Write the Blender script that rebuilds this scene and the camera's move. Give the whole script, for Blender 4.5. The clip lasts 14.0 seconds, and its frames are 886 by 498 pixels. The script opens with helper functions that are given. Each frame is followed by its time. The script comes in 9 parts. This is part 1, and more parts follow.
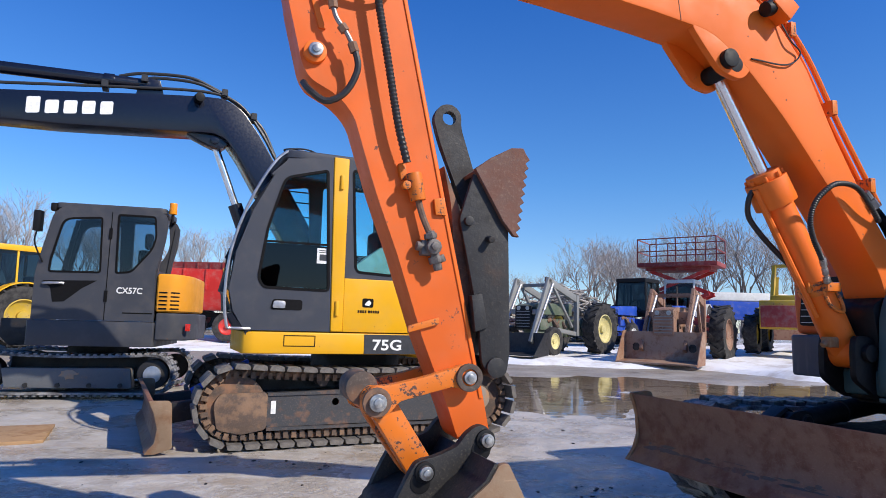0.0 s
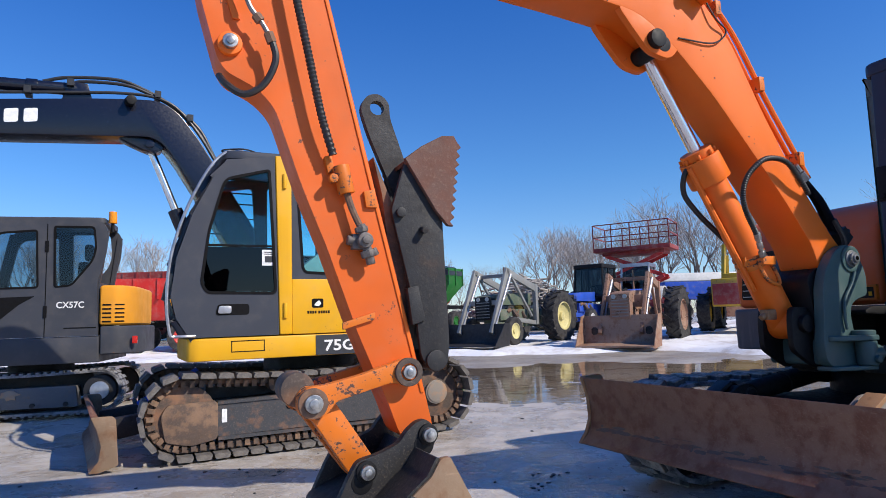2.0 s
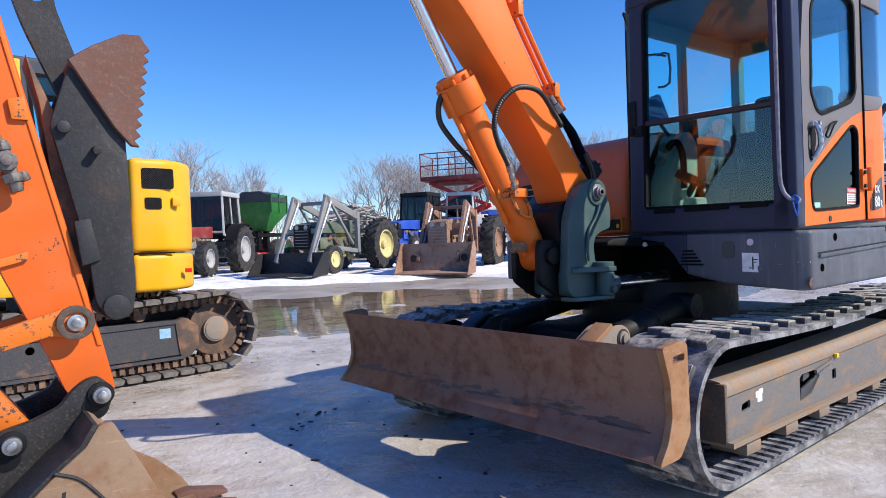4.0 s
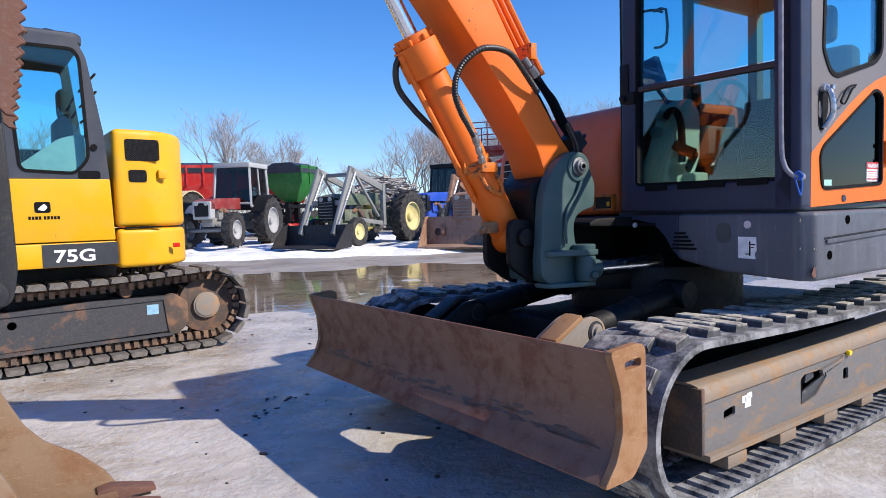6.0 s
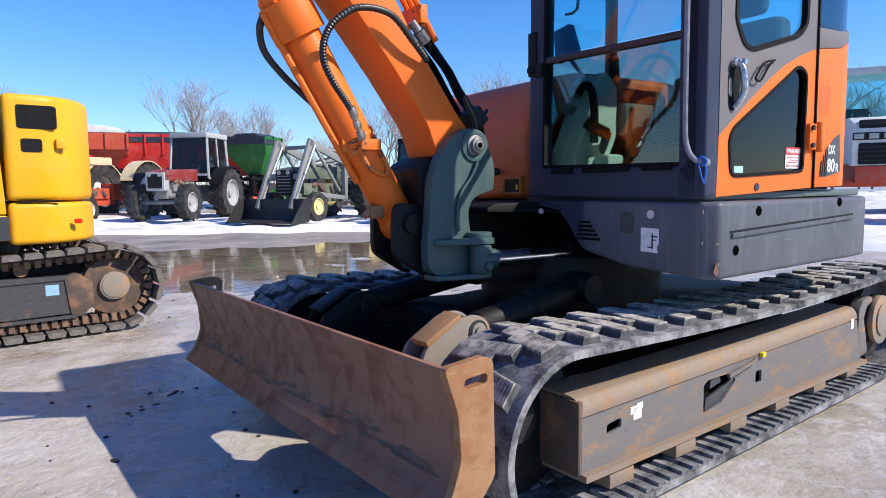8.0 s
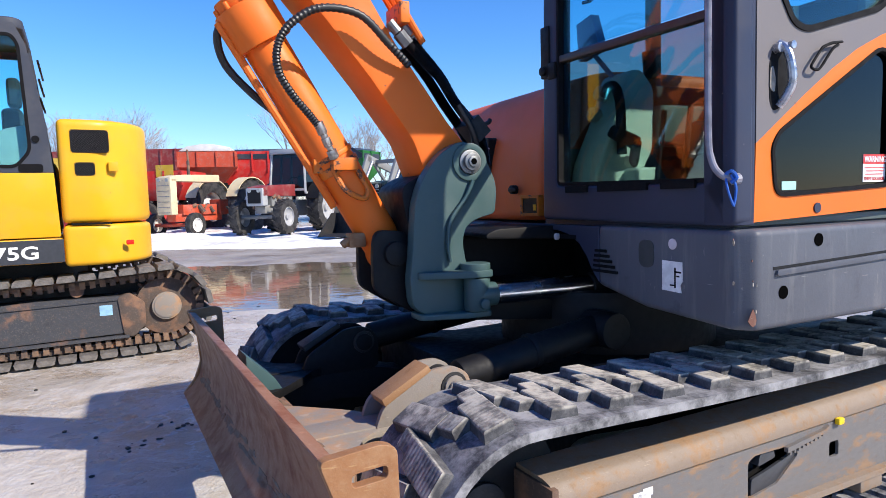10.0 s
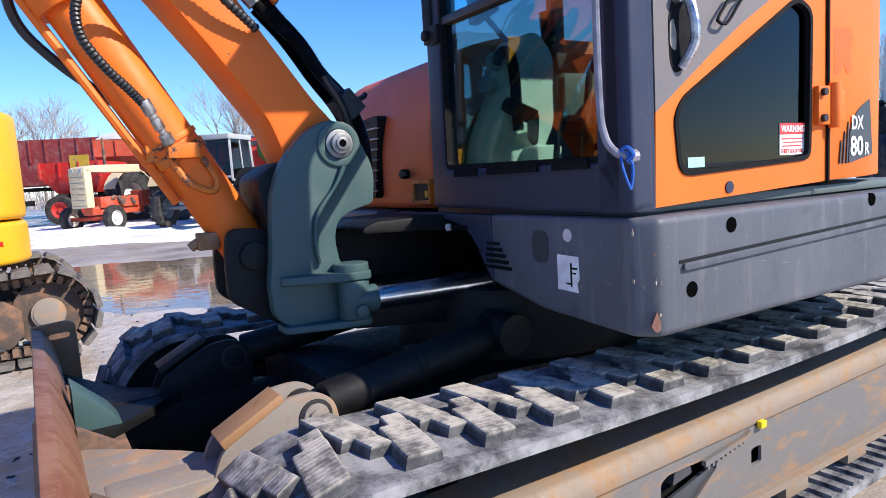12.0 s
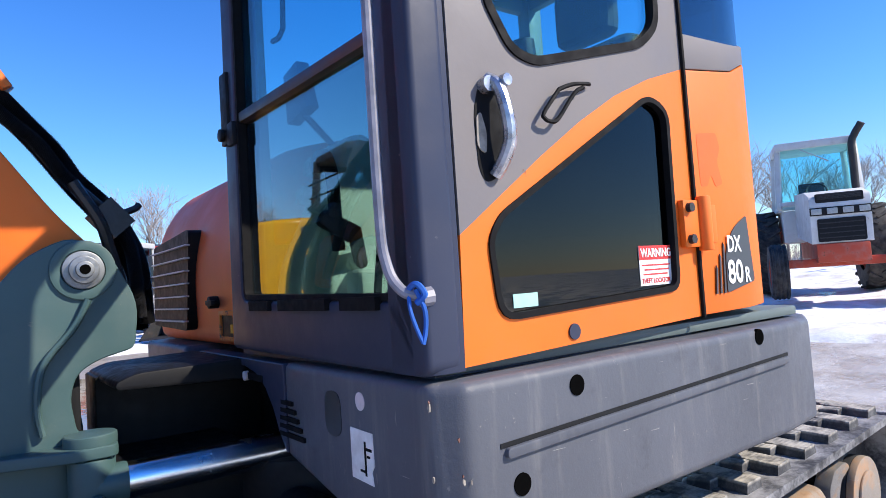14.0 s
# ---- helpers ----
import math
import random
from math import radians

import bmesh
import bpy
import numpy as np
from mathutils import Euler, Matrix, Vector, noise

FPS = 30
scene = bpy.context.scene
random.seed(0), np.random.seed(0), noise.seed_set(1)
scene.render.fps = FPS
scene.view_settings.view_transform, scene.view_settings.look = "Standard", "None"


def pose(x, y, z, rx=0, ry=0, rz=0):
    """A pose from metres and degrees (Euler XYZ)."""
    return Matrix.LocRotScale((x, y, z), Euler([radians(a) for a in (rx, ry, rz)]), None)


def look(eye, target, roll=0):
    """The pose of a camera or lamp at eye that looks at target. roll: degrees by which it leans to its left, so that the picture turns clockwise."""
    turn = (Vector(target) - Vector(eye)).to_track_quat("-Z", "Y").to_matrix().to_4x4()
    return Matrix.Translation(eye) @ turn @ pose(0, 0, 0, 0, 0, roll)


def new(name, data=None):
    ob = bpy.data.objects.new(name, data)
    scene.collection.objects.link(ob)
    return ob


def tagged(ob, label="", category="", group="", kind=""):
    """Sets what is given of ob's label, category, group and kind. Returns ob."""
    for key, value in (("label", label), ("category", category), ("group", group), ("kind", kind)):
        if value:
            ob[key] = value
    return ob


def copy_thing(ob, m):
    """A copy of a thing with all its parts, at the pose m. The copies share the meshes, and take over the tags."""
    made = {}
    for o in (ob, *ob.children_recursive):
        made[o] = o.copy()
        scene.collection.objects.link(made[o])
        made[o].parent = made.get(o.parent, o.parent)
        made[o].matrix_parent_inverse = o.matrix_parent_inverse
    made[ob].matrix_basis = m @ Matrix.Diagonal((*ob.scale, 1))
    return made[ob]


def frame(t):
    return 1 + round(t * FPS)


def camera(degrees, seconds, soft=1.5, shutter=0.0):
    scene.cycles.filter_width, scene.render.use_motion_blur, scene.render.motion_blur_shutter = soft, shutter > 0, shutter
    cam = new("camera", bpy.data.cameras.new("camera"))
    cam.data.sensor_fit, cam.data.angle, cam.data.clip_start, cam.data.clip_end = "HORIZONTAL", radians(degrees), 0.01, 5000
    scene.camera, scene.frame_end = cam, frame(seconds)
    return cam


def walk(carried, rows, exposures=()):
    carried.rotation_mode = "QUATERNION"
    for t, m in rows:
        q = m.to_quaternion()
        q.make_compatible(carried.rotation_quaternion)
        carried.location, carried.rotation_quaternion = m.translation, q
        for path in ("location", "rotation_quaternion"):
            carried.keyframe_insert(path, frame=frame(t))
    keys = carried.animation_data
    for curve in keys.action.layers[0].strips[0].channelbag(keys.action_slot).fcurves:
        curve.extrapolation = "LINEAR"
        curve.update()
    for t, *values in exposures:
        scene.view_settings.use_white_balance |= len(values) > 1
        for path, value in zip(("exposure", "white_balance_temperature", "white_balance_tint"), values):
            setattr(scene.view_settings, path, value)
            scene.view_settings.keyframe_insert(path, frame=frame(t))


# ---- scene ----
cam = camera(69.3, 14.0, 0.8)
PATH = [
    (0, (0.086, 0.135, 1.166), (0.035, 2.12, 1.402), 1.5),
    (0.5, (0.137, 0.104, 1.158), (0.165, 2.072, 1.511), -2.6),
    (1, (0.132, 0.104, 1.167), (0.141, 2.048, 1.636), -3.0),
    (1.5, (0.14, 0.074, 1.172), (0.148, 2.014, 1.656), -3.7),
    (2, (0.205, 0.199, 1.155), (0.276, 2.185, 1.377), -1.9),
    (2.5, (0.311, 0.309, 1.162), (0.754, 2.258, 1.242), -1.7),
    (3, (0.467, 0.327, 1.154), (1.121, 2.217, 1.117), -3.1),
    (3.5, (0.637, 0.348, 1.168), (1.234, 2.256, 1.126), -3.0),
    (3.7, (0.688, 0.385, 1.172), (1.265, 2.299, 1.147), -2.6),
    (5.8, (1.219, 0.596, 1.208), (1.661, 2.544, 1.11), -2.8),
    (6, (1.261, 0.645, 1.205), (1.689, 2.596, 1.097), -1.8),
    (6.5, (1.377, 0.736, 1.221), (1.905, 2.662, 1.113), -4.4),
    (7, (1.544, 0.734, 1.246), (1.963, 2.689, 1.189), -4.3),
    (7.5, (1.662, 0.757, 1.243), (2.021, 2.723, 1.164), -2.1),
    (8, (1.803, 0.875, 1.234), (2.291, 2.805, 1.046), -0.8),
    (8.5, (1.988, 0.961, 1.237), (2.619, 2.853, 1.085), -3.6),
    (9, (2.164, 1.01, 1.271), (2.594, 2.959, 1.15), -3.5),
    (9.2, (2.203, 1.047, 1.272), (2.524, 3.016, 1.125), -2.9),
    (11.3, (2.623, 1.46, 1.302), (2.726, 3.451, 1.141), -1.3),
    (11.5, (2.618, 1.488, 1.299), (2.739, 3.473, 1.086), -1.6),
    (12, (2.697, 1.57, 1.294), (3.015, 3.532, 1.077), -3.5),
    (12.5, (2.88, 1.644, 1.296), (3.253, 3.6, 1.116), -4.7),
    (13, (2.982, 1.712, 1.318), (3.253, 3.685, 1.133), -4.9),
    (13.5, (3.039, 1.879, 1.357), (3.392, 3.843, 1.482), -1.1),
    (14, (3.162, 1.996, 1.347), (3.717, 3.915, 1.446), -3.8),
]
walk(cam, [(t, look(eye, target, roll)) for t, eye, target, roll in PATH], [(0, 0.10), (1.5, 0.0), (3.5, 0.36), (6, 0.38), (9, 0.45), (11.5, 0.62), (14, 0.64)])

# ---- sky, sun ----
SUN_AZ, SUN_EL = -31.5, 39.0          # direction towards the sun, degrees from +x, above the horizon
world = bpy.data.worlds.new("sky")
scene.world = world
world.use_nodes = True
wt = world.node_tree
sky = wt.nodes.new("ShaderNodeTexSky")
sky.sky_type = "NISHITA"
sky.sun_disc = False
sky.sun_elevation = radians(SUN_EL)
sky.sun_rotation = radians(90 - SUN_AZ)
sky.air_density, sky.dust_density, sky.ozone_density = 1.0, 0.15, 3.0
sky.altitude = 300
deep = wt.nodes.new("ShaderNodeMix")
deep.data_type, deep.blend_type = "RGBA", "MULTIPLY"
deep.inputs[0].default_value = 1.0
aim = wt.nodes.new("ShaderNodeTexCoord")
split = wt.nodes.new("ShaderNodeSeparateXYZ")
wt.links.new(aim.outputs["Generated"], split.inputs[0])
height = wt.nodes.new("ShaderNodeValToRGB")      # pale towards the horizon, deeper blue overhead
height.color_ramp.elements[0].position, height.color_ramp.elements[0].color = 0.0, (0.90, 0.98, 1.15, 1.0)
height.color_ramp.elements[1].position, height.color_ramp.elements[1].color = 0.55, (0.18, 0.69, 1.48, 1.0)
mid_sky = height.color_ramp.elements.new(0.22)
mid_sky.color = (0.50, 0.89, 1.31, 1.0)
wt.links.new(split.outputs[2], height.inputs[0])
wt.links.new(height.outputs[0], deep.inputs[7])
wt.links.new(sky.outputs["Color"], deep.inputs[6])
wt.links.new(deep.outputs[2], wt.nodes["Background"].inputs["Color"])
wt.nodes["Background"].inputs["Strength"].default_value = 0.115
sun = new("sun", bpy.data.lights.new("sun", "SUN"))
sun.data.energy, sun.data.angle, sun.data.color = 4.8, radians(0.55), (1.0, 0.91, 0.78)
SUN_DIR = Vector((math.cos(radians(SUN_AZ)) * math.cos(radians(SUN_EL)), math.sin(radians(SUN_AZ)) * math.cos(radians(SUN_EL)), math.sin(radians(SUN_EL))))
sun.rotation_mode = "QUATERNION"
sun.rotation_quaternion = SUN_DIR.to_track_quat("Z", "Y")
sun.location = SUN_DIR * 60


# ---- materials ----
class Nodes:
    """A small builder round one material's node tree."""

    def __init__(self, name):
        self.mat = bpy.data.materials.new(name)
        self.mat.use_nodes = True
        self.tree = self.mat.node_tree
        self.tree.nodes.clear()
        self.out = self.add("ShaderNodeOutputMaterial")

    def add(self, kind):
        return self.tree.nodes.new(kind)

    def put(self, sock, v):
        if isinstance(v, bpy.types.NodeSocket):
            self.tree.links.new(v, sock)
        else:
            sock.default_value = (*v, 1.0) if isinstance(v, tuple) and len(v) == 3 and len(sock.default_value) == 4 else v

    def coord(self, kind="Object"):
        return self.add("ShaderNodeTexCoord").outputs[kind]

    def noise(self, vec, scale, detail=4.0, rough=0.55, stretch=None):
        if stretch:
            m = self.add("ShaderNodeMapping")
            self.put(m.inputs["Vector"], vec)
            m.inputs["Scale"].default_value = stretch
            vec = m.outputs["Vector"]
        n = self.add("ShaderNodeTexNoise")
        self.put(n.inputs["Vector"], vec)
        n.inputs["Scale"].default_value, n.inputs["Detail"].default_value, n.inputs["Roughness"].default_value = scale, detail, rough
        return n.outputs["Fac"]

    def ramp(self, fac, lo, hi, a=0.0, b=1.0):
        n = self.add("ShaderNodeMapRange")
        n.interpolation_type = "SMOOTHSTEP"
        self.put(n.inputs["Value"], fac)
        for s, v in zip(("From Min", "From Max", "To Min", "To Max"), (lo, hi, a, b)):
            n.inputs[s].default_value = v
        return n.outputs["Result"]

    def math(self, op, a, b=0.0):
        n = self.add("ShaderNodeMath")
        n.operation = op
        self.put(n.inputs[0], a)
        self.put(n.inputs[1], b)
        return n.outputs[0]

    def mix(self, fac, a, b):
        n = self.add("ShaderNodeMix")
        n.data_type = "RGBA"
        self.put(n.inputs[0], fac)
        self.put(n.inputs[6], a)
        self.put(n.inputs[7], b)
        return n.outputs[2]

    def bump(self, height, strength, distance):
        n = self.add("ShaderNodeBump")
        self.put(n.inputs["Height"], height)
        n.inputs["Strength"].default_value, n.inputs["Distance"].default_value = strength, distance
        return n.outputs["Normal"]

    def surface(self, color, rough=0.5, metal=0.0, normal=None, spec=0.5, coat=0.0):
        p = self.add("ShaderNodeBsdfPrincipled")
        self.put(p.inputs["Base Color"], color)
        self.put(p.inputs["Roughness"], rough)
        self.put(p.inputs["Metallic"], metal)
        p.inputs["Specular IOR Level"].default_value = spec
        p.inputs["Coat Weight"].default_value = coat
        p.inputs["Coat Roughness"].default_value = 0.15
        if normal is not None:
            self.put(p.inputs["Normal"], normal)
        self.tree.links.new(p.outputs[0], self.out.inputs[0])
        return self.mat


def paint(name, color, rough=0.4, wear=0.12, wear_color=(0.16, 0.07, 0.035), dust=0.15, dust_color=(0.30, 0.27, 0.23), scale=1.0, fade=0.12, spec=0.35):
    """Painted steel: colour drift, dust film, chips that show rust or primer."""
    n = Nodes(name)
    v = n.coord()
    big = n.noise(v, 1.6 * scale, 3)
    fine = n.noise(v, 28 * scale, 6, 0.65)
    mid = n.noise(v, 6 * scale, 5, 0.6)
    c = n.mix(n.ramp(big, 0.3, 0.7), tuple(x * (1 - fade) for x in color), tuple(min(1, x * (1 + fade * 0.6)) for x in color))
    c = n.mix(n.ramp(n.math("ADD", mid, n.math("MULTIPLY", big, 0.4)), 0.62, 0.95, 0, dust), c, dust_color)
    chips = n.ramp(n.math("ADD", n.math("MULTIPLY", fine, 0.6), n.math("MULTIPLY", mid, 0.5)), 0.72 - wear * 0.35, 0.75 - wear * 0.35)
    c = n.mix(chips, c, wear_color)
    r = n.ramp(mid, 0.3, 0.75, rough, min(1, rough + 0.22))
    return n.surface(c, r, 0.0, n.bump(fine, 0.05, 0.01), spec)


def steel(name, color, rough=0.55, rust=0.5, rust_color=(0.17, 0.075, 0.035), metal=0.0, streak=None, scale=1.0, bump=0.25, speck=0.35):
    """Worn bare or painted-over steel with rust, mud and scratches."""
    n = Nodes(name)
    v = n.coord()
    big = n.noise(v, 2.2 * scale, 4, 0.6, streak)
    mid = n.noise(v, 9 * scale, 6, 0.65, streak)
    fine = n.noise(v, 60 * scale, 5, 0.7)
    f = n.ramp(n.math("ADD", n.math("MULTIPLY", big, 0.6), n.math("MULTIPLY", mid, 0.4)), 0.62 - rust * 0.3, 0.72 - rust * 0.2)
    c = n.mix(f, color, rust_color)
    c = n.mix(n.ramp(mid, 0.55, 0.8, 0, 0.5), c, tuple(x * 0.45 for x in color))
    c = n.mix(n.ramp(fine, 0.5, 0.8, 0, speck), c, (0.33, 0.25, 0.18))
    scr = n.noise(v, 7 * scale, 3, 0.55, (1.5, 1.5, 14))
    c = n.mix(n.ramp(scr, 0.66, 0.70, 0, speck * 0.9), c, tuple(min(0.5, x * 1.9) for x in color))
    return n.surface(c, n.ramp(mid, 0.3, 0.8, rough, min(1, rough + 0.3)), metal, n.bump(n.math("ADD", fine, mid), bump, 0.006))


def rubber(name, color=(0.022, 0.022, 0.024), dust=0.4, dust_color=(0.16, 0.15, 0.14)):
    n = Nodes(name)
    v = n.coord()
    mid, fine = n.noise(v, 7, 5, 0.65), n.noise(v, 70, 4, 0.7)
    up = n.add("ShaderNodeSeparateXYZ")
    n.put(up.inputs[0], n.add("ShaderNodeNewGeometry").outputs["Normal"])
    film = n.math("MULTIPLY", n.ramp(n.math("ADD", mid, n.math("MULTIPLY", fine, 0.3)), 0.45, 0.85), dust)
    c = n.mix(film, color, dust_color)
    return n.surface(c, 0.75, 0, n.bump(fine, 0.15, 0.004), 0.35)


def lug_rubber():
    """Track lugs: dark flanks, dusty scored tops."""
    n = Nodes("track_lug_rubber")
    v = n.coord()
    sep = n.add("ShaderNodeSeparateXYZ")
    n.put(sep.inputs[0], v)
    rnd = n.add("ShaderNodeObjectInfo").outputs["Random"]
    off = n.add("ShaderNodeVectorMath")
    n.put(off.inputs[0], v)
    sh = n.add("ShaderNodeCombineXYZ")
    n.put(sh.inputs[0], n.math("MULTIPLY", rnd, 40.0))
    n.put(off.inputs[1], sh.outputs[0])
    w = off.outputs[0]
    mid, fine = n.noise(w, 16, 5, 0.65), n.noise(w, 120, 4, 0.7)
    score = n.math("ABSOLUTE", n.math("SINE", n.math("MULTIPLY", sep.outputs[1], 190.0)))
    top = n.ramp(sep.outputs[2], 0.020, 0.029)
    dusty = n.math("MULTIPLY", top, n.ramp(n.math("ADD", n.math("MULTIPLY", score, 0.03), mid), 0.36, 0.66, 0.15, 0.9))
    c = n.mix(n.ramp(n.math("ADD", mid, n.math("MULTIPLY", fine, 0.3)), 0.5, 0.9, 0, 0.6), (0.050, 0.050, 0.054), (0.23, 0.225, 0.22))
    c = n.mix(dusty, c, (0.50, 0.46, 0.39))
    h = n.math("ADD", n.math("MULTIPLY", n.math("MULTIPLY", score, top), 2.0), fine)
    return n.surface(c, 0.8, 0, n.bump(h, 0.14, 0.004), 0.3)


def scuffed(name, color):
    """Satin bodywork with vertical dirt runs, fine scratches and pale scuffs."""
    n = Nodes(name)
    v = n.coord()
    big, mid, fine = n.noise(v, 1.5, 3), n.noise(v, 7, 6, 0.65), n.noise(v, 60, 5, 0.7)
    runs = n.noise(v, 6, 5, 0.6, (3.5, 3.5, 0.35))
    scr = n.noise(v, 5, 3, 0.5, (1.2, 1.2, 26))
    scr2 = n.noise(v, 9, 2, 0.5, (14, 14, 1.2))
    c = n.mix(n.ramp(big, 0.35, 0.65), tuple(x * 0.88 for x in color), tuple(x * 1.1 for x in color))
    c = n.mix(n.ramp(runs, 0.52, 0.74, 0, 0.32), c, (0.24, 0.23, 0.22))
    c = n.mix(n.ramp(mid, 0.58, 0.74, 0, 0.5), c, tuple(x * 0.6 for x in color))
    c = n.mix(n.math("MULTIPLY", n.ramp(scr, 0.70, 0.73, 0, 0.6), n.ramp(mid, 0.5, 0.6)), c, (0.42, 0.40, 0.37))
    c = n.mix(n.math("MULTIPLY", n.ramp(scr2, 0.73, 0.76, 0, 0.5), n.ramp(big, 0.45, 0.6)), c, (0.40, 0.37, 0.33))
    c = n.mix(n.ramp(fine, 0.66, 0.74, 0, 0.5), c, (0.30, 0.27, 0.24))
    r = n.ramp(mid, 0.3, 0.75, 0.38, 0.62)
    return n.surface(c, r, 0.0, n.bump(n.math("ADD", fine, n.math("MULTIPLY", mid, 2.0)), 0.10, 0.01), 0.25)


def plain(name, color, rough=0.5, metal=0.0, scale=30.0, drift=0.12, spec=0.5):
    n = Nodes(name)
    f = n.noise(n.coord(), scale, 4)
    c = n.mix(n.ramp(f, 0.3, 0.7), tuple(x * (1 - drift) for x in color), tuple(min(1, x * (1 + drift)) for x in color))
    return n.surface(c, n.ramp(f, 0.3, 0.7, rough * 0.85, min(1, rough * 1.15)), metal, None, spec)


def glass(name, tint, gloss=1.0):
    n = Nodes(name)
    face = n.add("ShaderNodeLayerWeight")
    face.inputs["Blend"].default_value = 0.5
    fac = n.math("ADD", n.math("MULTIPLY", n.math("POWER", face.outputs["Facing"], 4.0), 0.9), 0.045)
    tr = n.add("ShaderNodeBsdfTransparent")
    n.put(tr.inputs["Color"], tint)
    gl = n.add("ShaderNodeBsdfGlossy")
    gl.inputs["Roughness"].default_value = 0.015
    m = n.add("ShaderNodeMixShader")
    n.put(m.inputs[0], n.math("MULTIPLY", fac, gloss))
    n.tree.links.new(tr.outputs[0], m.inputs[1])
    n.tree.links.new(gl.outputs[0], m.inputs[2])
    n.tree.links.new(m.outputs[0], n.out.inputs[0])
    return n.mat


ORANGE = paint("orange_paint", (0.81, 0.153, 0.010), 0.46, 0.03, dust=0.05, fade=0.1)
ORANGE_ARM = paint("chipped_orange_paint", (0.69, 0.118, 0.007), 0.42, 0.13, (0.11, 0.05, 0.035), 0.08, scale=1.3)
ORANGE_WORN = paint("worn_orange_paint", (0.68, 0.165, 0.012), 0.45, 0.34, (0.10, 0.055, 0.04), 0.18, scale=2.2)
HOODPAINT = paint("faded_red_orange_paint", (0.74, 0.135, 0.032), 0.42, 0.02, dust=0.18, dust_color=(0.62, 0.30, 0.22), fade=0.12)
YELLOW = paint("yellow_paint", (0.79, 0.405, 0.012), 0.3, 0.01, dust=0.08, fade=0.06)
SLATE = paint("slate_grey_paint", (0.032, 0.039, 0.070), 0.36, 0.03, (0.14, 0.14, 0.15), 0.06, (0.11, 0.11, 0.12), spec=0.25)
DOORGREY = paint("warm_grey_paint", (0.152, 0.138, 0.140), 0.5, 0.0, dust=0.1, fade=0.05)
CWGREY = scuffed("counterweight_grey_paint", (0.094, 0.100, 0.119))
LUG = lug_rubber()
GREEN = paint("dark_green_paint", (0.054, 0.104, 0.104), 0.40, 0.04, (0.16, 0.17, 0.14), 0.20, (0.17, 0.20, 0.18))
JDBLACK = plain("charcoal_boom_paint", (0.006, 0.008, 0.018), 0.24, 0.0, 40, 0.06)
JDGREY = paint("dark_grey_cab_paint", (0.043, 0.049, 0.066), 0.45, 0.0, dust=0.08, fade=0.05)
CXGREY = paint("grey_cab_paint", (0.052, 0.055, 0.067), 0.4, 0.0, dust=0.08, fade=0.05)
CXFRAME = steel("blue_grey_frame_paint", (0.105, 0.115, 0.130), 0.5, 0.25, (0.19, 0.15, 0.12))
CXYEL = paint("orange_yellow_paint", (0.80, 0.33, 0.02), 0.38, 0.02, dust=0.1)
BLADE = steel("brown_blade_steel", (0.205, 0.102, 0.064), 0.45, 0.55, (0.150, 0.052, 0.028), 0.0, None, 1.5, 0.35)
BLADE_SIDE = steel("rusty_side_plate", (0.32, 0.17, 0.078), 0.6, 0.55, (0.27, 0.12, 0.045), scale=1.6)
FRAME = steel("track_frame_steel", (0.145, 0.136, 0.130), 0.5, 0.46, (0.27, 0.165, 0.09), scale=5.0, streak=(0.5, 1, 1.3))
JDFRAME = steel("mud_stained_dark_frame", (0.044, 0.046, 0.053), 0.5, 0.30, (0.17, 0.095, 0.065), scale=1.4)
JDRUST = steel("tan_rust_mud_steel", (0.10, 0.068, 0.052), 0.7, 0.62, (0.24, 0.145, 0.09), scale=1.8)
MUDSTEEL = steel("muddy_rust_steel", (0.075, 0.055, 0.045), 0.7, 0.55, (0.25, 0.13, 0.075))
DARKSTEEL = steel("dark_worn_steel", (0.013, 0.013, 0.015), 0.50, 0.2, (0.055, 0.034, 0.026), speck=0.12)
RUST = steel("rusty_steel", (0.12, 0.06, 0.045), 0.7, 0.8, (0.15, 0.065, 0.045))
BUCKET = steel("bucket_steel", (0.25, 0.165, 0.10), 0.5, 0.6, (0.21, 0.105, 0.05), 0.1)
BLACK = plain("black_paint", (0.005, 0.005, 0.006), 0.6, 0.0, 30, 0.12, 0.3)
SEAL = plain("black_rubber_seal", (0.006, 0.006, 0.007), 0.75, spec=0.15)
HOSE = plain("black_hose", (0.02, 0.02, 0.021), 0.45)
CHROME = plain("chrome_rod", (0.80, 0.81, 0.83), 0.24, 1.0, 8, 0.05)
PINSTEEL = plain("bright_pin_steel", (0.36, 0.35, 0.34), 0.38, 0.85, 35, 0.3)
VALVE = plain("dull_brown_grey_casting", (0.115, 0.10, 0.092), 0.55, 0.0, 45, 0.45)
PINDARK = plain("dull_pin_steel", (0.20, 0.21, 0.22), 0.4, 0.6, 20, 0.3)
ALU = plain("dull_aluminium", (0.45, 0.45, 0.47), 0.4, 0.8, 15)
RUBBER = rubber("track_rubber", (0.030, 0.030, 0.034), 0.8, (0.38, 0.375, 0.38))
TYRE = rubber("tyre_rubber", (0.012, 0.012, 0.013), 0.45, (0.12, 0.11, 0.10))
SHOE = rubber("track_pad_rubber", (0.062, 0.057, 0.053), 0.65, (0.27, 0.245, 0.22))
WHITE = plain("white_decal", (0.78, 0.78, 0.77), 0.5)
PLATEGREY = plain("dark_grey_plate", (0.040, 0.042, 0.048), 0.4)
FADED = paint("red_orange_paint_ghost", (0.83, 0.118, 0.012), 0.5, 0.0, dust=0.05)
DECALGREY = plain("grey_decal", (0.19, 0.19, 0.20), 0.4)
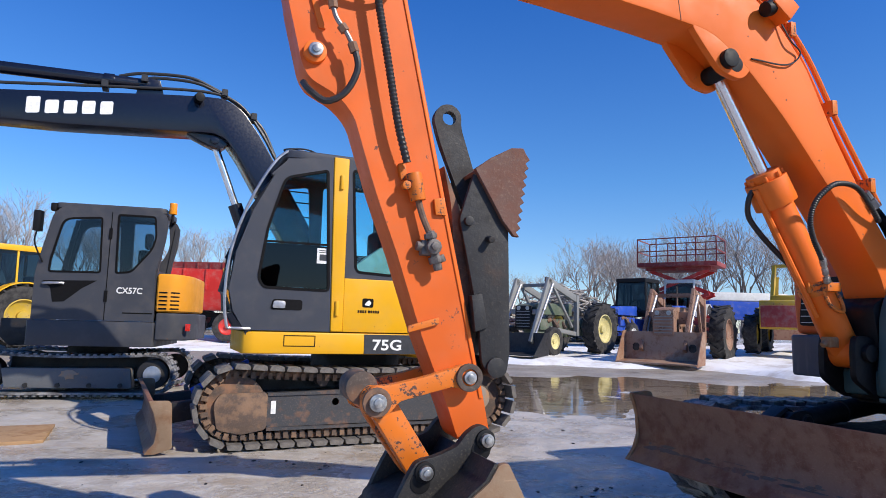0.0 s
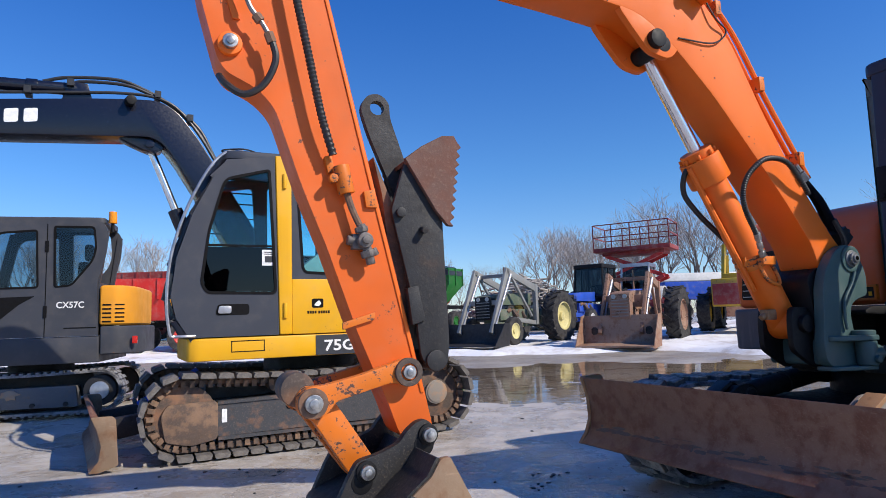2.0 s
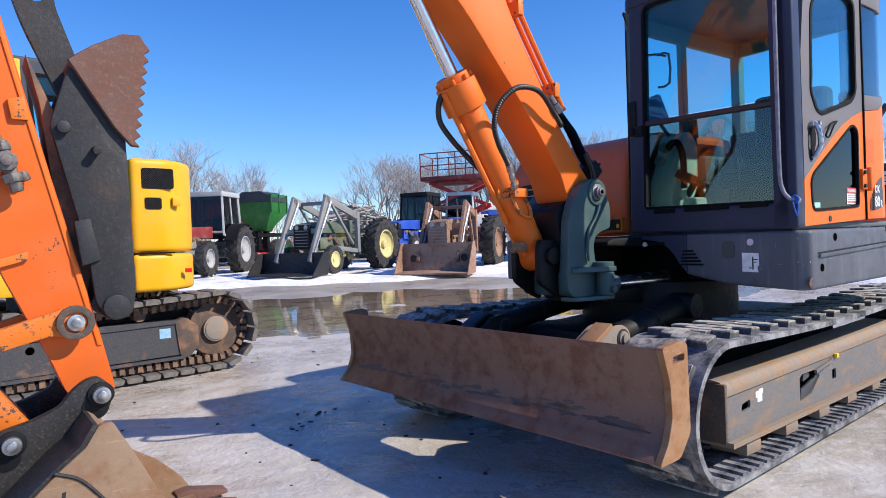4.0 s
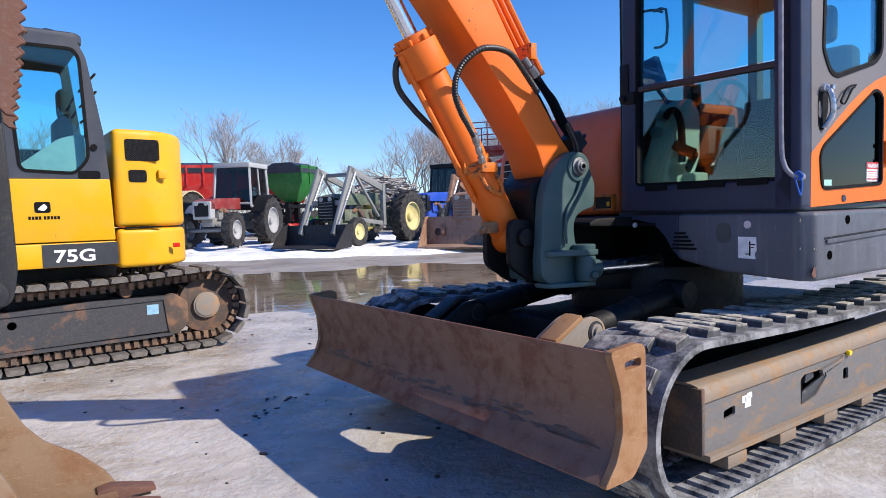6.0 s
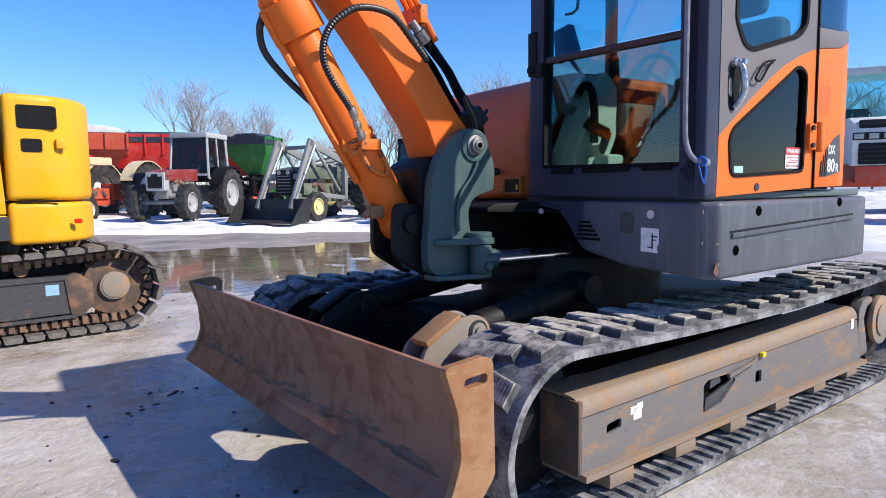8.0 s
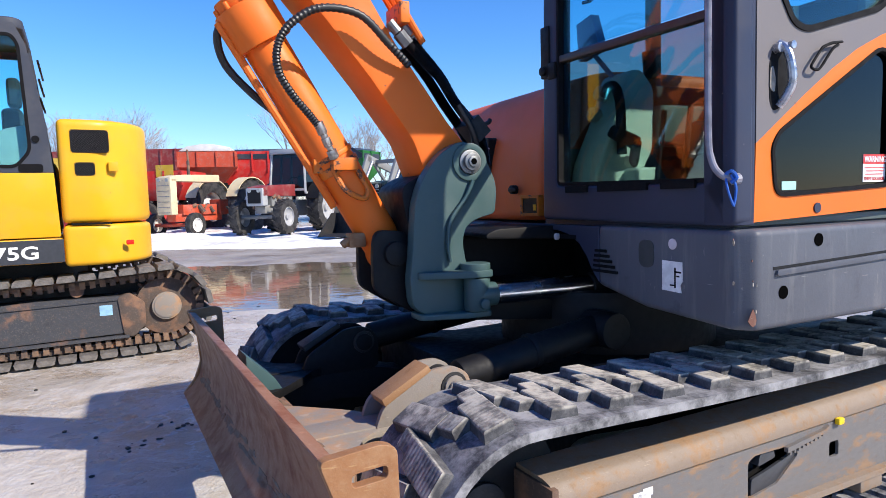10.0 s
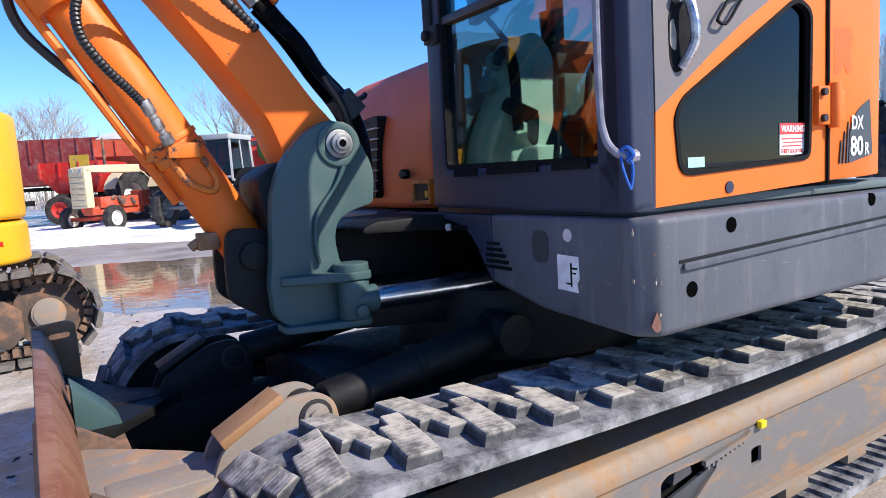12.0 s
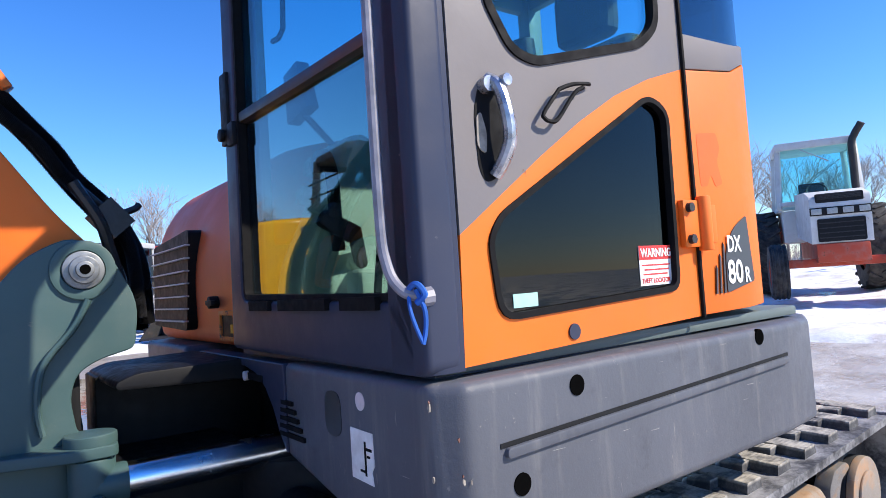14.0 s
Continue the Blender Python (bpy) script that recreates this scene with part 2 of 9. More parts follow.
REDINK = plain("red_print", (0.55, 0.03, 0.03), 0.5)
BLUE_CLOTH = plain("blue_strap_cloth", (0.012, 0.10, 0.42), 0.7)
HOLE = plain("dark_hollow", (0.003, 0.003, 0.003), 1.0, 0.0, 30, 0.1, 0.0)
SCREENBLUE = plain("sky_blue_screen", (0.05, 0.14, 0.34), 0.5)
SEAT = plain("dark_seat_cloth", (0.03, 0.032, 0.04), 0.85)
TRIM = plain("light_grey_plastic", (0.36, 0.38, 0.36), 0.6)
OFFTRIM = plain("pale_slat_paint", (0.58, 0.58, 0.57), 0.5)
PALE = plain("pale_green_console_plastic", (0.70, 0.80, 0.70), 0.55, 0.0, 12, 0.06)
CABIN = plain("cab_grey_plastic", (0.10, 0.13, 0.125), 0.6)
GLASS = glass("cab_glass", (0.56, 0.90, 0.94))
GLASS_TINT = glass("tinted_cab_glass", (0.42, 0.52, 0.58))
GLASS_DARK = glass("dark_door_glass", (0.08, 0.09, 0.10), 0.7)
GLASS_MIRROR = glass("front_lower_glass", (0.48, 0.62, 0.60), 1.5)
GLASS_BLACK = glass("black_door_glass", (0.02, 0.021, 0.023), 0.8)
RAIL = plain("grey_rail_paint", (0.20, 0.20, 0.24), 0.35, 0.0, 25, 0.2)
HANDLE = plain("worn_bare_metal", (0.42, 0.43, 0.47), 0.3, 0.75, 40, 0.3)
CHIPTAN = plain("tan_primer", (0.28, 0.25, 0.21), 0.8, 0.0, 60, 0.3)
CROSSBAR = plain("brown_black_bar", (0.028, 0.018, 0.018), 0.45, 0.0, 20, 0.3)
HITCH = steel("black_worn_hitch_paint", (0.013, 0.012, 0.012), 0.48, 0.18, (0.085, 0.066, 0.052), 0.0, None, 1.6, 0.2, 0.3)
TAPE = plain("black_taped_hose", (0.016, 0.016, 0.019), 0.45, 0.0, 40, 0.5)
WEARBAND = steel("scraped_blue_grey_steel", (0.085, 0.066, 0.058), 0.45, 0.6, (0.135, 0.062, 0.040), 0.0, None, 3.0)
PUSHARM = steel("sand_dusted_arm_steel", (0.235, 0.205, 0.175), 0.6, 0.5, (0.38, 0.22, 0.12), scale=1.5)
RUSTEDGE = steel("rust_worn_flange", (0.235, 0.178, 0.130), 0.6, 0.5, (0.29, 0.17, 0.085), 0.0, None, 3.0)
REDLAMP = plain("red_reflector", (0.6, 0.02, 0.01), 0.25)
AMBER = plain("amber_lens", (0.85, 0.28, 0.01), 0.2)


# ---- building helpers ----
def smooth(me, angle=35):
    me.polygons.foreach_set("use_smooth", [True] * len(me.polygons))
    me.set_sharp_from_angle(angle=radians(angle))


EACH = {"boom_pipes": "boom_pipe", "pipe_clamps": "pipe_clamp", "pin_boss": "pin_boss", "pin_ends": "pin_end", "link_washer": "link_washer", "arm_hoses": "arm_loop_hose", "hose_nuts": "hose_nut", "arm_fittings": "arm_fitting", "hose_bundle": "boom_foot_hose",
        "edge_bolts": "bolt", "bucket_teeth": "bucket_tooth", "cheek_plate": "cheek_plate", "weld_ribs": "weld_rib", "thumb_pins": "thumb_pin", "levers": "lever", "lower_stops": "window_stop",
        "vent_slots": "vent_slot", "hinge_bolts": "bolt", "grille_slats": "slat", "slats": "slat", "grille_bars": "grille_bar", "plaque_blocks": "plaque_block", "name_block": "name_block", "name_blocks": "name_block",
        "rollers": "roller", "wheels": "road_wheel", "frame_bolts": "bolt", "boom_hoses": "boom_hose", "side_plate": "side_plate", "door_hinge": "door_hinge", "window_guard": "guard_bar", "tyre_ribs": "tyre_rib",
        "bucket_side": "bucket_side", "worn_sticker": "worn_sticker", "warning_lines": "warning_line", "print_bars": "print_bar", "roof_rail": "roof_rail", "guard_rail": "guard_rail", "scissor_arm": "scissor_arm",
        "louvre": "louvre", "cross_tube": "cross_tube", "rod_lug": "rod_lug", "stencil_bars": "stencil_bar", "arm_cylinder_rod": "arm_cylinder_rod", "weld_seam": "weld_seam", "rear_latch": "rear_latch", "engine": "engine_block", "hose_coupling": "hose_coupling", "cylinder_bracket": "cylinder_bracket", "guide_link": "guide_link", "label_print": "print_bar", "lamp_wire": "wire", "door_trim": "door_trim", "rear_corner_trim": "rear_corner_trim"}


def islands(bm):
    """Splits a bmesh into new ones, a connected piece each."""
    seen, out = set(), []
    for v in bm.verts:
        if v in seen:
            continue
        stack, piece = [v], []
        seen.add(v)
        while stack:
            a = stack.pop()
            piece.append(a)
            for e in a.link_edges:
                b = e.other_vert(a)
                if b not in seen:
                    seen.add(b)
                    stack.append(b)
        nb = bmesh.new()
        at = {a: nb.verts.new(a.co) for a in piece}
        for f in {f for a in piece for f in a.link_faces}:
            nb.faces.new([at[a] for a in f.verts])
        out.append(nb)
    bm.free()
    return out


def part(name, bm, material, parent=None, label="", bevel=0.0, seg=2, smooth_angle=35):
    """Links a bmesh as one mesh object under a thing or part; bevels its sharp edges."""
    if name in EACH:
        made = None
        for piece in islands(bm):
            made = part_one(EACH[name], piece, material, parent, label, bevel, seg, smooth_angle)
        return made
    return part_one(name, bm, material, parent, label, bevel, seg, smooth_angle)


def part_one(name, bm, material, parent=None, label="", bevel=0.0, seg=2, smooth_angle=35):
    bmesh.ops.remove_doubles(bm, verts=bm.verts, dist=0.00005)
    bmesh.ops.recalc_face_normals(bm, faces=bm.faces)
    if bevel:
        es = [e for e in bm.edges if len(e.link_faces) == 2 and e.calc_face_angle(0) > radians(28)]
        bmesh.ops.bevel(bm, geom=es, offset=bevel, segments=seg, affect="EDGES", profile=0.6, clamp_overlap=True)
    me = bpy.data.meshes.new(name)
    bm.to_mesh(me)
    bm.free()
    me.materials.append(material)
    smooth(me, smooth_angle)
    ob = new(name, me)
    if parent is not None:
        ob.parent = parent
    if label:
        ob["label"] = label
    return ob


def share(name, me, parent, m=None, label=""):
    """Another object on a mesh that is already there."""
    ob = new(name, me)
    ob.parent = parent
    if m is not None:
        ob.matrix_basis = m
    if label:
        ob["label"] = label
    return ob


def thing(name, m, label, category, group="", kind=""):
    ob = new(name)
    ob.empty_display_size = 0.2
    ob.matrix_basis = m
    return tagged(ob, label, category, group, kind)


def box(bm, x0, x1, y0, y1, z0, z1, m=None):
    vs = [bm.verts.new((x, y, z)) for x in (x0, x1) for y in (y0, y1) for z in (z0, z1)]
    for f in ((0, 1, 3, 2), (4, 6, 7, 5), (0, 4, 5, 1), (2, 3, 7, 6), (0, 2, 6, 4), (1, 5, 7, 3)):
        bm.faces.new([vs[i] for i in f])
    if m is not None:
        bmesh.ops.transform(bm, matrix=m, verts=vs)
    return vs


def prism(bm, pts, y0, y1, axis="y", m=None):
    """A polygon of two coordinates, thickened along the third axis."""
    def at(a, b, c):
        return (a, c, b) if axis == "y" else (c, a, b) if axis == "x" else (a, b, c)
    lo = [bm.verts.new(at(a, b, y0)) for a, b in pts]
    hi = [bm.verts.new(at(a, b, y1)) for a, b in pts]
    n = len(pts)
    bm.faces.new(lo)
    bm.faces.new(hi[::-1])
    for i in range(n):
        bm.faces.new((lo[i], lo[(i + 1) % n], hi[(i + 1) % n], hi[i]))
    if m is not None:
        bmesh.ops.transform(bm, matrix=m, verts=lo + hi)
    return lo + hi


def cyl(bm, p, q, r, n=20, r2=None, caps=True):
    p, q = Vector(p), Vector(q)
    d = q - p
    rot = d.to_track_quat("Z", "Y").to_matrix()
    r2 = r if r2 is None else r2
    rings = []
    for o, rr in ((p, r), (q, r2)):
        rings.append([bm.verts.new(o + rot @ Vector((rr * math.cos(a), rr * math.sin(a), 0))) for a in (2 * math.pi * i / n for i in range(n))])
    for i in range(n):
        bm.faces.new((rings[0][i], rings[0][(i + 1) % n], rings[1][(i + 1) % n], rings[1][i]))
    if caps:
        bm.faces.new(rings[0][::-1])
        bm.faces.new(rings[1])
    return rings[0] + rings[1]


def spline(pts, k=6):
    """Catmull-Rom points through pts."""
    ps = [Vector(p) for p in pts]
    ps = [ps[0] * 2 - ps[1]] + ps + [ps[-1] * 2 - ps[-2]]
    out = []
    for i in range(1, len(ps) - 2):
        a, b, c, d = ps[i - 1:i + 3]
        for j in range(k):
            t = j / k
            out.append(0.5 * (2 * b + (c - a) * t + (2 * a - 5 * b + 4 * c - d) * t * t + (3 * b - a - 3 * c + d) * t ** 3))
    out.append(ps[-2])
    return out


def tube(bm, pts, r, n=8, k=6, ribs=0.0):
    """A round hose or bar along a smooth line through pts."""
    line = spline(pts, k) if k else [Vector(p) for p in pts]
    if ribs:
        fine = []
        for a, b in zip(line, line[1:]):
            m = max(1, int((b - a).length / ribs))
            fine += [a.lerp(b, i / m) for i in range(m)]
        line = fine + [line[-1]]
    rings, up = [], None
    for i, p in enumerate(line):
        d = (line[min(i + 1, len(line) - 1)] - line[max(i - 1, 0)]).normalized()
        if up is None:
            up = d.orthogonal()
        up = (up - d * up.dot(d)).normalized()
        s = d.cross(up)
        rr = r * (1.0 if not ribs or i % 2 else 0.8)
        rings.append([bm.verts.new(p + rr * (math.cos(a) * up + math.sin(a) * s)) for a in (2 * math.pi * j / n for j in range(n))])
    for a, b in zip(rings, rings[1:]):
        for j in range(n):
            bm.faces.new((a[j], a[(j + 1) % n], b[(j + 1) % n], b[j]))
    bm.faces.new(rings[0][::-1])
    bm.faces.new(rings[-1])


def arc(cx, cz, r, a0, a1, n):
    return [(cx + r * math.cos(radians(a0 + (a1 - a0) * i / n)), cz + r * math.sin(radians(a0 + (a1 - a0) * i / n))) for i in range(n + 1)]


def rounded(pts, r, n=4):
    """A polygon with its corners rounded by r (a number, or one for each corner)."""
    out = []
    for i, p in enumerate(pts):
        rr = r[i] if isinstance(r, (list, tuple)) else r
        a, b, c = Vector(pts[i - 1]), Vector(p), Vector(pts[(i + 1) % len(pts)])
        if rr <= 0:
            out.append(tuple(b))
            continue
        u, v = (a - b), (c - b)
        k = min(rr, u.length * 0.45, v.length * 0.45)
        s, e = b + u.normalized() * k, b + v.normalized() * k
        for j in range(n + 1):
            t = j / n
            out.append(tuple((1 - t) ** 2 * s + 2 * t * (1 - t) * b + t * t * e))
    return out


def inset(pts, d):
    """A polygon moved inwards by d, corner by corner."""
    n = len(pts)
    area = sum(pts[i - 1][0] * pts[i][1] - pts[i][0] * pts[i - 1][1] for i in range(n))
    sgn = 1 if area > 0 else -1
    out = []
    for i in range(n):
        a, b, c = Vector(pts[i - 1]), Vector(pts[i]), Vector(pts[(i + 1) % n])
        u, v = (b - a).normalized(), (c - b).normalized()
        nrm = Vector((-u.y - v.y, u.x + v.x))
        nrm = nrm.normalized() * sgn if nrm.length > 1e-6 else Vector((-u.y, u.x)) * sgn
        cosv = max(0.4, nrm.dot(Vector((-u.y, u.x)) * sgn))
        out.append(tuple(b + nrm * d / cosv))
    return out


def ring_prism(bm, outer, inner, y0, y1, axis="y"):
    """A frame between two polygons with the same count of corners."""
    def at(a, b, c):
        return (a, c, b) if axis == "y" else (c, a, b) if axis == "x" else (a, b, c)
    rows = [[bm.verts.new(at(a, b, y)) for a, b in pts] for pts, y in ((outer, y0), (outer, y1), (inner, y1), (inner, y0))]
    n = len(outer)
    for k in range(4):
        p, q = rows[k], rows[(k + 1) % 4]
        for i in range(n):
            bm.faces.new((p[i], p[(i + 1) % n], q[(i + 1) % n], q[i]))


def writing(text, size, m, material, parent, name="lettering", depth=0.002, stretch=1.0):
    """Flat raised letters in Blender's own font; the pose m gives their baseline's start, x along the line, z out of the face."""
    cu = bpy.data.curves.new(name, "FONT")
    cu.body, cu.size, cu.extrude = text, size, depth
    cu.resolution_u = 3
    cu.offset = size * 0.022
    tmp = bpy.data.objects.new(name, cu)
    me = bpy.data.meshes.new_from_object(tmp)
    bpy.data.objects.remove(tmp)
    bpy.data.curves.remove(cu)
    me.transform(Matrix.Diagonal((stretch, 1, 1, 1)))
    me.materials.append(material)
    ob = new(name, me)
    ob.parent = parent
    ob.matrix_basis = m
    return ob


def face_side(x, z, y, out=1):
    """Baseline pose on a machine's left side: the line runs backwards (-x), the letters face +y."""
    return Matrix(((-1, 0, 0, x), (0, 0, 1, y), (0, 1, 0, z), (0, 0, 0, 1)))


def gear(bm, x, y0, y1, z, r, tall, teeth):
    """A toothed disc round the y axis."""
    pts = []
    for k in range(teeth):
        for u, rr in ((0.0, r), (0.28, r), (0.42, r + tall), (0.62, r + tall), (0.76, r)):
            a = 2 * math.pi * (k + u) / teeth
            pts.append((x + rr * math.cos(a), z + rr * math.sin(a)))
    prism(bm, pts, y0, y1)


def plate(bm, outer, holes, y0, y1, axis="y"):
    """A flat plate with openings, thickened along the third axis."""
    def at(a, b, c):
        return (a, c, b) if axis == "y" else (c, a, b) if axis == "x" else (a, b, c)
    tmp = bmesh.new()
    loops = []
    for pts in (outer, *holes):
        vs = [tmp.verts.new((a, b, 0)) for a, b in pts]
        loops.append(vs)
        for i in range(len(vs)):
            tmp.edges.new((vs[i - 1], vs[i]))
    bmesh.ops.triangle_fill(tmp, use_beauty=True, use_dissolve=False, edges=tmp.edges[:], normal=(0, 0, 1))
    tmp.verts.index_update()
    tris = [[v.index for v in f.verts] for f in tmp.faces]
    flat = [(v.co.x, v.co.y) for v in tmp.verts]
    rims = [[v.index for v in vs] for vs in loops]
    tmp.free()
    lo = [bm.verts.new(at(a, b, y0)) for a, b in flat]
    hi = [bm.verts.new(at(a, b, y1)) for a, b in flat]
    for t in tris:
        bm.faces.new([lo[i] for i in t])
        bm.faces.new([hi[i] for i in reversed(t)])
    for r in rims:
        for i in range(len(r)):
            bm.faces.new((lo[r[i - 1]], lo[r[i]], hi[r[i]], hi[r[i - 1]]))


def belt_path(xi, zi, ri, xs, zs, rs, sag, step):
    """Points and tangents, evenly spaced, round a track: idler in front, sprocket behind, a sagging upper run."""
    pts = []
    n = 40
    for i in range(n + 1):
        a = radians(-90 + 180 * i / n)
        pts.append((xi + ri * math.cos(a), zi + ri * math.sin(a)))
    for i in range(1, 30):
        t = i / 30
        pts.append((xi + (xs - xi) * t, zi + ri + (zs + rs - zi - ri) * t - sag * math.sin(math.pi * t)))
    for i in range(n + 1):
        a = radians(90 + 180 * i / n)
        pts.append((xs + rs * math.cos(a), zs + rs * math.sin(a)))
    pts.append(pts[0])
    ln = [0.0]
    for a, b in zip(pts, pts[1:]):
        ln.append(ln[-1] + math.hypot(b[0] - a[0], b[1] - a[1]))
    count = round(ln[-1] / step)
    out, k = [], 0
    for i in range(count):
        s = ln[-1] * i / count
        while ln[k + 1] < s:
            k += 1
        u = (s - ln[k]) / max(1e-9, ln[k + 1] - ln[k])
        a, b = pts[k], pts[k + 1]
        d = math.hypot(b[0] - a[0], b[1] - a[1])
        out.append((a[0] + (b[0] - a[0]) * u, a[1] + (b[1] - a[1]) * u, (b[0] - a[0]) / d, (b[1] - a[1]) / d))
    return out


def belt(bm, path, y0, y1, thick):
    """A closed band; thick goes inwards from the path."""
    rows = []
    for x, z, tx, tz in path:
        nx, nz = tz, -tx
        rows.append([bm.verts.new((x - nx * d, y, z - nz * d)) for y, d in ((y0, 0), (y1, 0), (y1, thick), (y0, thick))])
    for a, b in zip(rows, rows[1:] + rows[:1]):
        for j in range(4):
            bm.faces.new((a[j], a[(j + 1) % 4], b[(j + 1) % 4], b[j]))


def on_belt(x, z, tx, tz, y):
    """Pose on the belt: local x along the run, z outwards."""
    return Matrix(((tx, 0, tz, x), (0, 1, 0, y), (tz, 0, -tx, z), (0, 0, 0, 1)))


# ---- ground, snow, water ----
def step01(v, a, b):
    t = min(1.0, max(0.0, (v - a) / (b - a)))
    return t * t * (3 - 2 * t)


def rise(x, y):
    """The yard climbs gently towards its far edge."""
    u = y + 1.7 * max(0.0, x - 6.0)
    return 0.0255 * min(30.0, max(0.0, u - 6.5))


def ground_z(x, y):
    base = rise(x, y) + 0.03 * (1 - step01(x, -3.6, -2.2)) * step01(y, 7.0, 9.0) - 0.030 * step01(y, 7.9, 9.6) * (1 - step01(y, 12.6, 14.6))
    n = noise.noise((x * 0.45, y * 0.45, 1.7)) * 0.02 + noise.noise((x * 1.7, y * 1.7, 4.0)) * 0.008
    if -4 < x < 8 and -2 < y < 10:
        n += noise.noise((x * 6, y * 6, 2.0)) * 0.004
        n *= 0.5 + 0.5 * step01(math.hypot(x - 3.4, y - 4.3), 1.0, 3.0)
    return base + n - 0.004


def spread(near_lo, near_hi, step, far):
    vals = [near_lo + step * i for i in range(int((near_hi - near_lo) / step) + 1)]
    d, lo, hi = step, [], []
    a, b = vals[0], vals[-1]
    while b < far:
        d *= 1.28
        a, b = a - d, b + d
        lo.append(a)
        hi.append(b)
    return lo[::-1] + vals + hi


def sheet(name, xs, ys, fz, material):
    verts = [(x, y, fz(x, y)) for y in ys for x in xs]
    w = len(xs)
    faces = [(j * w + i, j * w + i + 1, (j + 1) * w + i + 1, (j + 1) * w + i) for j in range(len(ys) - 1) for i in range(w - 1)]
    me = bpy.data.meshes.new(name)
    me.from_pydata(verts, [], faces)
    me.materials.append(material)
    smooth(me, 60)
    return new(name, me)


def ice_material():
    n = Nodes("dirty_ice")
    v = n.coord()
    big = n.noise(v, 0.35, 4, 0.6)
    mid = n.noise(v, 1.3, 6, 0.62)
    flow = n.noise(v, 1.1, 6, 0.6, (0.6, 2.2, 1))
    fine = n.noise(v, 14, 6, 0.7)
    grit = n.noise(v, 90, 3, 0.6)
    snowy = n.ramp(n.math("ADD", n.math("MULTIPLY", mid, 0.55), n.math("MULTIPLY", flow, 0.5)), 0.50, 0.62)
    c = n.mix(n.ramp(big, 0.35, 0.65), (0.389, 0.351, 0.305), (0.492, 0.456, 0.414))
    c = n.mix(n.ramp(flow, 0.47, 0.63, 0, 0.8), c, (0.340, 0.273, 0.203))
    c = n.mix(n.math("MULTIPLY", snowy, 0.6), c, (0.552, 0.523, 0.482))
    pits = n.noise(v, 5.5, 5, 0.6)
    c = n.mix(n.ramp(pits, 0.58, 0.72, 0, 0.45), c, (0.298, 0.254, 0.203))
    worn = n.noise(v, 0.75, 7, 0.68, (1.0, 1.5, 1.0))
    c = n.mix(n.ramp(worn, 0.53, 0.62, 0, 0.60), c, (0.315, 0.245, 0.175))
    c = n.mix(n.ramp(worn, 0.47, 0.36, 0, 0.60), c, (0.60, 0.575, 0.535))
    veins = n.math("ABSOLUTE", n.math("SUBTRACT", n.noise(v, 2.3, 6, 0.6), 0.5))
    c = n.mix(n.ramp(veins, 0.022, 0.004, 0, 0.5), c, (0.546, 0.538, 0.530))
    c = n.mix(n.ramp(grit, 0.66, 0.74, 0, 0.6), c, (0.133, 0.109, 0.086))
    c = n.mix(n.ramp(fine, 0.6, 0.8, 0, 0.3), c, (0.203, 0.172, 0.140))
    sep = n.add("ShaderNodeSeparateXYZ")
    n.put(sep.inputs[0], v)
    wet = n.math("MULTIPLY", n.ramp(sep.outputs[1], 11.0, 15.0), n.ramp(sep.outputs[1], 22.0, 18.0))
    wet = n.math("MULTIPLY", wet, n.ramp(n.math("ADD", mid, n.math("MULTIPLY", big, 0.5)), 0.56, 0.74, 0.97, 0.6))
    c = n.mix(wet, c, n.mix(n.ramp(flow, 0.4, 0.6), (0.156, 0.123, 0.082), (0.242, 0.199, 0.148)))
    bare = n.math("MULTIPLY", n.ramp(sep.outputs[0], -3.2, -5.5), n.ramp(sep.outputs[1], 7.5, 9.5))
    c = n.mix(bare, c, (0.281, 0.250, 0.215))
    r = n.math("ADD", n.math("MULTIPLY", wet, 0.35), n.ramp(mid, 0.38, 0.62, 0.12, 0.5))
    return n.surface(c, r, 0, n.bump(n.math("ADD", n.math("ADD", n.math("MULTIPLY", mid, 2.0), n.math("MULTIPLY", fine, 0.7)), n.math("MULTIPLY", pits, 1.2)), 0.55, 0.03))


def snow_material():
    n = Nodes("old_snow")
    v = n.coord()
    mid, fine = n.noise(v, 1.5, 6, 0.65), n.noise(v, 22, 5, 0.7)
    c = n.mix(n.ramp(mid, 0.42, 0.72), (0.80, 0.80, 0.81), (0.52, 0.47, 0.42))
    c = n.mix(n.ramp(fine, 0.62, 0.78, 0, 0.5), c, (0.33, 0.28, 0.23))
    return n.surface(c, 0.75, 0, n.bump(n.math("ADD", fine, mid), 0.5, 0.03), 0.3)


def water_material():
    n = Nodes("meltwater")
    v = n.coord()
    nm = n.bump(n.noise(v, 2.4, 3, 0.5, (1.0, 2.2, 1.0)), 0.12, 0.02)
    face = n.add("ShaderNodeLayerWeight")
    face.inputs["Blend"].default_value = 0.5
    fac = n.math("ADD", n.math("MULTIPLY", n.math("POWER", face.outputs["Facing"], 4.0), 0.95), 0.02)
    tr = n.add("ShaderNodeBsdfTransparent")
    n.put(tr.inputs["Color"], (0.84, 0.76, 0.64))
    gl = n.add("ShaderNodeBsdfGlossy")
    gl.inputs["Roughness"].default_value = 0.03
    n.put(gl.inputs["Normal"], nm)
    m = n.add("ShaderNodeMixShader")
    n.put(m.inputs[0], fac)
    n.tree.links.new(tr.outputs[0], m.inputs[1])
    n.tree.links.new(gl.outputs[0], m.inputs[2])
    n.tree.links.new(m.outputs[0], n.out.inputs[0])
    return n.mat


